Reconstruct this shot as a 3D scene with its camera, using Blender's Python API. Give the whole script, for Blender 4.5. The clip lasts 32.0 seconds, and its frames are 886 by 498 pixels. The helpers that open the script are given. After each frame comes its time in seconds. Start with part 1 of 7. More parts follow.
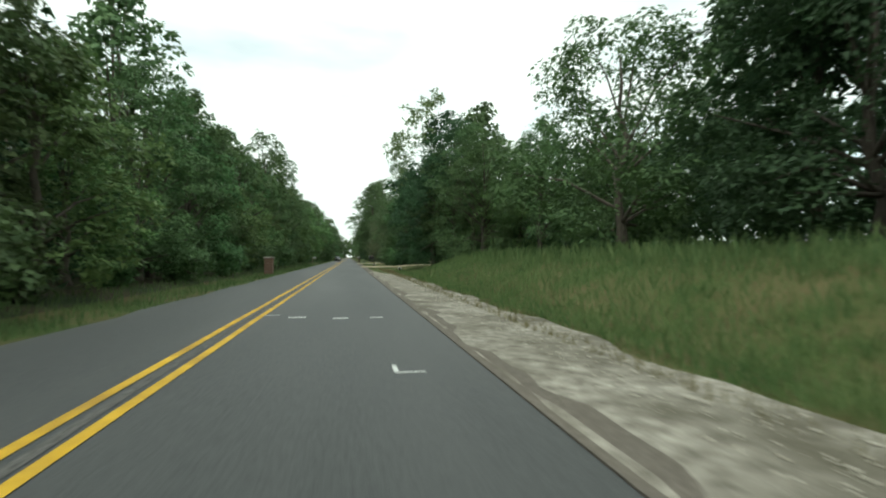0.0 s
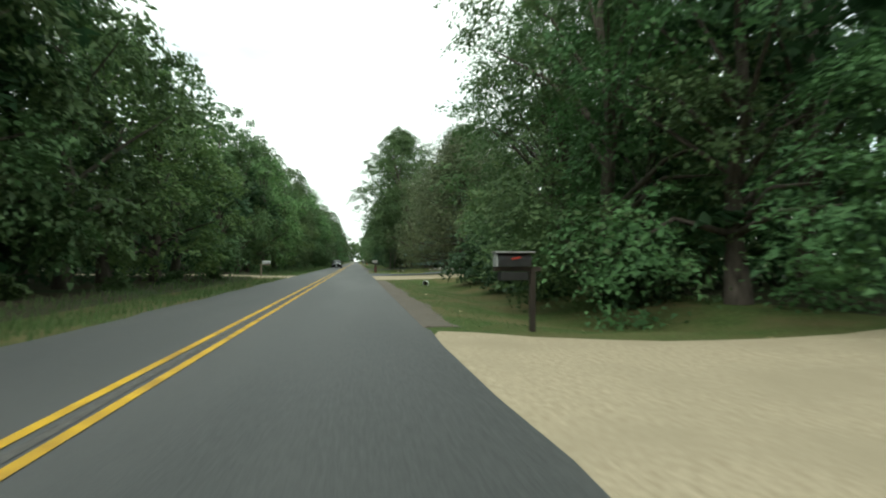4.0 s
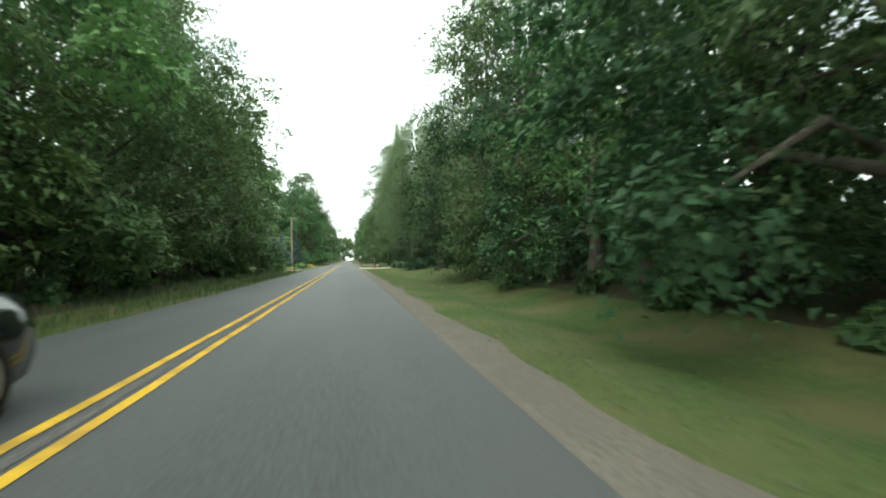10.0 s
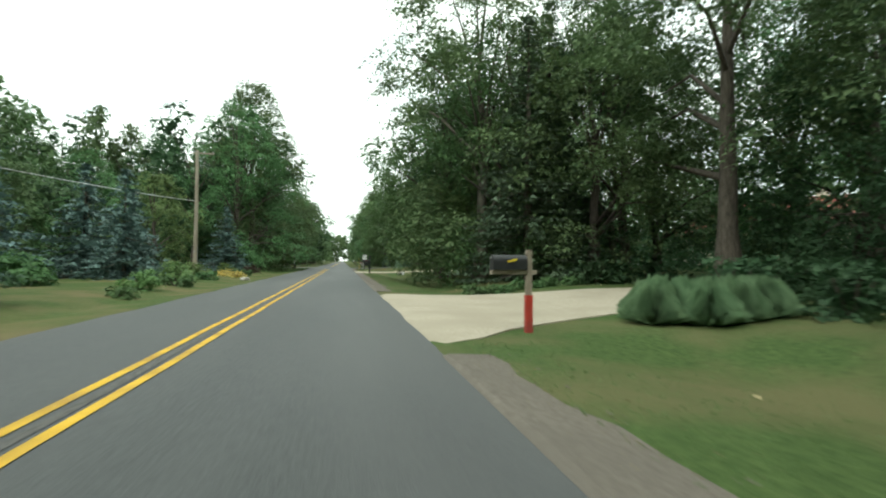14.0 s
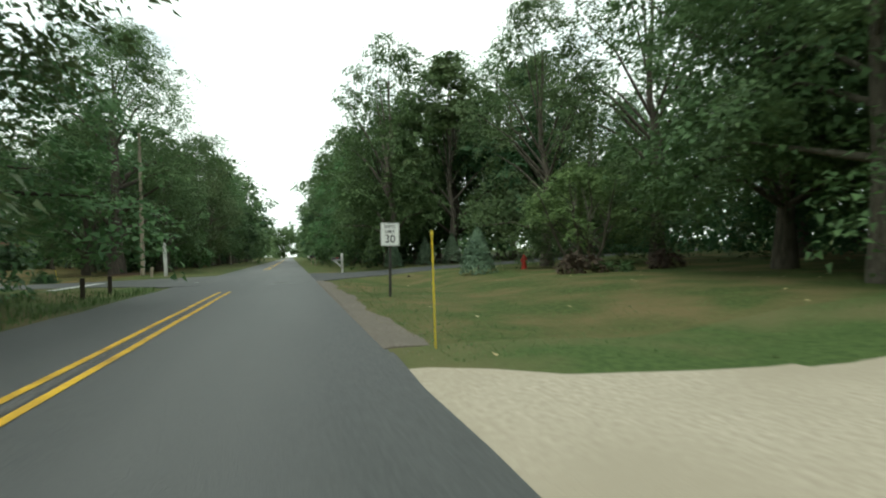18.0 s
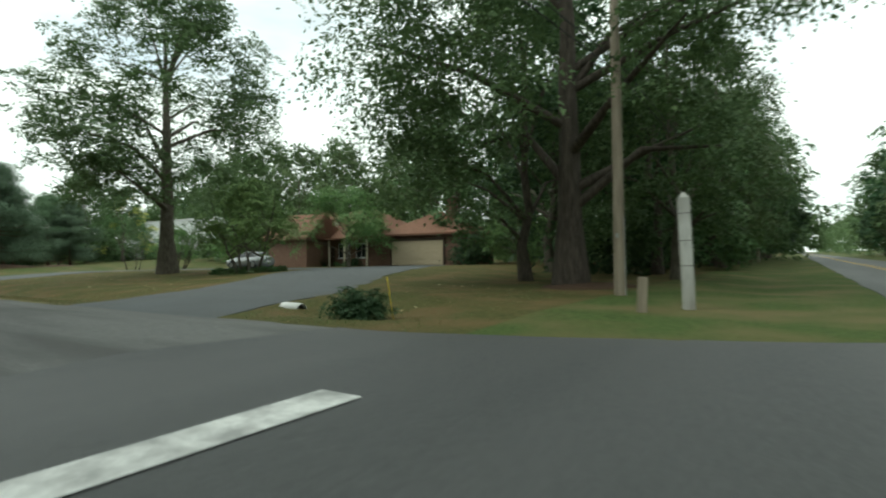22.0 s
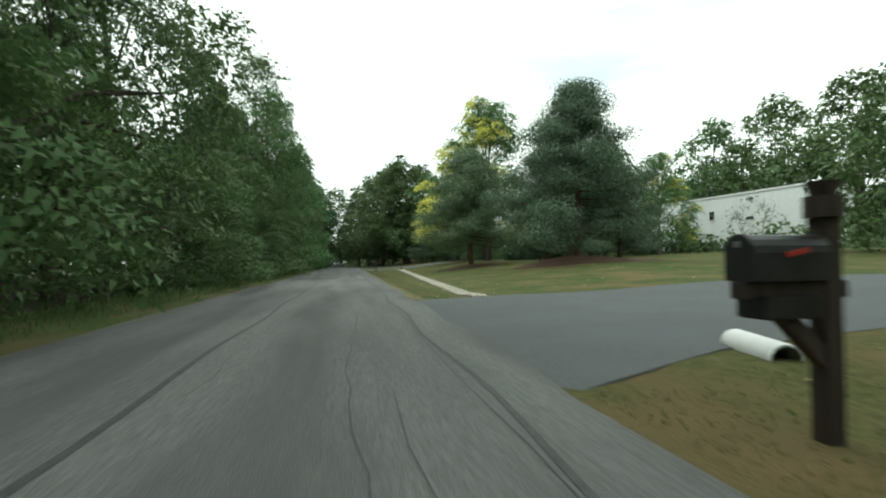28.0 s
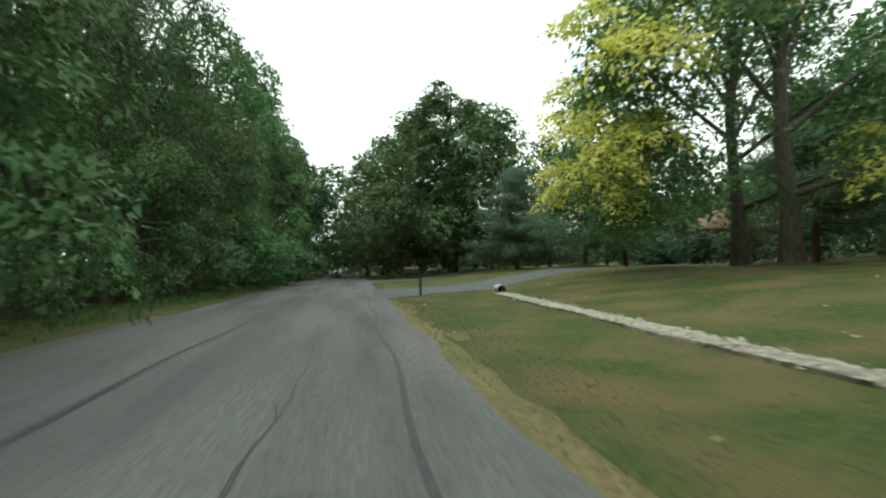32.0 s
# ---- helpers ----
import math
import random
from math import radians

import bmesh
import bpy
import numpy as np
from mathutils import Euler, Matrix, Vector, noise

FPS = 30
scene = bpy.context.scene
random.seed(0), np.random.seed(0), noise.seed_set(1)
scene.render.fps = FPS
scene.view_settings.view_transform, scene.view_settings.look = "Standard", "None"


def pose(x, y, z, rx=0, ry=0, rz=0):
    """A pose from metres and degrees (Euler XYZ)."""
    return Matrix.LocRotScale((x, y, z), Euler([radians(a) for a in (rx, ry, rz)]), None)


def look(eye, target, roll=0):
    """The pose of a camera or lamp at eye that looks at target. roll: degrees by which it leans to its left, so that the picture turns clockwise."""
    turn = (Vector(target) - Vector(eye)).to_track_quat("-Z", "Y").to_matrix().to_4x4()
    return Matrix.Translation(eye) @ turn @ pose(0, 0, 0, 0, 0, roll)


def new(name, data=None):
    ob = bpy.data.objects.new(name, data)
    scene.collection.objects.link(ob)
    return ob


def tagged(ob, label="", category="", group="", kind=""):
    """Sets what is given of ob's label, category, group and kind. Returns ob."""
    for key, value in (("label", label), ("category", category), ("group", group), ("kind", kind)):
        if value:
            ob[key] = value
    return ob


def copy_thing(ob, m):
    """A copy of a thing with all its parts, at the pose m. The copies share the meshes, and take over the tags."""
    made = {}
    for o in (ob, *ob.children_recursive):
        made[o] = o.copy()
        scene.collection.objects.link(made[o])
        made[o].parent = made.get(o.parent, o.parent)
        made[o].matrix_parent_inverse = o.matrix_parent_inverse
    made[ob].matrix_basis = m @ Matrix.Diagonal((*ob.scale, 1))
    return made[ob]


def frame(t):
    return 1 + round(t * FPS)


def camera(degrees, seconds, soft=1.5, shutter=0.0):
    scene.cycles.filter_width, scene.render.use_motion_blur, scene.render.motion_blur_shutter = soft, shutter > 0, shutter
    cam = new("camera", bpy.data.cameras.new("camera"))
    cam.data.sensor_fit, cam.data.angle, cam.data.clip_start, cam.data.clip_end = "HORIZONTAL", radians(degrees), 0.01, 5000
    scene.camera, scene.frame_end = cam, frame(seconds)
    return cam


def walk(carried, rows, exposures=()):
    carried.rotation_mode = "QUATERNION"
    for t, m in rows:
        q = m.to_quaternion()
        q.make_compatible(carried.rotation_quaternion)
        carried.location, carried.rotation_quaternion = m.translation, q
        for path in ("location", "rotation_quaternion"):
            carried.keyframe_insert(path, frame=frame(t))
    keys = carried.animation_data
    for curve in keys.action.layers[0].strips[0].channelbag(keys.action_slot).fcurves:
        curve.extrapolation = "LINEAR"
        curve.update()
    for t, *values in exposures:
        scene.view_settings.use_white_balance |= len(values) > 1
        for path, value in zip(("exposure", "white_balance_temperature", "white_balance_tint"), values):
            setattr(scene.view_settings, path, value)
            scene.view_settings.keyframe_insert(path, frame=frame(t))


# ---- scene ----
cam = camera(80.7, 32.0, soft=2.0, shutter=0.22)
PATH = [
    (0.0, (1.911, 45.490, 1.199), (3.685, 55.330, 1.352), -0.09),
    (0.5, (1.952, 53.261, 1.200), (3.694, 63.106, 1.381), -0.02),
    (1.0, (1.992, 61.047, 1.200), (3.724, 70.894, 1.403), 0.03),
    (1.5, (2.030, 68.857, 1.200), (3.805, 78.695, 1.444), 0.10),
    (2.0, (2.064, 76.696, 1.185), (3.862, 86.530, 1.441), 0.28),
    (2.5, (2.096, 84.573, 1.186), (3.839, 94.416, 1.455), 0.20),
    (3.0, (2.155, 92.446, 1.196), (3.862, 102.296, 1.481), 0.14),
    (3.5, (2.185, 100.162, 1.222), (3.828, 110.022, 1.483), 0.31),
    (5.5, (1.890, 131.626, 1.195), (3.550, 141.484, 1.416), -0.22),
    (6.0, (1.941, 139.558, 1.205), (3.627, 149.412, 1.451), -0.15),
    (6.5, (2.013, 147.504, 1.200), (3.750, 157.349, 1.428), -0.30),
    (7.0, (2.084, 155.483, 1.217), (3.822, 165.327, 1.474), -0.52),
    (8.0, (2.067, 171.653, 1.199), (3.811, 181.498, 1.380), -1.23),
    (9.0, (2.059, 187.693, 1.196), (3.813, 197.536, 1.391), -0.74),
    (11.0, (1.968, 219.670, 1.199), (3.722, 229.513, 1.389), -0.26),
    (11.5, (1.946, 227.543, 1.200), (3.677, 237.390, 1.411), -0.11),
    (12.0, (1.940, 235.329, 1.192), (3.694, 245.172, 1.356), 0.06),
    (12.5, (1.964, 242.997, 1.204), (3.768, 252.831, 1.391), -0.18),
    (13.0, (1.980, 250.543, 1.186), (3.845, 260.366, 1.369), -0.54),
    (14.0, (2.113, 265.327, 1.202), (3.995, 275.145, 1.443), 0.47),
    (14.5, (2.130, 272.725, 1.197), (4.037, 282.539, 1.430), 0.20),
    (16.5, (2.273, 301.491, 1.193), (3.961, 311.347, 1.316), -1.85),
    (17.0, (2.270, 308.373, 1.202), (4.110, 318.201, 1.356), -1.51),
    (17.5, (2.278, 315.088, 1.199), (4.924, 324.731, 1.360), -1.39),
    (18.0, (2.299, 321.063, 1.184), (5.098, 330.663, 1.236), -1.85),
    (18.5, (2.345, 326.548, 1.206), (4.951, 336.202, 1.252), -2.24),
    (19.0, (2.352, 331.311, 1.208), (4.825, 341.000, 1.265), -2.64),
    (19.5, (2.257, 335.556, 1.200), (3.995, 345.402, 1.353), -2.02),
    (20.0, (1.780, 339.371, 1.207), (2.518, 349.341, 1.450), -2.00),
    (20.5, (0.899, 342.955, 1.205), (0.357, 352.937, 1.438), -0.55),
    (21.0, (-0.499, 346.111, 1.203), (-2.409, 355.925, 1.413), 0.64),
    (21.5, (-2.289, 348.844, 1.197), (-6.282, 358.012, 1.263), 0.01),
    (22.0, (-4.601, 351.348, 1.198), (-10.217, 359.621, 1.382), -1.07),
    (22.5, (-7.266, 353.021, 1.190), (-14.340, 360.082, 1.503), -0.39),
    (23.0, (-10.287, 354.257, 1.191), (-18.522, 359.921, 1.503), -0.28),
    (23.5, (-13.354, 355.186, 1.195), (-22.488, 359.251, 1.418), -1.21),
    (24.0, (-16.611, 355.687, 1.197), (-26.238, 358.379, 1.475), -2.18),
    (24.5, (-19.879, 355.733, 1.208), (-29.656, 357.824, 1.419), -1.92),
    (25.0, (-23.513, 355.762, 1.207), (-33.353, 357.533, 1.408), -1.62),
    (25.5, (-26.705, 355.663, 1.220), (-36.551, 357.394, 1.449), -1.20),
    (27.5, (-44.524, 356.117, 1.211), (-54.326, 358.075, 1.511), 0.02),
    (28.0, (-49.274, 356.471, 1.171), (-59.079, 358.427, 1.404), -0.48),
    (28.5, (-54.487, 356.547, 1.201), (-64.281, 358.537, 1.522), -0.70),
    (29.0, (-60.093, 356.759, 1.202), (-69.891, 358.735, 1.524), 0.17),
    (29.5, (-65.257, 356.838, 1.199), (-75.056, 358.811, 1.502), -0.04),
    (30.0, (-70.991, 357.033, 1.200), (-80.797, 358.983, 1.436), 0.23),
    (30.5, (-76.794, 357.292, 1.195), (-86.595, 359.247, 1.538), -0.42),
    (31.0, (-82.541, 357.420, 1.200), (-92.340, 359.380, 1.582), -0.90),
    (31.5, (-89.105, 357.742, 1.201), (-98.913, 359.656, 1.594), -0.65),
    (32.0, (-96.063, 358.079, 1.199), (-105.889, 359.904, 1.561), -0.83),
]
walk(cam, [(t, look(eye, target, roll)) for t, eye, target, roll in PATH], [(t, stops, 6400, -7.0) for t, stops in ((0.0, 0.0), (2.0, 0.0), (3.5, 0.2), (6.0, 0.45), (7.0, 0.6), (8.5, 0.7), (10.0, 0.9), (11.0, 0.9), (12.0, 0.8), (13.0, 0.75), (14.0, 0.5), (17.0, 0.25), (19.0, 0.3), (21.0, 0.1), (23.0, 0.05), (25.0, 0.15), (28.0, 0.2), (31.0, 0.4), (32.0, 0.4))])

# ---- world and light: a bright overcast sky with thin blue gaps, and a weak wide sun
SUN_EL, SUN_AZ = 52.0, 215.0
world = bpy.data.worlds.new("overcast_sky")
scene.world = world
world.use_nodes = True
wn, wl = world.node_tree.nodes, world.node_tree.links
bg = wn["Background"]
sky = wn.new("ShaderNodeTexSky")
sky.sky_type, sky.sun_disc = "NISHITA", False
sky.sun_elevation, sky.sun_rotation = radians(SUN_EL), radians(SUN_AZ)
dim = wn.new("ShaderNodeVectorMath")
dim.operation = "SCALE"
dim.inputs["Scale"].default_value = 0.16
wl.new(sky.outputs[0], dim.inputs[0])
coord = wn.new("ShaderNodeTexCoord")
squash = wn.new("ShaderNodeMapping")
squash.inputs["Scale"].default_value = (1.0, 1.0, 3.2)
wl.new(coord.outputs["Generated"], squash.inputs[0])
cloud = wn.new("ShaderNodeTexNoise")
cloud.inputs["Scale"].default_value, cloud.inputs["Detail"].default_value = 1.9, 5.0
wl.new(squash.outputs[0], cloud.inputs["Vector"])
cover = wn.new("ShaderNodeValToRGB")
cover.color_ramp.elements[0].position, cover.color_ramp.elements[0].color = 0.30, (0.55, 0.55, 0.55, 1)
cover.color_ramp.elements[1].position, cover.color_ramp.elements[1].color = 0.50, (1, 1, 1, 1)
wl.new(cloud.outputs["Fac"], cover.inputs[0])
mixc = wn.new("ShaderNodeMixRGB")
mixc.inputs[2].default_value = (1.22, 1.24, 1.23, 1)
wl.new(cover.outputs[0], mixc.inputs[0])
wl.new(dim.outputs[0], mixc.inputs[1])
wl.new(mixc.outputs[0], bg.inputs[0])
bg.inputs[1].default_value = 1.0

sun_data = bpy.data.lights.new("sun", "SUN")
sun_data.energy, sun_data.angle, sun_data.color = 0.9, radians(25), (1.0, 0.96, 0.9)
sun = new("sun", sun_data)
az = radians(SUN_AZ)
sun.matrix_world = look((0, 0, 60), (-math.sin(az) * 40, -math.cos(az) * 40, 60 - 40 * math.tan(radians(SUN_EL))))
scene.view_settings.exposure = 0.0

# ---- materials


def mat(name, cols, scale=4.0, rough=0.8, bump=0.0, bump_scale=60.0, metal=0.0, big=None, big_scale=0.25, spec=0.3, island=False, obrand=0.0,
        translucent=0.0, stretch=(1, 1, 1), coord_kind="Object", detail=6.0):
    """Two colours mixed by fine noise, a third by broad noise, with relief; optional change by leaf and by object."""
    m = bpy.data.materials.new(name)
    m.use_nodes = True
    n, l = m.node_tree.nodes, m.node_tree.links
    p = n["Principled BSDF"]
    tc = n.new("ShaderNodeTexCoord")
    mp = n.new("ShaderNodeMapping")
    mp.inputs["Scale"].default_value = stretch
    l.new(tc.outputs[coord_kind], mp.inputs[0])
    t1 = n.new("ShaderNodeTexNoise")
    t1.inputs["Scale"].default_value, t1.inputs["Detail"].default_value, t1.inputs["Roughness"].default_value = scale, detail, 0.65
    l.new(mp.outputs[0], t1.inputs["Vector"])
    r1 = n.new("ShaderNodeValToRGB")
    r1.color_ramp.elements[0].position, r1.color_ramp.elements[1].position = 0.32, 0.68
    r1.color_ramp.elements[0].color, r1.color_ramp.elements[1].color = (*cols[0], 1), (*cols[1], 1)
    l.new(t1.outputs["Fac"], r1.inputs[0])
    out = r1.outputs[0]
    if island:
        g = n.new("ShaderNodeNewGeometry")
        mi = n.new("ShaderNodeMixRGB")
        ri = n.new("ShaderNodeValToRGB")
        ri.color_ramp.elements[0].color, ri.color_ramp.elements[1].color = (*cols[0], 1), (*cols[1], 1)
        l.new(g.outputs["Random Per Island"], ri.inputs[0])
        mi.inputs[0].default_value = 0.6
        l.new(out, mi.inputs[1])
        l.new(ri.outputs[0], mi.inputs[2])
        out = mi.outputs[0]
    if big is not None:
        t2 = n.new("ShaderNodeTexNoise")
        t2.inputs["Scale"].default_value, t2.inputs["Detail"].default_value = big_scale, 4.0
        l.new(mp.outputs[0], t2.inputs["Vector"])
        r2 = n.new("ShaderNodeValToRGB")
        r2.color_ramp.elements[0].position, r2.color_ramp.elements[1].position = 0.42, 0.66
        l.new(t2.outputs["Fac"], r2.inputs[0])
        mb = n.new("ShaderNodeMixRGB")
        l.new(r2.outputs[0], mb.inputs[0])
        l.new(out, mb.inputs[1])
        mb.inputs[2].default_value = (*big, 1)
        out = mb.outputs[0]
    if obrand:
        oi = n.new("ShaderNodeObjectInfo")
        hs = n.new("ShaderNodeHueSaturation")
        for sock, lo, hi in (("Hue", 0.5 - 0.05 * obrand, 0.5 + 0.03 * obrand), ("Value", 1 - 0.35 * obrand, 1 + 0.35 * obrand)):
            mr = n.new("ShaderNodeMapRange")
            mr.inputs["To Min"].default_value, mr.inputs["To Max"].default_value = lo, hi
            l.new(oi.outputs["Random"], mr.inputs["Value"])
            l.new(mr.outputs[0], hs.inputs[sock])
        l.new(out, hs.inputs["Color"])
        out = hs.outputs[0]
    l.new(out, p.inputs["Base Color"])
    p.inputs["Roughness"].default_value, p.inputs["Metallic"].default_value = rough, metal
    p.inputs["Specular IOR Level"].default_value = spec
    if bump:
        tb = n.new("ShaderNodeTexNoise")
        tb.inputs["Scale"].default_value, tb.inputs["Detail"].default_value = bump_scale, 3.0
        l.new(mp.outputs[0], tb.inputs["Vector"])
        bn = n.new("ShaderNodeBump")
        bn.inputs["Strength"].default_value, bn.inputs["Distance"].default_value = bump, 0.02
        l.new(tb.outputs["Fac"], bn.inputs["Height"])
        l.new(bn.outputs[0], p.inputs["Normal"])
    if translucent:
        tr = n.new("ShaderNodeBsdfTranslucent")
        l.new(out, tr.inputs["Color"])
        mx = n.new("ShaderNodeMixShader")
        mx.inputs[0].default_value = translucent
        l.new(p.outputs[0], mx.inputs[1])
        l.new(tr.outputs[0], mx.inputs[2])
        l.new(mx.outputs[0], n["Material Output"].inputs[0])
    return m


def leafmat(name, a, b, rnd=0.6, tr=0.3):
    # the grey-blue share mixed into each leaf colour imitates a veil of haze
    a, b = [tuple(0.86 * c + w * (0.3 * k[0] + 0.6 * k[1] + 0.1 * k[2]) for c, w in zip(k, (0.14, 0.20, 0.23))) for k in (a, b)]
    return mat(name, (a, b), scale=0.9, rough=0.6, island=True, obrand=rnd, translucent=tr, spec=0.25, detail=2.0)


M_ASPHALT = mat("dark_asphalt", ((0.048, 0.05, 0.051), (0.085, 0.087, 0.088)), scale=35, rough=0.62, spec=0.45, bump=0.5, bump_scale=160, big=(0.10, 0.101, 0.101), big_scale=0.35, stretch=(1, 0.12, 1))
M_OLDROAD = mat("old_grey_asphalt", ((0.13, 0.132, 0.128), (0.21, 0.21, 0.205)), scale=30, rough=0.9, bump=0.7, bump_scale=110, big=(0.105, 0.105, 0.102), big_scale=0.9, stretch=(0.12, 1, 1))
M_DRIVE = mat("driveway_asphalt", ((0.082, 0.087, 0.09), (0.14, 0.147, 0.15)), scale=25, rough=0.88, bump=0.5, bump_scale=120, big=(0.12, 0.128, 0.135), big_scale=0.5)
M_DRIVE_DARK = mat("dark_driveway_asphalt", ((0.05, 0.053, 0.056), (0.085, 0.088, 0.092)), scale=25, rough=0.88, bump=0.5, bump_scale=120, big=(0.09, 0.09, 0.09), big_scale=0.5)
M_TAN = mat("tan_gravel", ((0.34, 0.27, 0.18), (0.56, 0.47, 0.34)), scale=14, rough=0.95, bump=0.8, bump_scale=45, big=(0.40, 0.33, 0.23), big_scale=0.6)
M_CONC = mat("pale_gravel", ((0.34, 0.285, 0.215), (0.54, 0.475, 0.385)), scale=16, rough=0.95, bump=0.6, bump_scale=50, big=(0.38, 0.325, 0.25), big_scale=0.5)
M_SHOULDER = mat("grey_gravel", ((0.11, 0.092, 0.075), (0.23, 0.20, 0.17)), scale=18, rough=0.95, bump=1.0, bump_scale=40, big=(0.15, 0.13, 0.11), big_scale=0.8)
M_LIME = mat("limestone_gravel", ((0.13, 0.115, 0.092), (0.52, 0.475, 0.41)), scale=4.5, rough=0.95, bump=1.0, bump_scale=26, big=(0.135, 0.12, 0.09), big_scale=0.75, detail=12.0)
M_PEBBLE = mat("pale_stone", ((0.34, 0.30, 0.24), (0.62, 0.58, 0.50)), scale=3, rough=0.9, island=True)
M_ROCK = mat("field_stone", ((0.33, 0.30, 0.27), (0.60, 0.56, 0.51)), scale=6, rough=0.9, bump=0.7, bump_scale=25, big=(0.25, 0.22, 0.20), big_scale=2, obrand=0.6)
M_GRASS = mat("lawn", ((0.046, 0.073, 0.023), (0.104, 0.140, 0.046)), scale=9, rough=0.9, bump=1.0, bump_scale=35, big=(0.150, 0.130, 0.062), big_scale=0.42, spec=0.1)
M_DRYGRASS = mat("dry_lawn", ((0.048, 0.060, 0.020), (0.128, 0.118, 0.046)), scale=8, rough=0.9, bump=1.0, bump_scale=35, big=(0.150, 0.108, 0.052), big_scale=0.5, spec=0.1)
M_DRYEDGE = mat("dry_verge", ((0.12, 0.103, 0.045), (0.27, 0.22, 0.108)), scale=12, rough=0.95, bump=1.0, bump_scale=40, big=(0.13, 0.13, 0.05), big_scale=0.6)
M_OLIVE = mat("olive_lawn", ((0.043, 0.066, 0.021), (0.105, 0.128, 0.045)), scale=9, rough=0.9, bump=1.0, bump_scale=35, big=(0.155, 0.125, 0.060), big_scale=0.5, spec=0.1)
M_GREENLAWN = mat("green_lawn", ((0.045, 0.075, 0.024), (0.098, 0.141, 0.048)), scale=9, rough=0.9, bump=1.0, bump_scale=35, big=(0.134, 0.129, 0.060), big_scale=0.42, spec=0.1)
M_BLADE = leafmat("grass_blades", (0.080, 0.150, 0.030), (0.200, 0.280, 0.080), 0.0, 0.25)
M_BLADE_DRY = leafmat("dry_grass_blades", (0.160, 0.140, 0.050), (0.360, 0.290, 0.130), 0.0, 0.25)
M_WEED = leafmat("meadow_weeds", (0.070, 0.155, 0.031), (0.264, 0.326, 0.093), 0.0, 0.3)
M_LITTER = mat("forest_floor", ((0.03, 0.028, 0.014), (0.075, 0.06, 0.03)), scale=5, rough=0.95, bump=1, bump_scale=20, big=(0.03, 0.05, 0.015), big_scale=0.4)
M_MULCH = mat("bark_mulch", ((0.045, 0.028, 0.018), (0.12, 0.07, 0.045)), scale=14, rough=0.95, bump=1, bump_scale=25)
M_YELLOW = mat("yellow_road_paint", ((0.62, 0.36, 0.02), (0.78, 0.50, 0.05)), scale=9, rough=0.7, bump=0.3, bump_scale=150, big=(0.45, 0.27, 0.04), big_scale=1.5)
M_SEAM = mat("cracked_centre_seam", ((0.02, 0.02, 0.02), (0.22, 0.21, 0.20)), scale=22, rough=0.9, bump=0.8, bump_scale=40)
M_SEAL = mat("crack_seal", ((0.05, 0.05, 0.05), (0.085, 0.085, 0.082)), scale=8, rough=0.7)
M_WHITEPAINT = mat("white_road_paint", ((0.62, 0.62, 0.60), (0.80, 0.80, 0.78)), scale=12, rough=0.7, big=(0.35, 0.35, 0.34), big_scale=2.5)
M_BARK = mat("bark", ((0.05, 0.042, 0.034), (0.15, 0.13, 0.105)), scale=9, rough=0.95, bump=1.0, bump_scale=14, stretch=(1, 1, 0.2), obrand=0.5)
M_BARK_PALE = mat("pale_bark", ((0.09, 0.083, 0.07), (0.20, 0.185, 0.16)), scale=7, rough=0.95, bump=0.7, bump_scale=14, stretch=(1, 1, 0.3), obrand=0.4)
M_BARK_PINE = mat("pine_bark", ((0.062, 0.043, 0.032), (0.155, 0.10, 0.07)), scale=9, rough=0.95, bump=1.0, bump_scale=14, stretch=(1, 1, 0.3))
L_OAK = leafmat("oak_leaves", (0.054, 0.104, 0.030), (0.160, 0.236, 0.066), 0.5)
L_MAPLE = leafmat("maple_leaves", (0.054, 0.118, 0.032), (0.146, 0.256, 0.064), 0.6)
L_LIGHT = leafmat("light_green_leaves", (0.085, 0.171, 0.034), (0.225, 0.333, 0.078), 0.6)
L_TULIP = leafmat("tulip_leaves", (0.055, 0.110, 0.030), (0.165, 0.240, 0.075), 0.2)
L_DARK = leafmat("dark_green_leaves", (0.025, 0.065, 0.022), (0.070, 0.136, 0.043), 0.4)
L_TUFT = leafmat("ornamental_grass_blades", (0.11, 0.20, 0.075), (0.26, 0.38, 0.17), 0.2)
L_SPRUCE = leafmat("blue_spruce_needles", (0.054, 0.101, 0.085), (0.202, 0.295, 0.271), 0.3, 0.1)
L_PINE = leafmat("pine_needles", (0.05, 0.09, 0.045), (0.15, 0.21, 0.11), 0.4, 0.1)
L_PINE_BROWN = leafmat("browning_pine_needles", (0.07, 0.095, 0.036), (0.20, 0.22, 0.085), 0.2, 0.15)
L_WILLOW = leafmat("willow_leaves", (0.093, 0.147, 0.046), (0.248, 0.333, 0.132), 0.2)
L_YELLOW = leafmat("yellow_leaves", (0.520, 0.480, 0.020), (0.880, 0.800, 0.060), 0.0, 0.35)
L_COVER = leafmat("yellow_green_cover", (0.20, 0.23, 0.03), (0.42, 0.44, 0.06), 0.0, 0.2)
L_LOCUST = leafmat("locust_leaves", (0.070, 0.155, 0.043), (0.171, 0.295, 0.078), 0.2)
L_FLOWER = leafmat("yellow_flowers", (0.550, 0.360, 0.020), (0.750, 0.550, 0.060), 0.0, 0.1)
L_BRONZE = leafmat("reddish_leaves", (0.058, 0.040, 0.026), (0.130, 0.078, 0.046), 0.2)
M_WOODPOLE = mat("weathered_pole_wood", ((0.22, 0.18, 0.14), (0.40, 0.34, 0.27)), scale=8, rough=0.9, bump=0.5, bump_scale=20, stretch=(1, 1, 0.08))
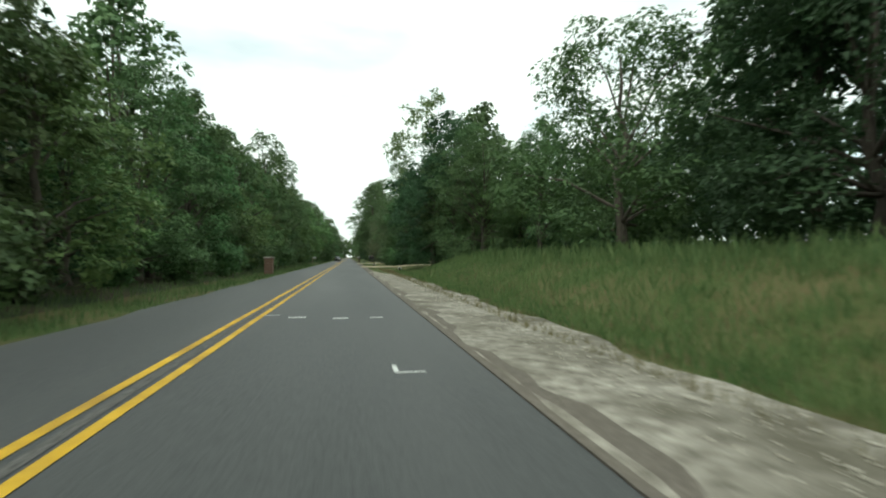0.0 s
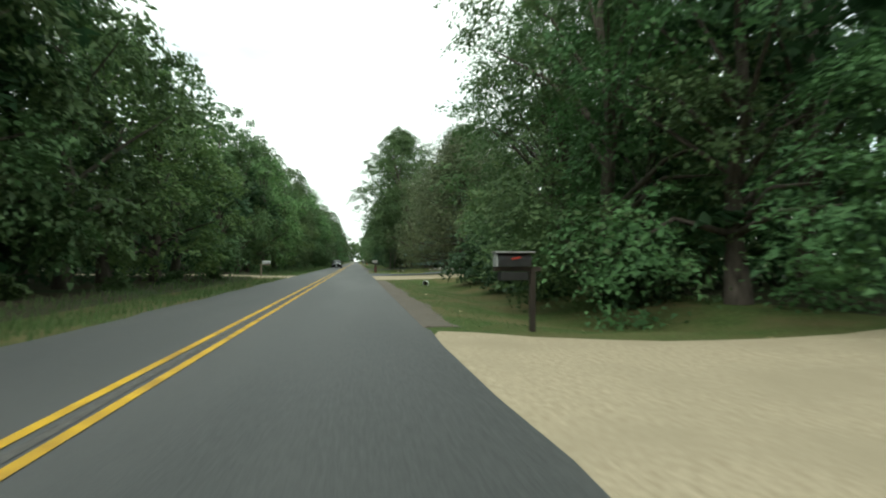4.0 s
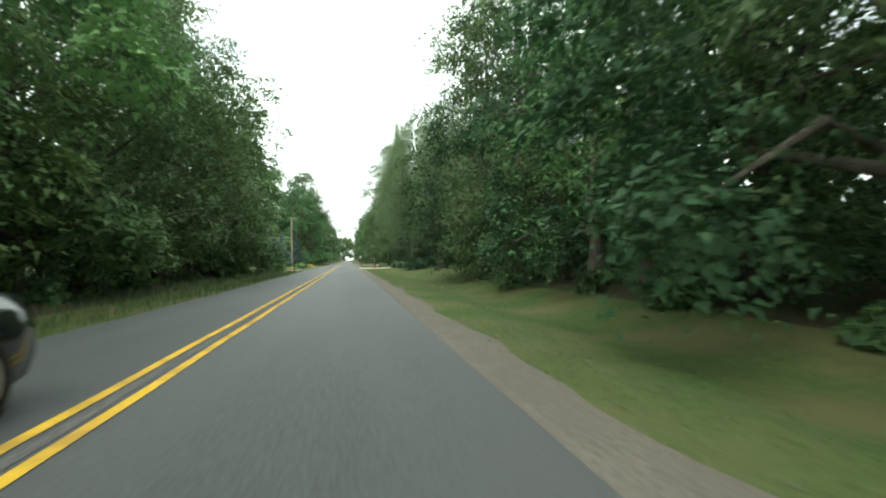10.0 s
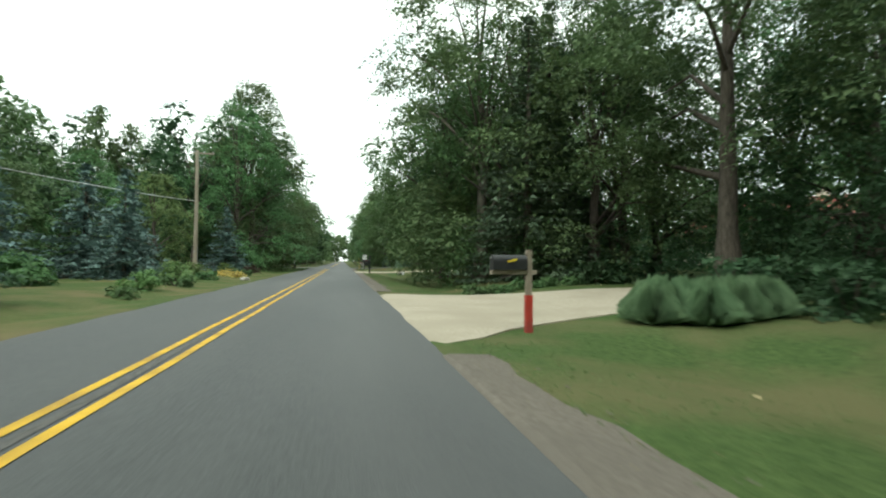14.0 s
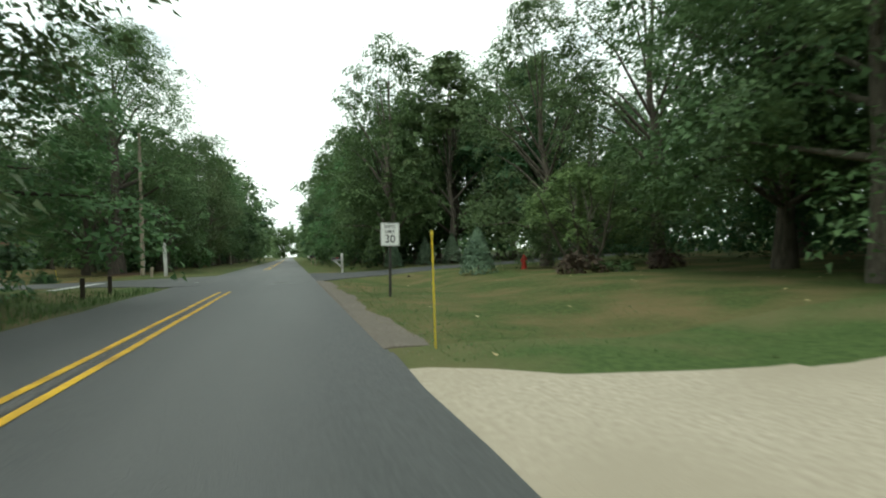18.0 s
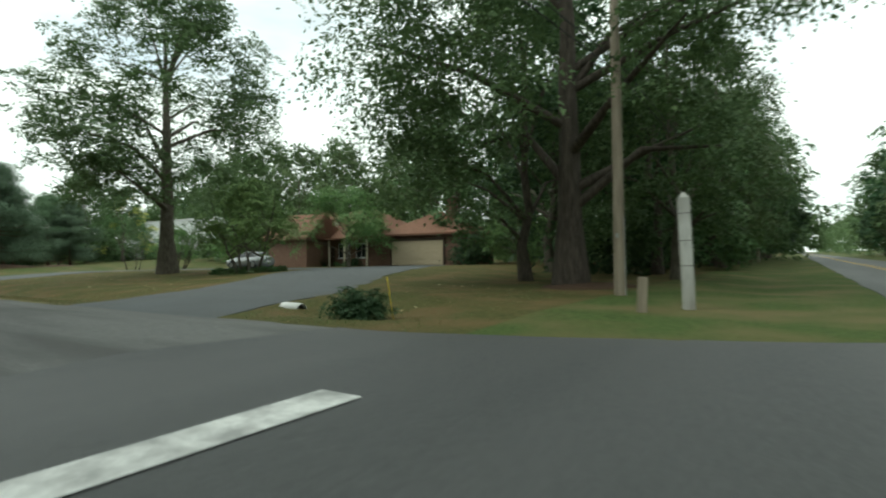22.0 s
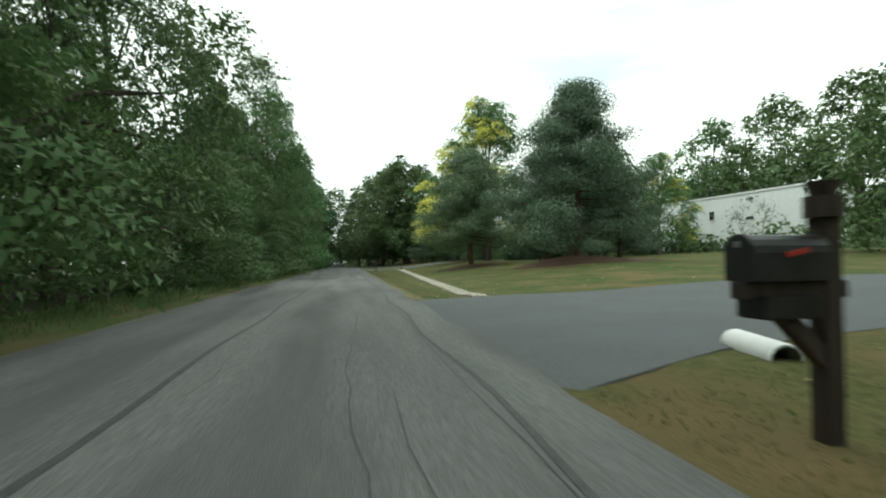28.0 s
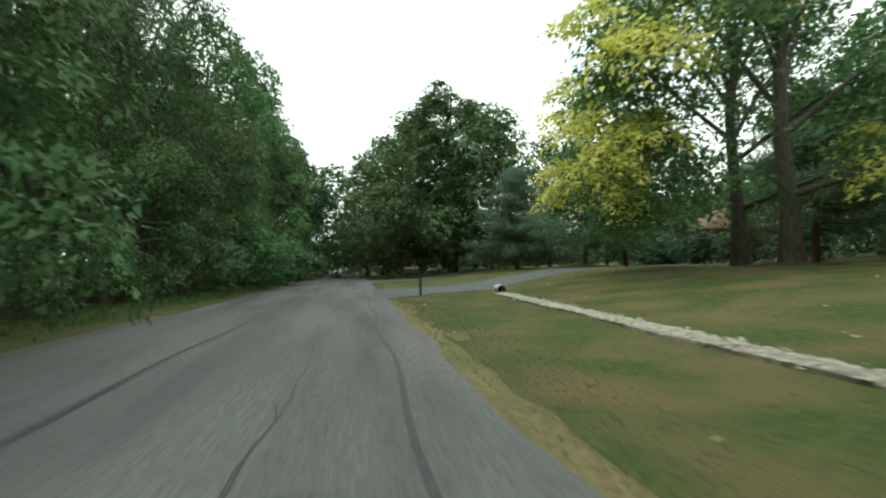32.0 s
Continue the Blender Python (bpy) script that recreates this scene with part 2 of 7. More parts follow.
M_WHITEWOOD = mat("flaking_white_wood", ((0.45, 0.45, 0.43), (0.72, 0.72, 0.70)), scale=6, rough=0.8, big=(0.30, 0.29, 0.26), big_scale=3, stretch=(1, 1, 0.3))
M_BROWNWOOD = mat("dark_stained_wood", ((0.028, 0.022, 0.018), (0.07, 0.055, 0.045)), scale=7, rough=0.75, stretch=(1, 1, 0.15), bump=0.3, bump_scale=30)
M_REDWOOD = mat("red_brown_wood", ((0.06, 0.024, 0.020), (0.115, 0.05, 0.04)), scale=7, rough=0.8, stretch=(1, 1, 0.15))
M_BLACK = mat("black_paint", ((0.012, 0.012, 0.013), (0.03, 0.03, 0.032)), scale=5, rough=0.45, spec=0.5)
M_DARKSTEEL = mat("dark_steel_post", ((0.035, 0.034, 0.032), (0.075, 0.07, 0.062)), scale=8, rough=0.6, metal=0.3)
M_GALV = mat("galvanised_steel", ((0.42, 0.44, 0.46), (0.66, 0.68, 0.69)), scale=10, rough=0.5, metal=0.6, big=(0.36, 0.35, 0.33), big_scale=2)
M_WHITE = mat("white_paint", ((0.70, 0.71, 0.71), (0.82, 0.82, 0.81)), scale=3, rough=0.6, big=(0.66, 0.67, 0.66), big_scale=0.5)
M_SIGNWHITE = mat("white_sign_sheeting", ((0.78, 0.78, 0.76), (0.86, 0.86, 0.84)), scale=4, rough=0.45)
M_SIGNYEL = mat("yellow_sign_sheeting", ((0.78, 0.36, 0.008), (0.86, 0.44, 0.012)), scale=4, rough=0.45)
M_RED = mat("red_paint", ((0.40, 0.035, 0.025), (0.55, 0.07, 0.05)), scale=5, rough=0.5, big=(0.33, 0.06, 0.05), big_scale=4)
M_YSTAKE = mat("yellow_plastic", ((0.62, 0.45, 0.03), (0.75, 0.58, 0.06)), scale=4, rough=0.5)
M_ROOF = mat("brown_shingle", ((0.15, 0.075, 0.05), (0.27, 0.145, 0.10)), scale=5, rough=0.9, bump=0.5, bump_scale=12, stretch=(1, 1, 4))
M_REDROOF = mat("red_shingle", ((0.22, 0.07, 0.055), (0.36, 0.13, 0.10)), scale=5, rough=0.9, bump=0.5, bump_scale=12, stretch=(1, 1, 4))
M_TANSIDE = mat("tan_siding", ((0.42, 0.34, 0.23), (0.54, 0.45, 0.32)), scale=4, rough=0.75, stretch=(0.3, 0.3, 6))
M_BRICK = mat("brown_brick", ((0.13, 0.075, 0.055), (0.26, 0.16, 0.12)), scale=7, rough=0.9, bump=0.4, bump_scale=12, stretch=(1, 1, 3))
M_CREAM = mat("cream_siding", ((0.58, 0.53, 0.42), (0.72, 0.67, 0.55)), scale=4, rough=0.75)
M_WHITEBLOCK = mat("white_painted_block", ((0.70, 0.72, 0.72), (0.80, 0.82, 0.82)), scale=2, rough=0.75, big=(0.66, 0.69, 0.69), big_scale=0.2)
M_GLASS = mat("window_glass", ((0.02, 0.024, 0.028), (0.035, 0.04, 0.045)), scale=1, rough=0.08, spec=0.6)
M_TRIM = mat("brown_trim", ((0.06, 0.04, 0.03), (0.10, 0.07, 0.05)), scale=5, rough=0.7)
M_SILVER = mat("silver_car_paint", ((0.40, 0.41, 0.42), (0.47, 0.48, 0.49)), scale=2, rough=0.25, metal=0.5, spec=0.6)
M_BLACKCAR = mat("black_car_paint", ((0.010, 0.011, 0.013), (0.016, 0.017, 0.02)), scale=2, rough=0.12, spec=0.7)
M_WHITECAR = mat("white_car_paint", ((0.74, 0.75, 0.76), (0.80, 0.80, 0.80)), scale=2, rough=0.25, spec=0.6)
M_TYRE = mat("tyre_rubber", ((0.012, 0.012, 0.012), (0.025, 0.025, 0.025)), scale=9, rough=0.9)
M_RIM = mat("alloy_rim", ((0.35, 0.36, 0.37), (0.5, 0.51, 0.52)), scale=6, rough=0.35, metal=0.8)
M_LAMP = mat("headlamp_glass", ((0.75, 0.77, 0.78), (0.85, 0.86, 0.86)), scale=4, rough=0.1, spec=0.7)
M_TAIL = mat("tail_lamp_red", ((0.35, 0.01, 0.01), (0.45, 0.02, 0.02)), scale=4, rough=0.2)
M_IRON = mat("cast_iron", ((0.22, 0.22, 0.21), (0.34, 0.34, 0.33)), scale=12, rough=0.6, metal=0.5)
M_WIRE = mat("cable", ((0.03, 0.03, 0.03), (0.05, 0.05, 0.05)), scale=3, rough=0.7)

# ---- mesh helpers


def mesh_of(name, verts, faces, material, smooth=False):
    me = bpy.data.meshes.new(name)
    me.from_pydata(verts if isinstance(verts, list) else verts.tolist(), [], faces if isinstance(faces, list) else faces.tolist())
    me.materials.append(material)
    if smooth:
        me.polygons.foreach_set("use_smooth", [True] * len(me.polygons))
    me.update()
    return me


def thing(name, label, category, at=(0, 0, 0), rz=0.0, group="", kind=""):
    ob = new(name)
    ob.matrix_world = pose(*at, 0, 0, rz)
    return tagged(ob, label, category, group, kind)


def part(name, data, material=None, parent=None, label="", m=None):
    """Links a bmesh or a mesh as one mesh object under a thing or a part."""
    if isinstance(data, bmesh.types.BMesh):
        me = bpy.data.meshes.new(name)
        data.to_mesh(me)
        data.free()
        me.materials.append(material)
    else:
        me = data
    ob = new(name, me)
    ob.parent = parent
    if m is not None:
        ob.matrix_basis = m
    return tagged(ob, label)


def box(sx, sy, sz, x=0, y=0, z=0, bevel=0.0, rz=0.0, bm=None, rx=0.0, ry=0.0):
    """A bevelled block; z is its underside."""
    own = bmesh.new()
    bmesh.ops.create_cube(own, size=1.0, matrix=Matrix.Diagonal((sx, sy, sz, 1)))
    if bevel:
        bmesh.ops.bevel(own, geom=own.edges[:], offset=bevel, segments=2, affect="EDGES", clamp_overlap=True)
    bmesh.ops.transform(own, matrix=pose(x, y, z + sz / 2, rx, ry, rz), verts=own.verts[:])
    if bm is None:
        return own
    me = bpy.data.meshes.new("tmp")
    own.to_mesh(me)
    own.free()
    bm.from_mesh(me)
    bpy.data.meshes.remove(me)
    return bm


def cyl(r, h, x=0, y=0, z=0, r2=None, seg=16, m=None, bm=None):
    """A cylinder or cone standing on z, or turned by m about its foot."""
    bm = bm or bmesh.new()
    t = Matrix.Translation((x, y, z)) @ (m or Matrix()) @ Matrix.Translation((0, 0, h / 2))
    bmesh.ops.create_cone(bm, cap_ends=True, segments=seg, radius1=r, radius2=r if r2 is None else r2, depth=h, matrix=t)
    return bm


def tube_path(pts, radii, seg=8):
    """Vertices and faces of a tapered tube along points."""
    pts = [Vector(p) for p in pts]
    verts, faces = [], []
    for k, (p, r) in enumerate(zip(pts, radii)):
        d = (pts[min(k + 1, len(pts) - 1)] - pts[max(k - 1, 0)]).normalized()
        a = d.orthogonal().normalized()
        if k:
            a = (pa - d * pa.dot(d)).normalized()
        pa, b = a, d.cross(a)
        for s in range(seg):
            w = 2 * math.pi * s / seg
            verts.append(tuple(p + (a * math.cos(w) + b * math.sin(w)) * r))
    for k in range(len(pts) - 1):
        for s in range(seg):
            q = (s + 1) % seg
            faces.append((k * seg + s, k * seg + q, (k + 1) * seg + q, (k + 1) * seg + s))
    return verts, faces


def join(*shapes):
    verts, faces = [], []
    for v, f in shapes:
        o = len(verts)
        verts += v
        faces += [tuple(i + o for i in q) for q in f]
    return verts, faces


def cards(pos, normal, along, length, width, rng):
    """Small pointed leaves."""
    n = len(pos)
    normal = normal / (np.linalg.norm(normal, axis=1, keepdims=True) + 1e-9)
    along = along - normal * (along * normal).sum(1, keepdims=True)
    along /= np.linalg.norm(along, axis=1, keepdims=True) + 1e-9
    side = np.cross(normal, along)
    L, W = length[:, None], width[:, None]
    foot = pos - along * L * 0.5
    v = np.stack([foot - side * W * 0.55, foot + side * W * 0.55, pos + along * L * 0.5], 1).reshape(-1, 3)
    f = np.arange(3 * n).reshape(n, 3)
    return v, f


def ball(rng, n):
    d = rng.normal(size=(n, 3))
    return d / np.linalg.norm(d, axis=1, keepdims=True)


def clump_cards(rng, centres, radii, n, length, aspect=0.6, flat=1.0, up=0.35, hollow=0.55, sunny=False, sprays=0, spread=0.52):
    """Leaves on and in a set of round clumps; sunny: a wood-edge tree, with most of its leaves on its open side (+x);
    sprays: how many flat drooping twigs of leaves each clump carries, with gaps between them."""
    n, length, radii0 = int(n * 1.5), length * 0.84, radii
    if sunny:
        mid = centres[:, 0].mean()
        weight = np.clip(0.5 + 0.5 * (centres[:, 0] - mid + 1.6) / 2.4, 0.35, 1.0)
        radii = radii * np.sqrt(weight) / np.sqrt(weight).max()
    k = rng.choice(len(centres), n, p=radii ** 2 / (radii ** 2).sum())
    d = ball(rng, n)
    if sunny:
        d[:, 0] = np.where(rng.random(n) < 0.5, np.abs(d[:, 0]), d[:, 0])
        radii = radii0
    r = radii[k] * (hollow + (1.08 - hollow) * rng.random(n) ** 0.6)
    pos = centres[k] + d * r[:, None] * np.array([1, 1, flat])
    nor = d + ball(rng, n) * 0.7 + np.array([0, 0, up])
    al = ball(rng, n) + np.array([0, 0, -0.35])
    if sprays:
        m = len(centres) * sprays
        sd = ball(rng, m) + np.array([0.45 if sunny else 0.0, 0, 0.22])
        sd /= np.linalg.norm(sd, axis=1, keepdims=True)
        sr = np.repeat(radii, sprays)
        mid = np.repeat(centres, sprays, 0) + sd * (sr * (0.5 + 0.55 * rng.random(m)))[:, None] * np.array([1, 1, flat])
        sn = sd * 0.5 + np.array([0, 0, 0.85]) + ball(rng, m) * 0.35
        sn /= np.linalg.norm(sn, axis=1, keepdims=True)
        u = np.cross(sn, ball(rng, m))
        u /= np.linalg.norm(u, axis=1, keepdims=True) + 1e-9
        v = np.cross(sn, u)
        q = k * sprays + rng.integers(0, sprays, n)
        a, rho = rng.random(n) * 6.283, np.sqrt(rng.random(n)) * spread * radii[k] * (0.6 + 0.7 * rng.random(n))
        off = u[q] * (np.cos(a) * rho * 1.25)[:, None] + v[q] * (np.sin(a) * rho * 0.75)[:, None] + sn[q] * (rng.normal(size=n) * 0.06 * radii[k])[:, None]
        off[:, 2] -= 0.5 * rho ** 2 / radii[k]
        twig = rng.random(n) < 0.9
        pos = np.where(twig[:, None], mid[q] + off, pos)
        nor = np.where(twig[:, None], sn[q] + ball(rng, n) * 0.6, nor)
        al = np.where(twig[:, None], off / (rho[:, None] + 0.05) + ball(rng, n) * 0.7 + np.array([0, 0, -0.35]), al)
    ln = length * (0.55 + 0.9 * rng.random(n))
    return cards(pos, nor, al, ln, ln * aspect, rng)


TREES = {}


def finish_tree(name, trunk, crown, bark, leaf, label, extra=None):
    ob = thing(name, label, "tree")
    part("trunk", mesh_of("trunk", *trunk, bark, True), None, ob)
    part("crown", mesh_of("crown", *crown, leaf), None, ob)
    if extra:
        part("crown", mesh_of("crown", *extra[0], extra[1]), None, ob, extra[2])
    return ob


def broadleaf(name, seed, h, r, base, n, leaf, bark, label, ll=0.34, tr=0.2, lean=0.0, stems=1, clumps=46, skew=0.75, extra=None, gap=0.0, sunny=False, crook=1.0, limb=0.72, sprays=11, spread=0.52):
    """A broadleaved tree: tapered trunk, limbs to its clumps, and a lumpy crown of leaves."""
    rng = np.random.default_rng(seed)
    cs, rs = [], []
    for _ in range(clumps):
        u = rng.random() ** 0.85
        prof = math.sin(math.pi * min(1, 0.13 + 0.87 * u) ** skew) ** 0.6
        a = rng.random() * 2 * math.pi
        q = r * prof * (0.35 + 0.65 * math.sqrt(rng.random()))
        cs.append((q * math.cos(a) + lean * (0.25 + 0.4 * u), q * math.sin(a), base + (h - base) * u * 0.96))
        rs.append(r * (0.17 + 0.17 * rng.random()) * (1.1 - 0.35 * u) * (1 - gap))
    cs, rs = np.array(cs), np.array(rs)
    crown = clump_cards(rng, cs, rs, n, ll, aspect=0.66, sunny=sunny, sprays=sprays, spread=spread)
    shapes = []
    for s in range(stems):
        sa = rng.random() * 6.3 if stems != 2 else 0.4 + math.pi * s
        off = Vector((math.cos(sa), math.sin(sa), 0)) * (0.0 if stems == 1 else 0.22 * stems)
        top = Vector((lean * 0.8, 0, h * 0.82)) + off * (3 if stems > 1 else 0)
        ps, ra = [], []
        for k in range(8):
            u = k / 7
            w = Vector((rng.normal() * 0.12, rng.normal() * 0.12, 0)) * (1 if 0 < k else 0) * (h / 12) * crook
            ps.append(off + Vector(((top - off).x * (u ** 0.62 if lean else u), (top - off).y * u, (top - off).z * u)) + w)
            ra.append(tr * (1 - 0.85 * u) * (1.45 if k == 0 else 1.0) / math.sqrt(stems))
        shapes.append(tube_path(ps, ra, 8))
        for k in rng.choice(len(cs), min(len(cs), 15 if stems == 1 else 7), replace=False):
            c = Vector(cs[k])
            u = max(0.16, min(0.8, (c.z - base * 0.3) / h * limb))
            i = min(6, int(u * 7))
            st = ps[i].lerp(ps[i + 1], u * 7 - i)
            mid = st.lerp(c, 0.5) + Vector((0, 0, 0.06 * h * rng.random()))
            r0 = ra[i] * 0.5
            shapes.append(tube_path([st, mid, c], [r0, r0 * 0.6, r0 * 0.15], 5))
    ex = None
    if extra:
        k = np.argsort(cs @ np.array(extra["toward"]))[-3 * extra["count"]:][::3]
        ex = (clump_cards(rng, cs[k] + np.array(extra["toward"]) * 1.1, rs[k] * 1.05, extra["n"], ll, flat=0.6, sprays=9), extra["leaf"], extra["label"])
    return finish_tree(name, join(*shapes), crown, bark, leaf, label, ex)


def spruce(name, seed, h, r, base, leaf, label, whorls=42, ll=0.42):
    rng = np.random.default_rng(seed)
    P, N, A = [], [], []
    shapes = [tube_path([(0, 0, 0), (0, 0, h * 0.5), (0, 0, h)], [0.02 * h, 0.012 * h, 0.01], 8)]
    for w in range(whorls):
        u = (w + rng.random() * 0.6) / whorls
        z = base + (h - base) * u
        br = r * (1 - u) ** 0.85 * (0.85 + 0.3 * rng.random()) + 0.12
        for b in range(max(5, int(10 * (1 - u) + 4))):
            a = rng.random() * 6.283
            d = np.array([math.cos(a), math.sin(a), 0])
            t = np.array([-d[1], d[0], 0])
            ln = br * (0.8 + 0.35 * rng.random())
            for k in range(max(3, int(ln / 0.21))):
                s = (k + 0.6) / max(3, int(ln / 0.21))
                p = d * ln * s + np.array([0, 0, z - 0.30 * ln * s + 0.18 * ln * s * s])
                for q in (-1, 1):
                    P.append(p + t * q * 0.13 * rng.random() + rng.normal(size=3) * 0.04)
                    N.append(np.array([0, 0, 1.0]) + rng.normal(size=3) * 0.5)
                    A.append(d * 0.8 + t * q * 0.8 + np.array([0, 0, -0.35]))
            if w % 3 == 0 and b % 3 == 0:
                shapes.append(tube_path([(0, 0, z), tuple(d * ln * 0.8 + np.array([0, 0, z - 0.16 * ln]))], [0.03 + 0.02 * (1 - u), 0.01], 4))
    n = len(P)
    ln = ll * (0.6 + 0.7 * rng.random(n))
    return finish_tree(name, join(*shapes), cards(np.array(P), np.array(N), np.array(A), ln, ln * 0.44, rng), M_BARK, leaf, label)


def pine(name, seed, h, r, base, leaf, label, n=6500, limbs=34, flat=0.42, cr=1.0, bark=None, fan=0.26, needle=0.34):
    """A pine with a bare reddish stem, level limbs and flat tufted plates of needles."""
    rng = np.random.default_rng(seed)
    bend = rng.normal(size=2) * 0.03 * h
    shapes = [tube_path([(0, 0, 0), (bend[0] * 0.5, bend[1] * 0.5, h * 0.35), (bend[0], bend[1], h * 0.7), (bend[0] * 0.6, bend[1], h * 0.97)], [0.024 * h, 0.018 * h, 0.01 * h, 0.01], 9)]
    cs, rs = [], []
    for k in range(limbs):
        u = (k + rng.random()) / limbs
        z = base + (h - base) * u
        a = k * 2.4 + rng.normal() * 0.5
        ln = r * (1 - u ** 1.7) * (0.6 + 0.5 * rng.random()) + 0.3
        e = np.array([math.cos(a) * ln, math.sin(a) * ln, z + ln * (0.25 * u + 0.02 * rng.normal())])
        st = (bend[0] * u, bend[1] * u, z)
        shapes.append(tube_path([st, tuple((np.array(st) + e) / 2 + np.array([0, 0, -0.08 * ln])), tuple(e)], [0.008 * h * (1 - 0.6 * u), 0.005 * h * (1 - 0.6 * u), 0.01], 5))
        for s in (0.28, 0.55, 0.8, 1.0):
            cs.append(np.array(st) * (1 - s) + e * s + rng.normal(size=3) * 0.15)
            rs.append(cr * (0.35 + 0.2 * r * 0.25 + 0.25 * rng.random()) * (0.75 + 0.35 * s))
    cs.append(np.array([bend[0] * 0.6, bend[1], h * 0.97]))
    rs.append(0.6 * cr)
    crown = clump_cards(rng, np.array(cs), np.array(rs), n, needle, aspect=fan, flat=flat, up=0.6, hollow=0.2)
    return finish_tree(name, join(*shapes), crown, bark or M_BARK_PINE, leaf, label)


def willow(name, seed, h, r, label, bundles=230):
    """A weeping willow: a domed head from which bundles of long thin strands hang."""
    rng = np.random.default_rng(seed)
    P, N, A = [], [], []
    shapes = [tube_path([(0, 0, 0), (0.15, 0.1, 1.6), (0.3, 0.1, 3.6), (0.1, 0.2, 6.5)], [0.62, 0.46, 0.42, 0.3], 12)]
    for k in range(11):
        a = k * 0.6 + rng.random() * 0.4
        e = (math.cos(a) * r * 0.6, math.sin(a) * r * 0.6, h * (0.65 + 0.25 * rng.random()))
        shapes.append(tube_path([(0.2, 0.1, 3.2 + rng.random() * 3), (e[0] * 0.5, e[1] * 0.5, h * 0.6), e], [0.28, 0.16, 0.04], 6))
    for k in range(bundles):
        a, q = rng.random() * 6.283, rng.random() ** 0.42
        bx, by = math.cos(a) * r * q, math.sin(a) * r * q
        top = h * (0.50 + 0.50 * math.sqrt(max(0, 1 - q * q))) * (0.82 + 0.2 * rng.random())
        low = 1.6 + 1.6 * rng.random() if q > 0.5 else 3.5 + 4 * rng.random()
        for _ in range(14):
            x, y = bx + rng.normal() * 0.28, by + rng.normal() * 0.28
            z0 = top + rng.normal() * 0.3
            ln = (z0 - low) * (0.45 + 0.55 * rng.random())
            m = int(ln / 0.12) + 2
            sway = rng.normal(size=2) * 0.14
            t = np.linspace(0, 1, m)
            P.append(np.stack([x * (1 + 0.07 * t) + sway[0] * t, y * (1 + 0.07 * t) + sway[1] * t, z0 - ln * t], 1) + rng.normal(size=(m, 3)) * np.array([0.05, 0.05, 0.03]))
    P = np.concatenate(P)
    n = len(P)
    N = rng.normal(size=(n, 3)) * [1, 1, 0.3]
    A = rng.normal(size=(n, 3)) * 0.28 + np.array([0, 0, -1.0])
    ln = 0.2 * (0.6 + 0.7 * rng.random(n))
    return finish_tree(name, join(*shapes), cards(P, N, A, ln, ln * 0.22, rng), M_BARK, L_WILLOW, label)


def bush(name, seed, r, h, n, leaf, label, ll=0.2, category="bush", clumps=14):
    rng = np.random.default_rng(seed)
    c = ball(rng, clumps) * (0.35 + 0.3 * rng.random((clumps, 1)))
    c[:, 2] = np.abs(c[:, 2])
    cs = c * np.array([r, r, h * 0.85]) + np.array([0, 0, h * 0.12])
    rs = (0.32 + 0.18 * rng.random(clumps)) * min(r, h)
    v, f = clump_cards(rng, cs, rs, n, ll, hollow=0.75, sprays=8)
    v[:, 2] = np.maximum(v[:, 2], 0.0)
    ob = thing(name, label, category)
    part("foliage", mesh_of("foliage", v, f, leaf), None, ob)
    stems = [tube_path([(0, 0, 0), (math.cos(k * 1.3) * r * 0.3, math.sin(k * 1.3) * r * 0.3, h * 0.6)], [0.035, 0.01], 5) for k in range(5)]
    part("stem", mesh_of("stem", *join(*stems), M_BARK, True), None, ob)
    return ob


def cone_shrub(name, seed, r, h, leaf, label, n=1500):
    rng = np.random.default_rng(seed)
    u = rng.random(n) ** 0.75
    a = rng.random(n) * 6.283
    q = r * (1 - u) ** 0.8 * (0.75 + 0.35 * rng.random(n)) + 0.05
    pos = np.stack([q * np.cos(a), q * np.sin(a), 0.08 + h * u * 0.97], 1)
    out = np.stack([np.cos(a), np.sin(a), 0.5 + 0 * a], 1)
    ln = 0.22 * (0.6 + 0.8 * rng.random(n))
    v, f = cards(pos, out + ball(rng, n) * 0.6, out + ball(rng, n) * 0.5, ln, ln * 0.4, rng)
    ob = thing(name, label, "shrub")
    part("foliage", mesh_of("foliage", v, f, leaf), None, ob)
    part("stem", mesh_of("stem", *tube_path([(0, 0, 0), (0, 0, h * 0.9)], [0.05, 0.01], 6), M_BARK, True), None, ob)
    return ob

# ---- plan: main road along y (centre line x = 0), side road to -x, driveways
ROAD_L, ROAD_R = -2.75, 3.42


def north_edge(x):
    return 358.0 + 0.018 * max(0.0, -x - 25.0)


def south_edge(x):
    return north_edge(x) - 6.3


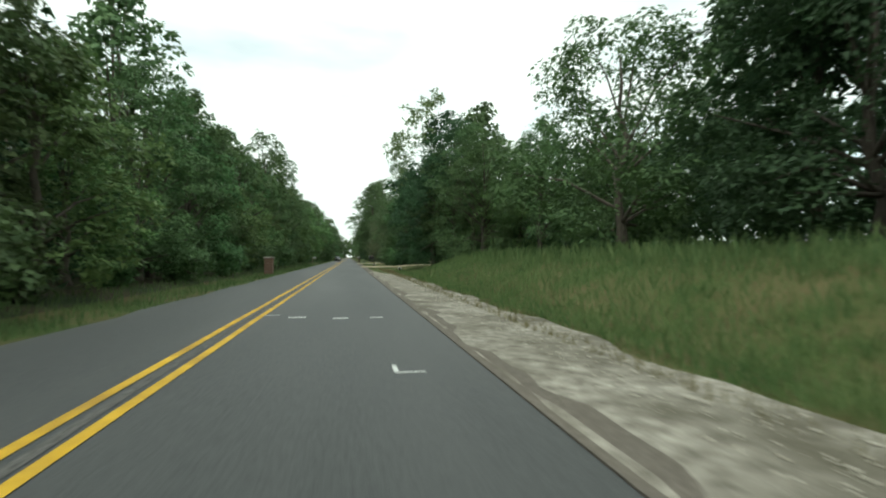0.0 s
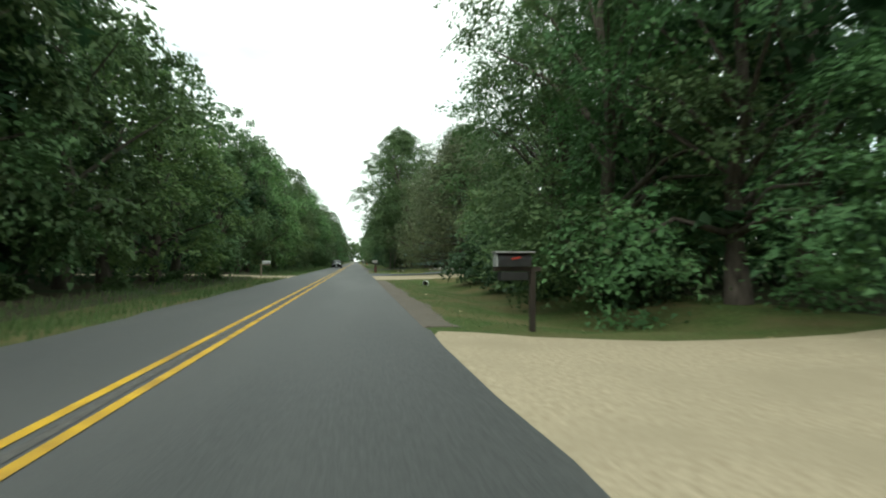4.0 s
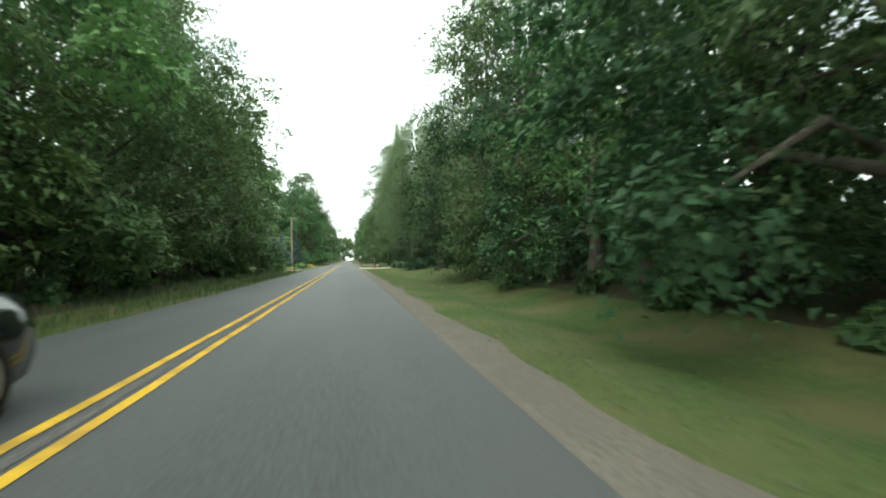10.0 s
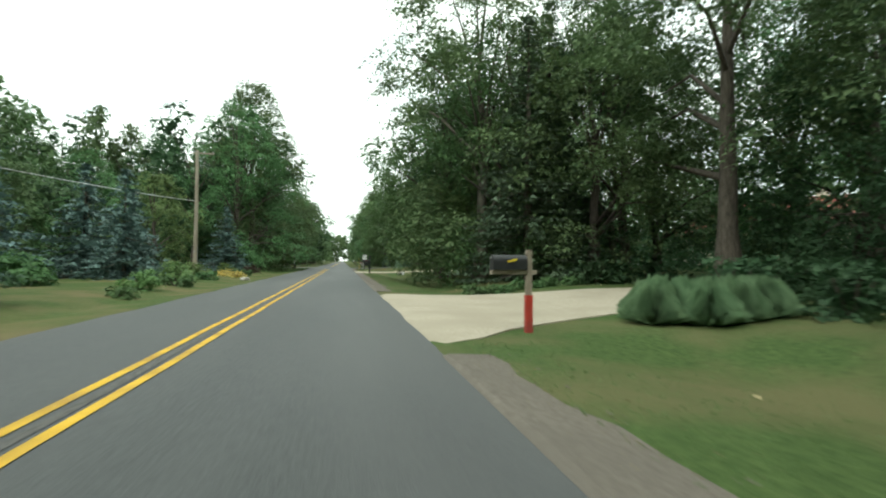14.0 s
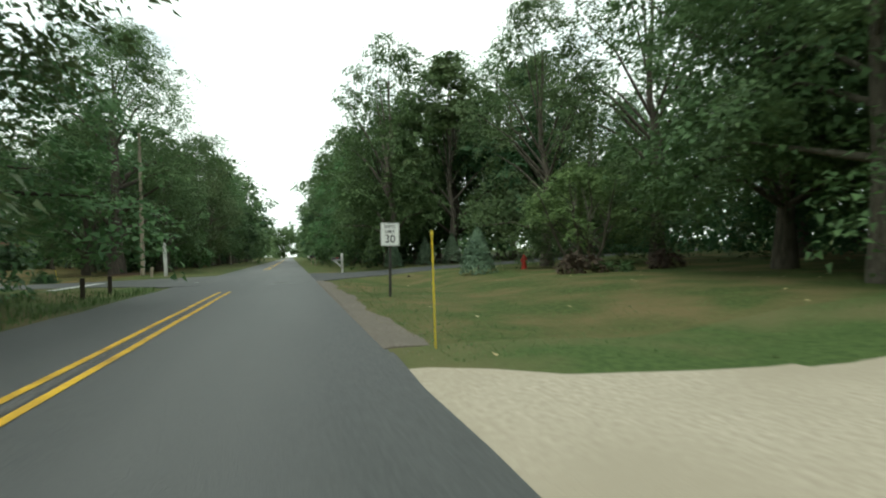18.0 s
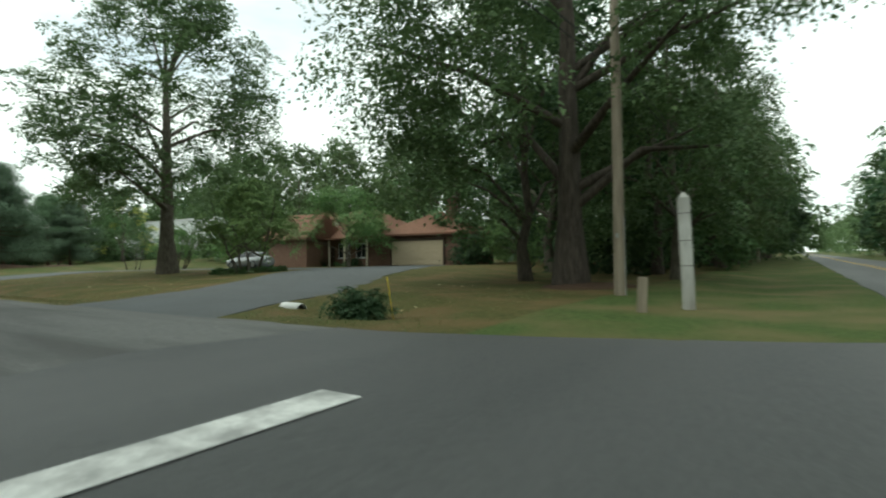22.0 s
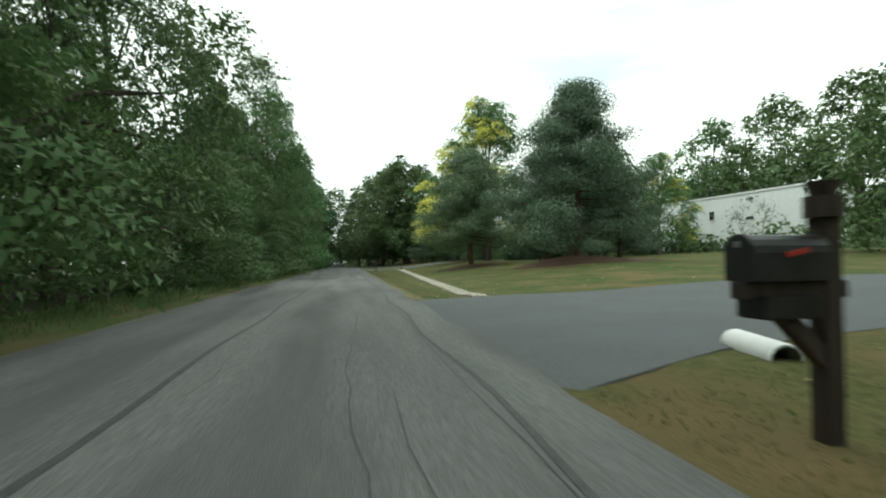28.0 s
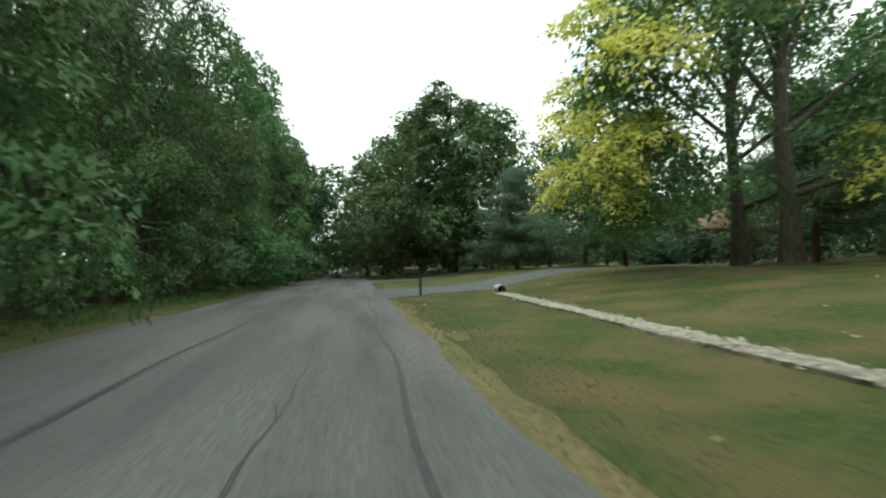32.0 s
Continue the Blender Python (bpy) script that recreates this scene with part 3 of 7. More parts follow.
# each driveway: name, material, label, points of x, y and half its width
DRIVES = [
    ("driveway", M_TAN, "tan gravel driveway with a flared mouth", [(3.3, 112.0, 5.0), (4.2, 112.0, 4.8), (6.2, 112.0, 3.6), (10.0, 112.6, 2.4), (18.0, 114.5, 2.2), (30.0, 118.5, 2.2), (44.0, 121.0, 2.2)]),
    ("driveway", M_TAN, "tan gravel driveway, broad and level", [(3.3, 147.1, 4.6), (4.2, 147.3, 4.5), (6.0, 148.0, 4.2), (8.5, 148.9, 3.8), (12.0, 149.9, 3.3), (20.0, 151.0, 3.0), (32.0, 152.0, 3.0)]),
    ("driveway", M_DRIVE, "grey asphalt driveway curving to a house", [(3.3, 156.8, 4.6), (4.2, 156.9, 4.2), (6.2, 157.6, 2.7), (8.0, 157.9, 2.2), (10.5, 159.2, 2.1), (16.0, 162.4, 2.2), (26.0, 164.8, 2.5), (40.0, 170.0, 3.5)]),
    ("driveway", M_TAN, "tan gravel driveway between the trees", [(-2.65, 150.2, 3.4), (-3.5, 150.2, 3.2), (-5.5, 150.2, 2.2), (-12.0, 150.6, 1.9), (-22.0, 151.5, 1.9)]),
    ("driveway", M_DRIVE_DARK, "dark asphalt driveway under the trees", [(3.3, 188.3, 5.8), (4.2, 188.4, 5.2), (5.8, 188.8, 4.0), (9.0, 190.0, 3.0), (16.0, 192.6, 2.4), (30.0, 196.0, 2.2)]),
    ("driveway", M_CONC, "pale gravel driveway with a flared mouth", [(3.3, 278.9, 6.0), (4.3, 279.0, 5.6), (6.3, 279.6, 4.2), (11.0, 281.0, 3.0), (20.0, 283.5, 2.6), (34.0, 288.0, 2.6)]),
    ("driveway", M_DRIVE, "grey asphalt driveway beside shrubs", [(-2.65, 265.3, 3.2), (-3.6, 265.3, 3.0), (-6.0, 265.5, 2.2), (-14.0, 266.5, 2.0), (-24.0, 269.0, 2.0)]),
    ("driveway", M_CONC, "pale gravel driveway to a house", [(3.3, 322.0, 4.4), (4.2, 322.0, 4.0), (6.0, 322.0, 3.1), (12.0, 321.9, 2.5), (20.0, 322.6, 2.6), (30.0, 326.0, 2.6), (40.0, 334.0, 2.6)]),
    ("driveway", M_DRIVE_DARK, "dark asphalt driveway opposite the side road", [(3.3, 352.4, 6.0), (4.2, 352.5, 5.5), (6.2, 353.0, 3.9), (11.0, 354.0, 2.8), (20.0, 355.8, 2.5), (32.0, 358.5, 2.5), (45.0, 362.0, 2.5)]),
    ("driveway", M_DRIVE, "broad grey asphalt driveway to the garage", [(-19.2, 357.9, 3.9), (-20.6, 362.0, 3.6), (-24.0, 368.5, 3.5), (-29.0, 377.5, 4.0), (-33.0, 384.0, 4.2), (-34.8, 391.2, 3.7)]),
    ("driveway", M_DRIVE, "grey asphalt loop driveway round the lawn", [(-59.4, 358.4, 5.7), (-60.0, 361.0, 5.2), (-60.5, 364.0, 4.8), (-61.0, 370.0, 4.2), (-59.5, 377.0, 3.5), (-53.5, 381.5, 3.0), (-44.0, 381.0, 3.0), (-33.0, 380.5, 3.0)]),
    ("driveway", M_DRIVE, "grey asphalt driveway past the pines", [(-122.5, 359.6, 5.0), (-123.5, 364.0, 3.2), (-127.0, 371.0, 2.8), (-134.0, 381.0, 2.6), (-142.0, 394.0, 2.6)]),
    ("driveway", M_DRIVE, "far grey asphalt driveway", [(-146.0, 360.1, 4.4), (-147.0, 365.0, 2.6), (-152.0, 375.0, 2.4), (-160.0, 392.0, 2.4)]),
]


def drive_line(points, step=0.8):
    """A smooth line through the points of a driveway."""
    p = np.array(points)
    out = []
    for k in range(len(p) - 1):
        a, b, c, d = p[max(k - 1, 0)], p[k], p[k + 1], p[min(k + 2, len(p) - 1)]
        m = max(2, int(np.linalg.norm((c - b)[:2]) / step))
        for i in range(m):
            t = i / m
            out.append(0.5 * (2 * b + (c - a) * t + (2 * a - 5 * b + 4 * c - d) * t * t + (3 * b - a - 3 * c + d) * t ** 3))
    out.append(p[-1])
    return np.array(out)


LINES = [drive_line(d[3]) for d in DRIVES]
ALL_LINES = np.concatenate(LINES)


def smooth(x, a, b):
    t = np.clip((x - a) / (b - a), 0, 1)
    return t * t * (3 - 2 * t)


def drive_near(x, y):
    """How far a place lies outside the nearest driveway (negative: on it)."""
    sel = ALL_LINES[(abs(ALL_LINES[:, 0] - x) < 9) & (abs(ALL_LINES[:, 1] - y) < 9)]
    return 99.0 if not len(sel) else float((np.hypot(sel[:, 0] - x, sel[:, 1] - y) - sel[:, 2]).min())


def terrain(x, y):
    """The lie of the land without ditches: level by the roads, rising gently behind."""
    d = y - north_edge(min(x, 0.0))
    if x > ROAD_R:
        return float(1.0 * smooth(x, 5.6, 12.5) * (1 - smooth(y, 84, 99)) + 0.22 * smooth(x, 6, 13) + 0.35 * smooth(x, 12, 30) + 0.9 * smooth(x, 30, 70))
    if x < ROAD_L and d > 0:
        west = smooth(-x, 62, 84)
        rise = 0.5 * smooth(d, 4, 16) * (1 - west) + 1.0 * west * smooth(d, 3.5, 15)
        return float(rise * smooth(-x, 12, 26) + 0.1 * smooth(-x, 4, 10) * smooth(d, 0.3, 3.5) + 0.55 * smooth(d, 30, 70) * smooth(-x, 40, 80) + 0.8 * smooth(d, 20, 55) * smooth(-x, 72, 96))
    if x < ROAD_L and d < -6.3:
        return float(0.15 * smooth(min(-x, -6.3 - d), 4, 9))
    return 0.0


def ground_z(x, y):
    """Height of the lawn, with its ditches, sunk a little under roads and driveways."""
    z = terrain(x, y)
    n, s = north_edge(min(x, 0.0)), south_edge(min(x, 0.0))
    dn = drive_near(x, y)
    near = float(smooth(dn, 0.3, 2.2))
    if x > ROAD_R:
        z -= 0.38 * math.exp(-((x - 7.3) / 1.7) ** 2) * near * float(smooth(abs(y - 332.0), 2, 14) * 0.7 + 0.3)
    elif x < ROAD_L and y > n:
        z -= 0.34 * math.exp(-((y - n - 2.6) / 1.2) ** 2) * near * float(smooth(-x, 9, 14)) * float(1 - smooth(-x, 60, 66) * 0.6)
        z -= 0.12 * math.exp(-((x + 5.5) / 1.2) ** 2) * float(smooth(y, 366, 372))
    elif x < ROAD_L and y < s - 5:
        z -= 0.12 * math.exp(-((x + 4.2) / 1.0) ** 2) * near
    on_main = ROAD_L - 0.05 < x < ROAD_R + 0.05
    on_side = x < -2 and s - 0.05 < y < n + 0.05
    flare = max(0.0, 1 + (x + 3.2) / 9.0) ** 2
    mouth = -12.6 < x < -2 and s - 4.8 * flare - 0.05 < y < n + 2.4 * flare + 0.05
    if on_main or on_side or mouth or dn < 0.0:
        z -= 0.035
    return z


def axis(stops):
    out = []
    for a, b, s in stops:
        out += list(np.arange(a, b, s))
    return np.array(out + [stops[-1][1]])


gx = axis([(-900, -300, 60), (-300, -160, 6), (-160, -12, 1.0), (-12, 16, 0.5), (16, 50, 2.0), (50, 120, 8), (120, 900, 60)])
gy = axis([(-500, 0, 50), (0, 340, 1.25), (340, 384, 0.6), (384, 440, 3), (440, 560, 12), (560, 2400, 90)])
GZ = np.array([[ground_z(x, y) if (-170 < x < 60 and 0 < y < 450) else terrain(x, y) - (0.09 if ROAD_L < x < ROAD_R or (x < 0 and 351 < y < 362) else 0) for x in gx] for y in gy])


def lawn_z(x, y):
    """The height of the ground sheet itself at a place."""
    i = int(np.clip(np.searchsorted(gx, x) - 1, 0, len(gx) - 2))
    j = int(np.clip(np.searchsorted(gy, y) - 1, 0, len(gy) - 2))
    u, v = (x - gx[i]) / (gx[i + 1] - gx[i]), (y - gy[j]) / (gy[j + 1] - gy[j])
    return float((GZ[j, i] * (1 - u) + GZ[j, i + 1] * u) * (1 - v) + (GZ[j + 1, i] * (1 - u) + GZ[j + 1, i + 1] * u) * v)


xx, yy = np.meshgrid(gx, gy)
gv = np.stack([xx, yy, GZ], -1).reshape(-1, 3)
w = len(gx)
idx = np.arange(len(gx) * len(gy)).reshape(len(gy), len(gx))
gf = np.stack([idx[:-1, :-1], idx[:-1, 1:], idx[1:, 1:], idx[1:, :-1]], -1).reshape(-1, 4)
ground = new("ground", mesh_of("ground", gv, gf, M_GRASS, True))
tagged(ground, "mown green lawn with worn dry patches", "ground", kind="structure")
ground.data.materials.append(M_DRYGRASS)
ground.data.materials.append(M_LITTER)
ground.data.materials.append(M_OLIVE)
ground.data.materials.append(M_GREENLAWN)
cx, cy = gv[gf].mean(1)[:, 0], gv[gf].mean(1)[:, 1]
dry = (((cx < -9) & (cy > 358) & (cx > -170))).astype(int)
wood = ((cx < -5.2) & (cy < 258)) | ((cx < -12) & (cy < 349.0)) | ((cx > 9.3) & (cy > 199) & (cy < 241)) | ((cx > 11.5) & (cy > 240) & (cy < 252)) | ((cx > 12) & (cy > 84) & (cy < 140)) | ((cx > 12) & (cy > 358.5))
dry[(dry == 1) & (cx < -61)] = 3
dry[(cx > 3) & (cx < 40) & (cy > 190) & (cy < 327)] = 4
dry[(cx > 3) & (cx < 40) & (cy > 327) & (cy < 349)] = 3
wood &= (cx < 42) & ((cx > -48) | ((cy > 300) & (cx > -230))) & (cy < 560)
dry[wood] = 2
ground.data.polygons.foreach_set("material_index", dry)


def sheet(name, material, label, us, vs, place, kind="structure", category="road", parent=None, thick=0.0):
    """A grid over us and vs with its place given by a function."""
    v = [place(a, b) for b in vs for a in us]
    nu = len(us)
    f = [(j * nu + i, j * nu + i + 1, (j + 1) * nu + i + 1, (j + 1) * nu + i) for j in range(len(vs) - 1) for i in range(nu - 1)]
    if thick:
        rim = [i for i in range(nu)] + [j * nu + nu - 1 for j in range(1, len(vs))] + [(len(vs) - 1) * nu + i for i in range(nu - 2, -1, -1)] + [j * nu for j in range(len(vs) - 2, 0, -1)]
        o = len(v)
        v += [(v[i][0], v[i][1], v[i][2] - thick) for i in rim]
        f += [(rim[k], o + k, o + (k + 1) % len(rim), rim[(k + 1) % len(rim)]) for k in range(len(rim))]
    ob = new(name, mesh_of(name, v, f, material, False))
    ob.parent = parent
    return tagged(ob, label, category, kind=kind)


def wavy(y, s=0.0, a=0.06):
    return a * (math.sin(y * 0.9 + s) + 0.6 * math.sin(y * 2.3 + s * 2) + 0.4 * math.sin(y * 5.1 + s))


ys = np.concatenate([np.arange(-150, 420, 1.5), np.arange(420, 2300, 40)])
road = sheet("road", M_ASPHALT, "dark asphalt two-lane road with a double yellow line", [0, 0.33, 0.66, 1], ys,
             lambda a, y: ((ROAD_L + wavy(y, 1.0)) * (1 - a) + (ROAD_R + wavy(y, 2.0, 0.03)) * a, y, -0.012 * abs(a - 0.46)), thick=0.12)
xs_side = np.concatenate([np.arange(-3.2, -16, -0.6), np.arange(-16, -190, -1.5), np.arange(-190, -420, -20)])


def side_place(a, x):
    flare = max(0.0, 1 + (x + 3.2) / 9.0) if x > -12.2 else 0.0
    s, n = south_edge(x) - 4.8 * flare ** 2, north_edge(x) + 2.4 * flare ** 2
    bend = 0.0 if x > -190 else -0.0016 * (x + 190) ** 2
    return (x, (s + wavy(x, 0.4)) * (1 - a) + (n + wavy(x, 1.4)) * a + bend, 0.004 * (x > -3.6) - 0.006)


side_road = sheet("side_road", M_OLDROAD, "worn grey asphalt side road with cracks", [0, 0.25, 0.5, 0.75, 1], xs_side, side_place, thick=0.1)
apron = sheet("road_apron", M_ASPHALT, "newer dark asphalt at the mouth of the side road", [0, 0.5, 1], np.arange(-1.7, -11.3, -0.6),
              lambda a, x: (x - (0.9 * math.sin(a * 3) if x < -4 else 0.0), side_place(a, min(x, -3.2))[1], 0.002), thick=0.09)
for sx in (-0.165, 0.165):
    for y0, y1 in ((-100.0, 342.6), (372.0, 1500.0)):
        line = sheet("centre_line", M_YELLOW, "solid yellow centre line, worn at its edges", [-1, 1], np.arange(y0, y1, 3.0), lambda a, y: (sx + a * 0.055 + 0.01 * math.sin(y), y, 0.006), category="", parent=road)
sheet("centre_seam", M_SEAM, "cracked seam between the yellow lines", [-1, 1], np.arange(-100, 338, 1.0), lambda a, y: (a * 0.05 + 0.015 * math.sin(y * 1.7), y, 0.004), category="", parent=road)
sheet("stop_line", M_WHITEPAINT, "white stop line across the side road", [0, 1], np.linspace(348.2, 354.7, 8), lambda a, y: (-7.75 - 0.5 * a, y, 0.016), category="", parent=side_road)
for k, (x, y, lx, ly) in enumerate(((0.9, 56.2, 0.34, 0.16), (1.75, 55.9, 0.30, 0.14), (2.45, 55.9, 0.26, 0.16), (2.55, 50.9, 0.3, 0.05), (2.4, 51.1, 0.05, 0.4), (0.35, 56.7, 0.3, 0.1), (1.15, 195.9, 0.3, 0.12), (2.0, 345.2, 1.6, 0.014), (0.2, 345.2, 0.14, 0.05),
                                      (-0.3, 349.8, 0.3, 0.03), (-2.4, 350.2, 0.3, 0.03), (-3.6, 352.4, 0.3, 0.03))):
    part("survey_mark", box(lx, ly, 0.004, x, y, 0.012 if y > 347 else 0.003), M_WHITEPAINT, road, "small white paint mark")
for x, y in ((-88.9, 358.0), (-87.4, 358.1), (-45.9, 357.0)):
    part("survey_mark", box(0.07, 0.5, 0.004, x, y, -0.003), M_WHITEPAINT, side_road, "small white paint mark")

# cracks and tar seams in the side road
rng0 = np.random.default_rng(5)
for k in range(46):
    x0 = -16 - rng0.random() * 130
    along = k % 3 != 0
    y0 = south_edge(x0) + 0.5 + rng0.random() * 5.4
    ln = (4 + 12 * rng0.random()) if along else (0.8 + 2.2 * rng0.random())
    pts = []
    for i in range(9):
        s = i / 8
        pts.append((x0 - ln * s * (1 if along else 0.15) + rng0.normal() * 0.05, y0 + (0.02 * ln * s if along else ln * s) + rng0.normal() * 0.035, 0.0))
    wd = 0.004 + 0.006 * rng0.random()
    cv = [(p[0] + (0 if along else q * wd), p[1] + (q * wd if along else 0), -0.002) for p in pts for q in (-1, 1)]
    part("crack", mesh_of("crack", cv, [(2 * i, 2 * i + 2, 2 * i + 3, 2 * i + 1) for i in range(8)], M_SEAL), None, side_road)
sheet("seam", M_SEAL, "long dark seam in the asphalt", [-1, 1], np.arange(-26, -150, -1.0), lambda a, x: (x, south_edge(x) + 2.55 + a * 0.04 + 0.05 * math.sin(x * 0.8), -0.001), category="", parent=side_road)
sheet("seam", M_SEAL, "thin wandering crack along the lane", [-1, 1], np.arange(-20, -150, -0.7), lambda a, x: (x, south_edge(x) + 4.4 + a * 0.008 + 0.09 * math.sin(x * 0.6) + 0.03 * math.sin(x * 3.1), -0.001), category="", parent=side_road)
sheet("seam", M_SEAL, "dark joint at the edge of the lane", [-1, 1], np.arange(-24, -150, -0.9), lambda a, x: (x, north_edge(x) - 0.75 + a * 0.03 + 0.06 * math.sin(x * 0.9), -0.001), category="", parent=side_road)

# gravel shoulders
def shoulder_place(wide, a, y):
    x = ROAD_R - 0.05 + wide * a
    return (x, y, -0.004 if a == 0 else max(-0.02, lawn_z(x, y) + 0.03 - 0.028 * a))


sheet("gravel_shoulder", M_LIME, "loose pale limestone gravel along the asphalt edge", [0, 0.05, 0.2, 0.4, 0.6, 0.8, 1], np.arange(20, 87, 0.6),
      lambda a, y: shoulder_place(0.5 + 1.65 * float(smooth(100 - y, 0, 30)) + wavy(y, 3, 0.15), a, y), category="gravel", thick=0.3)
sheet("gravel_shoulder", M_SHOULDER, "packed grey gravel against the asphalt edge", [0, 0.3, 0.65, 1], np.arange(20, 88, 0.6),
      lambda a, y: (lambda p: (p[0], p[1], p[2] + 0.012 * (1 - a) + 0.003))(shoulder_place(0.55 + wavy(y, 1.3, 0.2), a, y)), category="gravel", thick=0.2)
for y0, y1, wd in ((86.5, 106, 0.6), (117.5, 141, 0.7), (194.5, 272, 0.7), (286, 317.5, 0.75), (327.5, 346.2, 0.55), (166, 182, 0.3)):
    sheet("gravel_shoulder", M_SHOULDER, "grey-brown gravel shoulder beside the asphalt", [0, 0.12, 0.3, 0.65, 1], np.arange(y0, y1 + 0.5, 0.6),
          lambda a, y: shoulder_place(wd + wavy(y, y0, 0.08), a, y), category="gravel", thick=0.3)
for x0, x1 in ((-25, -52), (-65.4, -117)):
    sheet("verge", M_DRYEDGE, "dry straw-coloured grass verge of the side road", [0, 0.35, 0.7, 1], np.arange(x0, x1, -0.6), lambda a, x: (x, north_edge(x) - 0.08 + (0.55 + wavy(x, 2, 0.16)) * a, lawn_z(x, north_edge(x) - 0.08 + 0.55 * a) + 0.016 * (1 - a) - 0.002 if a else -0.02), category="gravel", thick=0.3)
sheet("verge", M_SHOULDER, "dirt verge of the side road under the trees", [0, 1], np.arange(-16, -150, -0.8), lambda a, x: (x, south_edge(x) + 0.1 - (0.9 + wavy(x, 1, 0.2)) * a, -0.006 - 0.02 * a), category="gravel", thick=0.3)

for (name, material, label, pts), line in zip(DRIVES, LINES):
    tang = np.gradient(line[:, :2], axis=0)
    tang[0] = (np.sign(tang[0, 0]), 0) if abs(line[0, 0]) < 4 else (0, 1)
    tang /= np.linalg.norm(tang, axis=1, keepdims=True)
    vs = list(range(len(line)))

    def drive_place(a, k, line=line, tang=tang):
        x, y, hw = line[k]
        hw = hw + wavy(k * 1.1, 2, 0.07)
        side = abs(line[0][0]) > 4
        square = float(smooth(y - north_edge(x), 1.5, 7) if side else smooth(abs(x), 5, 12))
        first = Vector((-1, 0)) if side else Vector((0, 1 if line[0][0] > 0 else -1))
        across = first.lerp(Vector((-tang[k, 1], tang[k, 0])), square).normalized()
        px, py = x + across.x * hw * a, y + across.y * hw * a
        if side and k == 0:
            py = north_edge(px) - 0.08
        return (px, py, max(terrain(px, py), 0.0) * 0.5 + max(terrain(x, y), 0.0) * 0.5 + 0.006 - 0.014 * abs(a) + (0.0 if k else -0.03))
    sheet(name, material, label, [-1, -0.6, -0.2, 0.2, 0.6, 1], vs, drive_place, category="driveway", thick=0.35)

# stone-filled drain beside the side road
rngs = np.random.default_rng(9)


def drain_line(x):
    return 360.8 + (-65.0 - x) * 0.0665


sheet("stone_drain", M_LIME, "strip of pale stones in the lawn's drain", [-1, 0, 1], np.arange(-64.9, -117, -0.7), lambda a, x: (x, drain_line(x) + a * (0.3 + wavy(x, 1, 0.05)), lawn_z(x, drain_line(x)) + 0.03 + 0.02 * (1 - abs(a))), category="gravel", thick=0.2)
octa_v = np.array([(1, 0, 0), (-1, 0, 0), (0, 1, 0), (0, -1, 0), (0, 0, 1), (0, 0, -1)], float)
octa_f = np.array([(0, 2, 4), (2, 1, 4), (1, 3, 4), (3, 0, 4), (2, 0, 5), (1, 2, 5), (3, 1, 5), (0, 3, 5)])


def pebbles(name, label, pos, size, material):
    n = len(pos)
    s = (size[0] + (size[1] - size[0]) * rngs.random((n, 1, 1)) ** 2) * (0.6 + 0.8 * rngs.random((n, 1, 3))) * np.array([1, 1, 0.45])
    a = rngs.random(n) * 6.3
    v = octa_v[None] * s + rngs.normal(size=(n, 6, 3)) * 0.15 * size[0]
    x = v[..., 0] * np.cos(a)[:, None] - v[..., 1] * np.sin(a)[:, None]
    y = v[..., 0] * np.sin(a)[:, None] + v[..., 1] * np.cos(a)[:, None]
    v = np.stack([x, y, v[..., 2]], -1) + np.array(pos)[:, None]
    f = (octa_f[None] + 6 * np.arange(n)[:, None, None]).reshape(-1, 3)
    return tagged(new(name, mesh_of(name, v.reshape(-1, 3), f, material)), label, "gravel", kind="stuff")


px = -65.1 - rngs.random(5200) * 51.5
pebbles("drain_stones", "pale rounded stones filling the drain", [(x, drain_line(x) + rngs.normal() * 0.16, lawn_z(x, drain_line(x)) + 0.04) for x in px], (0.025, 0.07), M_PEBBLE)
pebbles("shoulder_stones", "loose limestone pieces on the shoulder", [(ROAD_R + 0.1 + rngs.random() ** 0.8 * (0.3 + 1.5 * float(smooth(96 - y, 0, 30))), y, 0.0) for y in 44 + rngs.random(4200) * 48], (0.008, 0.03), M_PEBBLE)
pebbles("shoulder_stones", "loose gravel along the asphalt edge", [(ROAD_R + rngs.random() ** 1.5 * 1.0, y, -0.005) for y in 196 + rngs.random(2500) * 150 if drive_near(4.0, y) > 0.5], (0.008, 0.025), M_SHOULDER)


# ---- grass blades along the edges, tall weeds in the meadow

def blades(name, label, pos, height, width, material, bend=0.35):
    n = len(pos)
    pos = np.array(pos)
    a = rngs.random(n) * 6.283
    hgt = height[0] + (height[1] - height[0]) * rngs.random(n) ** 1.6
    wd = width * (0.6 + 0.8 * rngs.random(n))
    d = np.stack([np.cos(a), np.sin(a), 0 * a], 1)
    t = np.stack([-d[:, 1], d[:, 0], 0 * a], 1)
    tip = pos + d * (hgt * bend * rngs.random(n))[:, None] + np.array([0, 0, 1]) * hgt[:, None]
    mid = pos * 0.5 + tip * 0.5 - d * (hgt * 0.08)[:, None]
    v = np.stack([pos - t * wd[:, None] / 2, pos + t * wd[:, None] / 2, mid + t * wd[:, None] * 0.4, tip, mid - t * wd[:, None] * 0.4], 1).reshape(-1, 3)
    f = np.arange(5 * n).reshape(n, 5)
    return tagged(new(name, mesh_of(name, v, f, material)), label, "grass", kind="stuff")


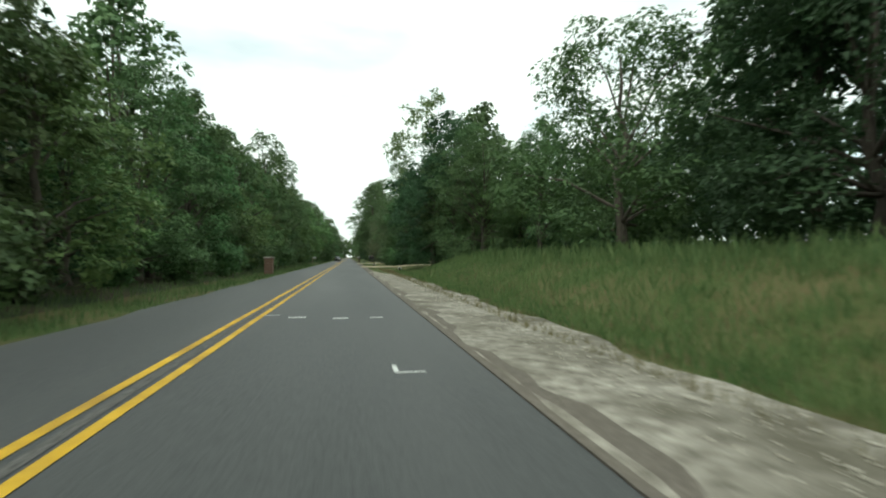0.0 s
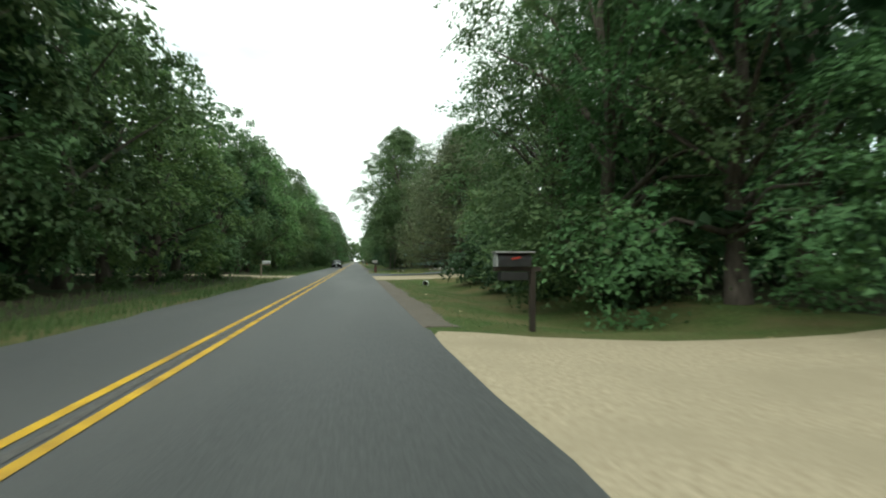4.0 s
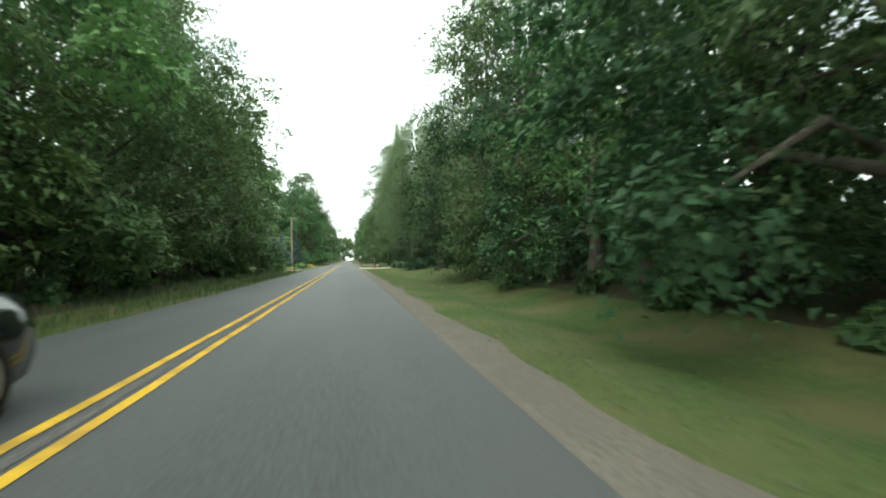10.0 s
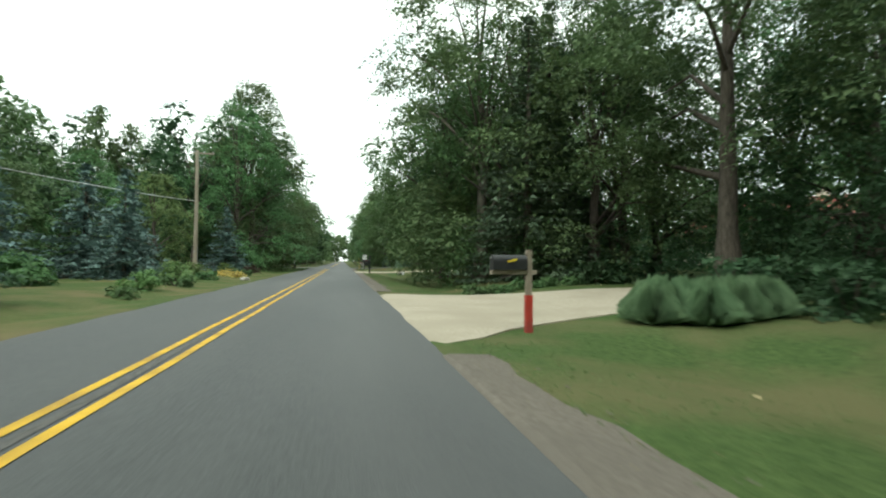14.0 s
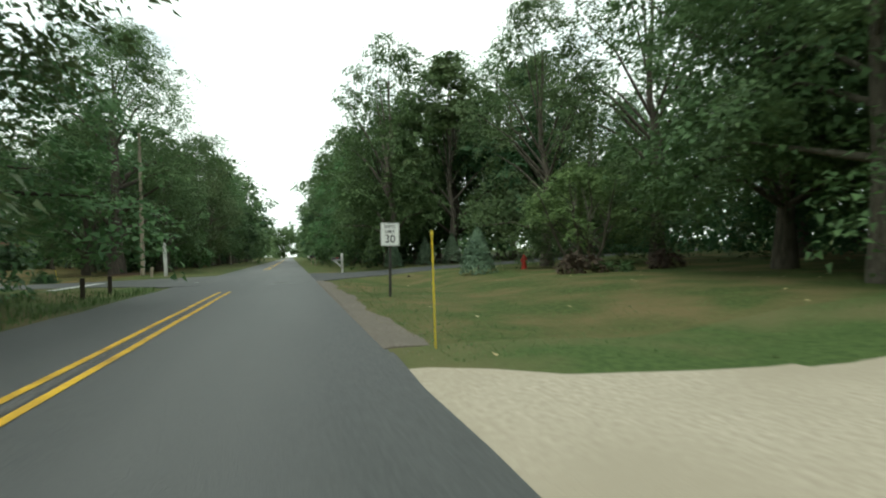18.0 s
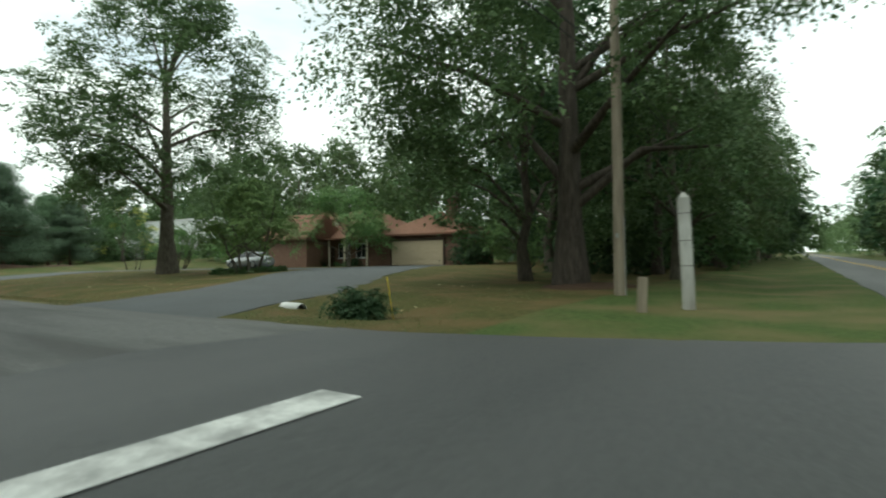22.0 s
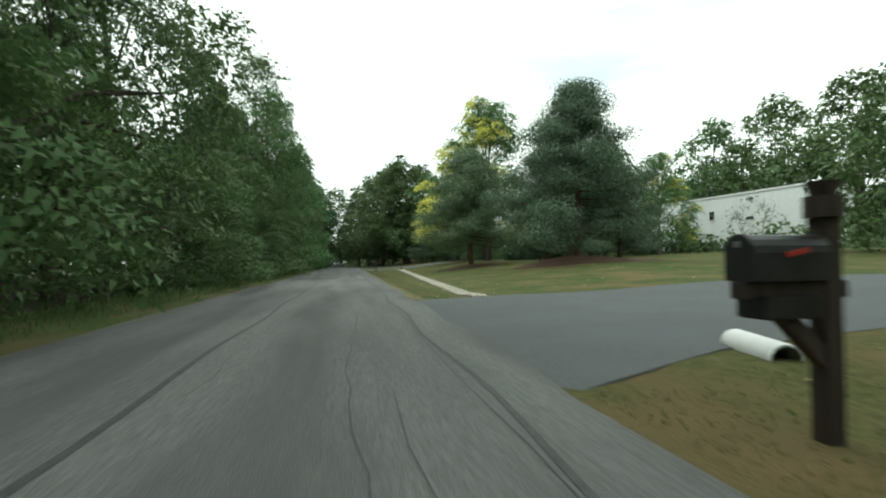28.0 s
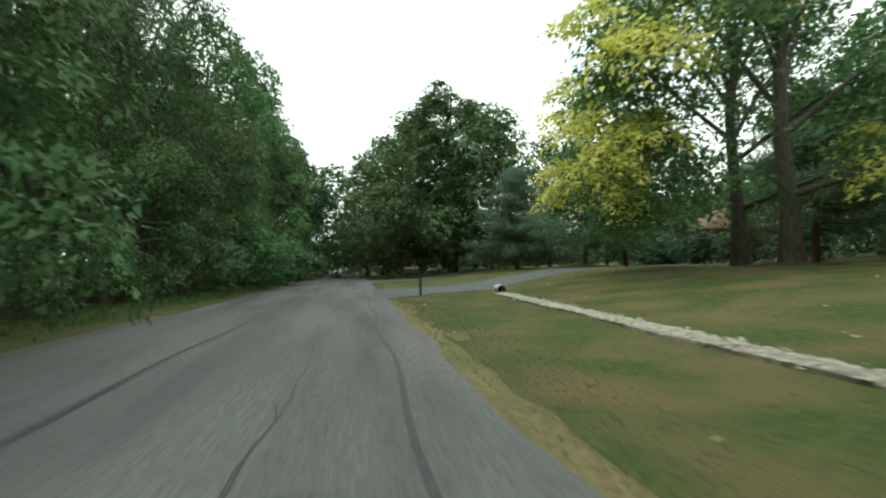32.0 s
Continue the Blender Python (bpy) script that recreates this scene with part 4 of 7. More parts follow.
def scatter(n, x0, x1, y0, y1, px=1.0, clear=0.15):
    out = []
    for _ in range(n):
        x, y = x0 + (x1 - x0) * rngs.random() ** px, y0 + (y1 - y0) * rngs.random()
        if drive_near(x, y) > clear:
            out.append((x, y, lawn_z(x, y) - 0.01))
    return out


def scatter_north(n, x0, x1, d0, d1, pd=1.0):
    out = []
    for _ in range(n):
        x = x0 + (x1 - x0) * rngs.random()
        y = north_edge(x) + d0 + (d1 - d0) * rngs.random() ** pd
        if drive_near(x, y) > 0.15:
            out.append((x, y, lawn_z(x, y) - 0.01))
    return out


blades("meadow_grass", "soft green meadow grass on the bank", scatter(34000, 5.9, 17.0, 40, 92, 1.25), (0.12, 0.42), 0.02, M_WEED, 0.7)
blades("meadow_grass", "taller flowering weeds on top of the bank", scatter(7000, 10.0, 19.0, 40, 94, 1.0), (0.3, 0.8), 0.03, M_WEED, 0.5)
blades("meadow_grass", "low dry grass at the foot of the bank", scatter(13000, 4.9, 8.4, 40, 98, 1.4), (0.05, 0.22), 0.018, M_BLADE_DRY, 0.7)
blades("lawn_edge_grass", "ragged grass along the road edge", scatter(16000, 4.0, 5.8, 104, 352, 1.5), (0.02, 0.06), 0.02, M_BLADE)
blades("lawn_edge_grass", "dry grass along the road edge", scatter(7000, 3.6, 4.9, 104, 352, 1.8), (0.02, 0.05), 0.02, M_BLADE_DRY)
blades("verge_grass", "rough green grass under the trees", scatter(17000, -2.75, -6.5, 40, 257, 1.2, 0.3) + scatter(2500, -2.9, -6.5, 318, 345, 1.0, 0.3), (0.06, 0.32), 0.025, M_BLADE)
blades("lawn_edge_grass", "dry grass edge of the side road", scatter_north(15000, -24, -150, 0.1, 1.4, 1.5), (0.02, 0.06), 0.02, M_BLADE_DRY)
blades("verge_grass", "rough grass under the roadside trees", [(x, south_edge(x) - 0.7 - 2.2 * rngs.random(), lawn_z(x, south_edge(x) - 1.5)) for x in -15 - rngs.random(8000) * 130], (0.08, 0.35), 0.025, M_BLADE)
blades("ground_cover", "strip of low yellow-green ground cover by the driveway", [(5.77 + 1.77 * u + rngs.normal() * 0.16, 160.64 + -0.50 * u + rngs.normal() * 0.16, lawn_z(5.77 + 1.77 * u, 160.64 + -0.50 * u) - 0.01) for u in rngs.random(5000) * 1.6], (0.05, 0.16), 0.03, L_COVER, 0.8)
litter = [(p[0], p[1], p[2] + 0.03) for p in scatter(260, 4.2, 16, 110, 350, 1.0) + scatter_north(330, -12, -120, 0.5, 14)]
lv, lf = cards(np.array(litter), ball(rngs, len(litter)) * 0.4 + np.array([0, 0, 1]), ball(rngs, len(litter)), 0.06 + 0.06 * rngs.random(len(litter)), 0.05 + 0.03 * rngs.random(len(litter)), rngs)
tagged(new("fallen_leaves", mesh_of("fallen_leaves", lv, lf, mat("fallen_leaf", ((0.45, 0.33, 0.13), (0.72, 0.64, 0.45)), scale=2, island=True))), "pale fallen leaves scattered on the lawns", "leaves", kind="stuff")
blades("lawn_grass", "short mown grass of the lawns", scatter(42000, 4.4, 11.0, 98, 352, 1.5), (0.02, 0.055), 0.018, M_BLADE)
blades("lawn_grass", "short dry grass of the house lawns", scatter_north(18000, -10, -120, 0.3, 9.0, 1.4), (0.02, 0.05), 0.018, M_BLADE_DRY)
blades("lawn_grass", "short green grass of the house lawns", scatter_north(16000, -10, -120, 0.3, 9.0, 1.4), (0.02, 0.05), 0.018, M_BLADE)

# ---- trees and shrubs: each kind is built once and copied
USED = set()


def plant(kind, x, y, s=1.0, rz=None, sz=None, group="", label="", dz=-0.06):
    """Stands a tree or shrub of a kind on the ground."""
    ob = TREES[kind]
    if rz is None and kind in ("edge_a", "edge_b", "edge_c", "edge_d", "dark_a", "near_a", "near_b", "near_c", "near_d"):
        rz = (222 if x > 0 else -40) + rngs.normal() * 18
    m = pose(x, y, lawn_z(x, y) + dz, 0, 0, rngs.random() * 360 if rz is None else rz) @ Matrix.Diagonal((s, s, sz or s, 1))
    if kind in USED:
        ob = copy_thing(ob, m)
    else:
        USED.add(kind)
        ob.matrix_basis = m
    return tagged(ob, label, group=group)


EDGE_LABELS = ["leafy roadside tree with branches down to the ground", "young roadside maple, full and dark green", "bushy woodland-edge tree with light green leaves", "slender woodland-edge tree among others"]
TREES["edge_a"] = broadleaf("maple_tree", 11, 10.5, 3.7, 0.5, 6600, L_MAPLE, M_BARK, EDGE_LABELS[0], 0.215, sunny=True)
TREES["edge_b"] = broadleaf("oak_tree", 12, 11.5, 3.4, 0.8, 6600, L_OAK, M_BARK, EDGE_LABELS[1], 0.215, sunny=True)
TREES["edge_c"] = broadleaf("cherry_tree", 13, 8.5, 3.5, 0.4, 6200, L_LIGHT, M_BARK, EDGE_LABELS[2], 0.205, sunny=True)
TREES["edge_d"] = broadleaf("ash_tree", 14, 13.0, 3.2, 1.6, 6600, L_MAPLE, M_BARK, EDGE_LABELS[3], 0.215, gap=0.1, sunny=True)
TREES["dark_a"] = broadleaf("hawthorn_tree", 15, 10.5, 3.6, 0.4, 6600, L_DARK, M_BARK, "dark dense tree at the roadside", 0.22, sunny=True)
for key, name, seed, leaf, hgt in (("near_a", "maple_tree", 17, L_MAPLE, 10.5), ("near_b", "oak_tree", 18, L_OAK, 11.0), ("near_c", "hawthorn_tree", 19, L_DARK, 10.0), ("near_d", "cherry_tree", 20, L_LIGHT, 10.0)):
    TREES[key] = broadleaf(name, seed, hgt, 3.5, 0.3, 16000, leaf, M_BARK, "dense roadside tree leafy down to the ground", 0.122, sunny=True, clumps=66)
TREES["near_tree"] = broadleaf("maple_tree", 16, 13.5, 5.0, 0.3, 24000, L_DARK, M_BARK, "dark maple hanging over the meadow", 0.2, tr=0.24, clumps=95)
TREES["back_a"] = broadleaf("woodland_tree", 21, 13.0, 3.9, 1.2, 3200, L_OAK, M_BARK, "woodland tree behind the road's edge", 0.36, clumps=34)
TREES["back_b"] = broadleaf("elm_tree", 22, 11.5, 3.7, 0.8, 3200, L_DARK, M_BARK, "dark woodland tree deeper in the wood", 0.36, clumps=34)
TREES["big_a"] = broadleaf("oak_tree", 31, 17.0, 6.0, 2.6, 16500, L_OAK, M_BARK, "tall spreading oak with a full crown", 0.215, tr=0.34, clumps=64)
TREES["big_b"] = broadleaf("maple_tree", 32, 16.0, 5.2, 2.0, 16500, L_MAPLE, M_BARK, "tall maple with a full crown", 0.21, tr=0.3, clumps=60)
TREES["maple"] = broadleaf("maple_tree", 33, 12.8, 6.0, 0.9, 16000, L_MAPLE, M_BARK, "broad round maple at the edge of the meadow", 0.25, tr=0.28, clumps=70, skew=0.62)
TREES["open"] = broadleaf("tree", 34, 15.0, 5.0, 4.5, 4200, L_LIGHT, M_BARK, "tall thin-crowned tree with bare limbs showing", 0.26, tr=0.2, clumps=44, gap=0.3, stems=3)
TREES["lean_oak"] = broadleaf("oak_tree", 35, 20.0, 7.6, 4.0, 60000, L_OAK, M_BARK, "big old oak with a leaning trunk beside the driveway", 0.22, tr=0.42, lean=-7.2, clumps=95, limb=0.95, sprays=15, spread=0.4)
TREES["twin"] = broadleaf("tree", 36, 11.0, 4.8, 2.3, 18000, L_MAPLE, M_BARK_PALE, "tree with two slim leaning pale trunks", 0.17, tr=0.13, stems=2, clumps=44)
TREES["tulip"] = broadleaf("tulip_tree", 37, 28.0, 8.6, 7.2, 34000, L_TULIP, M_BARK, "tall tulip tree with a thick straight trunk on the lawn", 0.28, tr=0.6, clumps=96, gap=0.05, crook=0.15, limb=1.2, sprays=15, spread=0.4)
TREES["corner_oak"] = broadleaf("oak_tree", 38, 21.0, 7.6, 4.4, 50000, L_OAK, M_BARK, "large dark oak at the road corner", 0.18, tr=0.5, clumps=100, limb=1.0, crook=0.3, sprays=15, spread=0.42)
TREES["small_round"] = broadleaf("ornamental_tree", 39, 5.4, 3.0, 2.1, 12000, L_LIGHT, M_BARK, "small round many-stemmed tree in a bed of low shrubs", 0.14, tr=0.2, stems=5, clumps=40, skew=0.6)
TREES["dogwood"] = broadleaf("dogwood_tree", 40, 7.6, 4.6, 2.0, 15000, L_LIGHT, M_BARK, "spreading light green dogwood in front of the house", 0.17, tr=0.16, clumps=46, skew=0.55)
TREES["locust"] = broadleaf("locust_tree", 41, 21.0, 7.6, 2.4, 18000, L_LOCUST, M_BARK, "honey locust with some yellow branches", 0.28, tr=0.36, clumps=74, skew=0.6, gap=0.1,
                             extra={"toward": (0.45, -0.85, -0.12), "count": 14, "n": 6000, "leaf": L_YELLOW, "label": "yellow-leaved branches"})
TREES["round_maple"] = broadleaf("maple_tree", 42, 20.0, 8.0, 2.2, 26000, L_MAPLE, M_BARK, "big round-headed maple by the side road", 0.4, tr=0.4, clumps=70, skew=0.65)
TREES["dead"] = broadleaf("young_tree", 43, 8.0, 3.4, 2.4, 240, L_OAK, M_BARK, "nearly bare young tree in front of the white house", 0.3, tr=0.12, clumps=40, stems=4)
TREES["far_a"] = broadleaf("tree", 44, 14.0, 5.6, 0.4, 4200, L_OAK, M_BARK, "distant full-crowned green tree", 0.44, clumps=54)
TREES["far_b"] = broadleaf("tree", 45, 12.0, 5.2, 0.3, 4200, L_LIGHT, M_BARK, "distant light green tree", 0.44, clumps=54)
TREES["blue_spruce"] = spruce("spruce_tree", 51, 15.0, 3.9, 0.9, L_SPRUCE, "tall blue spruce with drooping tiers", ll=0.31)
TREES["small_spruce"] = spruce("spruce_tree", 52, 6.0, 2.3, 0.2, L_SPRUCE, "young blue spruce among shrubs", whorls=26, ll=0.34)
TREES["green_spruce"] = spruce("spruce_tree", 53, 14.0, 3.6, 0.5, L_PINE, "tall dark green spruce", ll=0.34)
TREES["scots_a"] = pine("pine_tree", 61, 12.0, 5.6, 1.2, L_PINE, "scots pine with reddish limbs in a mulch bed", n=72000, limbs=58, cr=1.7, fan=0.42, flat=0.5, needle=0.18)
TREES["scots_b"] = pine("pine_tree", 62, 10.4, 4.8, 2.1, leafmat("grey_pine_needles", (0.07, 0.125, 0.05), (0.19, 0.29, 0.125), 0.3, 0.1), "grey-green pine in a mulch bed", n=60000, limbs=54, flat=0.5, cr=1.6, fan=0.42, needle=0.18)
TREES["brown_pine"] = pine("pine_tree", 63, 12.0, 6.0, 1.5, L_PINE_BROWN, "round browning pine beside the driveways", n=60000, limbs=84, flat=0.9, cr=1.7, bark=M_BARK, fan=0.42, needle=0.19)
TREES["willow"] = willow("willow_tree", 71, 18.5, 6.8, "large weeping willow trailing over the lawn")
TREES["round_bush"] = bush("bush", 81, 1.0, 1.1, 700, L_DARK, "clipped round dark green bush", 0.16)
TREES["big_bush"] = bush("bush", 82, 2.6, 3.4, 2800, L_DARK, "big dense dark green bush beside the driveway", 0.26, clumps=24)
TREES["light_bush"] = bush("bush", 83, 1.3, 1.4, 900, L_LIGHT, "loose light green garden bush", 0.2)
TREES["wild_bush"] = bush("bush", 84, 1.6, 2.0, 900, L_MAPLE, "wild bush at the edge of the wood", 0.28)
TREES["low_bed"] = bush("bush", 85, 1.3, 0.75, 700, L_MAPLE, "low spreading shrub in a bed", 0.18)
TREES["bronze_bush"] = bush("bush", 86, 1.1, 1.2, 600, L_BRONZE, "loose reddish-brown garden shrub", 0.2)
TREES["flowers"] = bush("flower_clump", 87, 0.9, 0.7, 500, L_FLOWER, "clump of yellow flowers by the road", 0.12, "flowers")
TREES["cone"] = cone_shrub("conical_shrub", 91, 0.85, 2.2, L_PINE, "small conical evergreen on the lawn")

# ornamental grass clumps
rngs2 = np.random.default_rng(77)


def grass_clump(label):
    n = 900
    a, q = rngs2.random(n) * 6.283, 0.35 * np.sqrt(rngs2.random(n))
    pos = np.stack([q * np.cos(a), q * np.sin(a), 0 * a], 1)
    reach = 0.35 + 0.75 * rngs2.random(n)
    hgt = (1.15 - 0.5 * reach ** 2) * (0.55 + 0.5 * rngs2.random(n))
    a = a + rngs2.normal(size=n) * 0.9
    d = np.stack([np.cos(a), np.sin(a), 0 * a], 1)
    t = np.stack([-d[:, 1], d[:, 0], 0 * a], 1) * 0.009
    mid = pos + d * (reach * 0.45)[:, None] + np.array([0, 0, 1]) * hgt[:, None]
    tip = pos + d * reach[:, None] + np.array([0, 0, 1]) * (hgt * 0.62)[:, None]
    v = np.stack([pos - t, pos + t, mid + t, tip, mid - t], 1).reshape(-1, 3)
    ob = thing("ornamental_grass", label, "grass clump")
    part("leaf_blades", mesh_of("leaf_blades", v, np.arange(5 * n).reshape(n, 5), L_TUFT), None, ob)
    return ob


TREES["tuft"] = grass_clump("arching clump of ornamental grass")
LEFT_KINDS = ["edge_a", "edge_b", "edge_c", "edge_d", "edge_c", "near_d", "edge_a"]


def row(x, y0, y1, step, kinds, smin=0.8, smax=1.2, jx=0.7, group="roadside trees", skip=(), face=None, tall=1.0):
    y = y0
    while y < y1:
        px, py = x + rngs.normal() * jx, y + rngs.normal() * 0.6
        if not any(a < py < b for a, b in skip) and drive_near(px, py) > 0.8:
            s = smin + (smax - smin) * rngs.random()
            plant(kinds[int(rngs.integers(len(kinds)))], px, py, s, sz=s * tall * (0.85 + 0.3 * rngs.random()), rz=None if face is None else face + rngs.normal() * 18, group=group)
        y += step * (0.85 + 0.3 * rngs.random())


# left wood along the main road
row(-8.4, 26, 62, 4.3, LEFT_KINDS, 0.85, 1.15, group="wood west of the road")
row(-8.2, 63, 80, 4.1, ["edge_c", "edge_a", "edge_b"], 0.72, 0.85, group="wood west of the road")
row(-8.3, 81, 120, 4.3, LEFT_KINDS, 0.82, 1.12, skip=((146, 154.5),), group="wood west of the road")
row(-8.8, 120, 258, 4.4, ["edge_a", "edge_c", "edge_b", "near_d", "edge_c", "edge_d"], 0.9, 1.25, tall=1.1, skip=((146, 154.5),), group="wood west of the road")
row(-13.5, 26, 262, 6.6, ["back_a", "back_b", "back_a"], 0.95, 1.25, skip=((148, 153),), group="wood west of the road")
row(-6.6, 60, 256, 7.0, ["wild_bush"], 0.6, 1.0, 0.4, skip=((145, 155),), group="bushes at the wood's edge")
for y, k, s in ((88, "big_b", 0.85), (124, "big_a", 0.8), (170, "edge_d", 1.25), (200, "big_a", 0.95), (214, "big_b", 1.05), (220, "open", 1.15), (227, "big_a", 1.1), (236, "big_a", 1.3), (244, "big_b", 1.05), (254, "edge_b", 1.3), (247, "edge_c", 1.4), (258, "edge_a", 1.3), (106, "edge_d", 1.2), (186, "big_b", 0.85)):
    plant(k, -8.6 if y > 210 else -10.8, y, s, group="wood west of the road")
# right side: meadow with a maple, then woods
plant("maple", 15.9, 70.4, 1.0)
plant("near_tree", 16.4, 57.6, 0.95, rz=200), plant("near_c", 19.5, 62.5, 1.2), plant("near_tree", 17.5, 50.5, 1.0), plant("back_b", 21, 60, 1.2), plant("back_a", 23, 68, 1.1), plant("dark_a", 19, 45, 1.4)
for x, y, k, s in ((16.5, 84, "big_b", 0.76), (20.5, 79, "big_b", 0.72), (13.2, 88.5, "near_a", 1.12), (13.4, 93.5, "near_b", 1.2), (16.2, 88.0, "near_d", 1.3), (14, 91, "big_a", 0.76), (12.5, 97, "near_c", 1.25), (11.8, 103.5, "open", 1.15), (12.8, 100.0, "big_b", 1.05), (16, 99, "back_a", 1.2), (10.8, 100.5, "near_c", 1.0), (13.5, 104.5, "dark_a", 1.2), (19, 106, "back_b", 1.2), (20, 92, "back_a", 0.95), (22, 84, "back_b", 0.9),
                   (11.5, 119.5, "near_a", 1.15), (10.2, 124, "near_b", 1.2), (10.8, 129, "near_a", 1.25), (12, 134, "near_b", 1.15), (13, 126, "big_b", 0.95), (14, 134, "big_a", 0.95), (14, 138.5, "edge_c", 1.2), (15, 121, "back_b", 1.1), (16, 127, "back_a", 1.2), (17, 133, "back_b", 1.1), (19, 139, "back_a", 1.2), (22, 124, "back_b", 1.1)):
    plant(k, x, y, s, group="wood east of the road")
for x, y, s in ((9.4, 138.2, 1.0), (10.3, 134.6, 1.05), (12.6, 140.0, 0.95), (9.8, 121.5, 0.7), (8.9, 126.0, 0.62), (9.0, 130.5, 0.7)):
    plant("big_bush", x, y, s, group="dense bushes")
plant("brown_pine", 11.2, 151.8, 1.0, rz=40)
plant("blue_spruce", 12.6, 169.5, 1.1), plant("blue_spruce", 15.6, 175.5, 1.05), plant("green_spruce", 18.5, 167.5, 0.9), plant("green_spruce", 17.0, 179.0, 1.0), plant("near_c", 21.5, 171.5, 1.55), plant("near_c", 20.0, 176.0, 1.6), plant("green_spruce", 15.6, 166.4, 1.05), plant("near_b", 26.0, 169.0, 1.4)
plant("lean_oak", 13.0, 184.0, 1.0, rz=0)
plant("twin", 8.0, 195.0, 1.0, rz=20), plant("edge_d", 13.3, 196.2, 1.2), plant("near_b", 17.5, 194.0, 1.3), plant("near_c", 11.6, 200.6, 1.25), plant("near_a", 15.2, 199.4, 1.35), plant("near_c", 19.5, 197.6, 1.4), plant("near_a", 20.5, 189.5, 1.3), plant("near_c", 22.0, 183.0, 1.4), plant("back_b", 22, 178, 1.2), plant("back_b", 24, 186, 1.3), plant("back_a", 21, 199, 1.2), plant("back_b", 26, 193, 1.2)
for x, y in ((26, 156), (24, 174), (30, 180), (34, 158)):
    plant("far_b", x, y, 0.8, group="garden trees")
row(11.5, 203, 238.5, 3.8, ["near_a", "near_b", "near_c", "near_d"], 1.1, 1.35, 0.5, tall=1.25, group="wood east of the road")
row(15.6, 244, 254, 3.4, ["near_c", "near_b"], 0.95, 1.1, 0.3, tall=1.3, group="wood east of the road")
row(18.0, 201, 249, 5.0, ["back_a", "big_b", "back_b", "big_a"], 0.95, 1.2, group="wood east of the road")
row(9.4, 206, 238, 4.6, ["wild_bush"], 0.6, 0.9, 0.3, group="bushes at the wood's edge")
# willow garden
plant("willow", 12.15, 261.2, 1.0, rz=0)
for x, y, s in ((9.6, 262.8, 0.8), (9.1, 264.6, 0.72), (9.9, 266.4, 0.85), (10.4, 268.3, 0.75), (10.2, 270.4, 0.8), (11.9, 266.0, 0.95), (9.3, 261.0, 0.7), (12.6, 269.2, 0.8), (11.3, 271.8, 0.7)):
    plant("round_bush", x, y, s * 1.45, group="clipped bushes under the willow")
for x, y in ((8.7, 275.0), (9.4, 275.3), (10.1, 275.5), (10.8, 275.6), (8.2, 274.7), (9.1, 274.3), (9.8, 274.4), (10.5, 274.5)):
    plant("tuft", x, y, 0.75, sz=0.9, group="ornamental grasses")
for x, y in ((12.6, 277.2), (14.2, 277.9), (15.9, 278.6), (17.4, 279.3), (11.6, 273.6), (13.2, 274.4), (14.9, 275.2)):
    plant("round_bush", x, y, 1.05, group="low clipped hedge")
for x, y in ((7.3, 285.2), (8.6, 285.9), (9.8, 286.3), (11.0, 286.8), (12.2, 287.2)):
    plant("low_bed", x, y, 0.85, group="low shrubs in a bed")
for x, y in ((13.6, 287.6), (15.2, 288.0), (16.8, 288.6)):
    plant("round_bush", x, y, 1.15, group="low clipped hedge")
for x, y, k, s in ((11.8, 291.8, "green_spruce", 1.15), (14.2, 294.8, "green_spruce", 1.35), (10.8, 298.0, "near_b", 1.7), (9.6, 303.5, "big_b", 1.3), (10.2, 309.8, "big_a", 1.1), (14.6, 301.5, "big_b", 1.25), (16.8, 298.2, "big_a", 1.2), (17.2, 283.6, "tulip", 0.72), (19.5, 271, "back_a", 1.1), (23, 266, "far_b", 0.9),
                   (18.5, 295, "back_a", 1.2), (13.0, 307.5, "dark_a", 1.1), (17.0, 306.0, "back_b", 1.2), (12.6, 297.4, "near_a", 1.5), (11.4, 300.6, "near_d", 1.25), (15.8, 292.4, "near_b", 1.35), (12.0, 305.6, "near_a", 1.2)):
    plant(k, x, y, s, group="garden trees")
# lawns near the corner
for x, y, k, s in ((14.3, 329.0, "tulip", 0.6), (17.4, 334.0, "big_b", 1.1), (20.5, 330.0, "big_a", 1.2), (23, 338, "big_b", 1.25), (26, 330, "big_b", 0.9), (18.8, 314.5, "big_b", 1.15), (22.5, 318.0, "big_a", 1.2), (27, 313, "big_b", 0.9), (25, 322, "near_a", 1.3), (29, 340, "big_b", 1.0), (33, 346, "big_a", 0.9), (21, 344.5, "near_b", 1.4), (15.5, 346.5, "near_b", 1.1), (24.5, 348.5, "big_b", 0.9)):
    plant(k, x, y, s, group="trees on the lawns")
for x, y, k, s in ((17.5, 329.2, "near_b", 1.6), (21.0, 327.6, "big_b", 1.3), (27.0, 328.5, "big_a", 1.3), (23.5, 333.0, "near_c", 1.5)):
    plant(k, x, y, s, group="trees on the lawns")
plant("small_round", 15.0, 341.8, 0.85)
for x, y, k, s, rz in ((18.4, 293.4, "near_c", 1.35, 210), (23.0, 297.5, "big_a", 1.15, 40), (23.4, 282.6, "near_c", 1.35, 230), (26.8, 286.4, "big_b", 1.3, 120), (22.2, 277.6, "near_c", 1.2, 250), (29.5, 293.0, "near_b", 1.5, 200), (17.0, 206.5, "near_c", 1.45, 215), (20.0, 211.0, "near_b", 1.4, 235)):
    plant(k, x, y, s, rz=rz, group="garden trees")
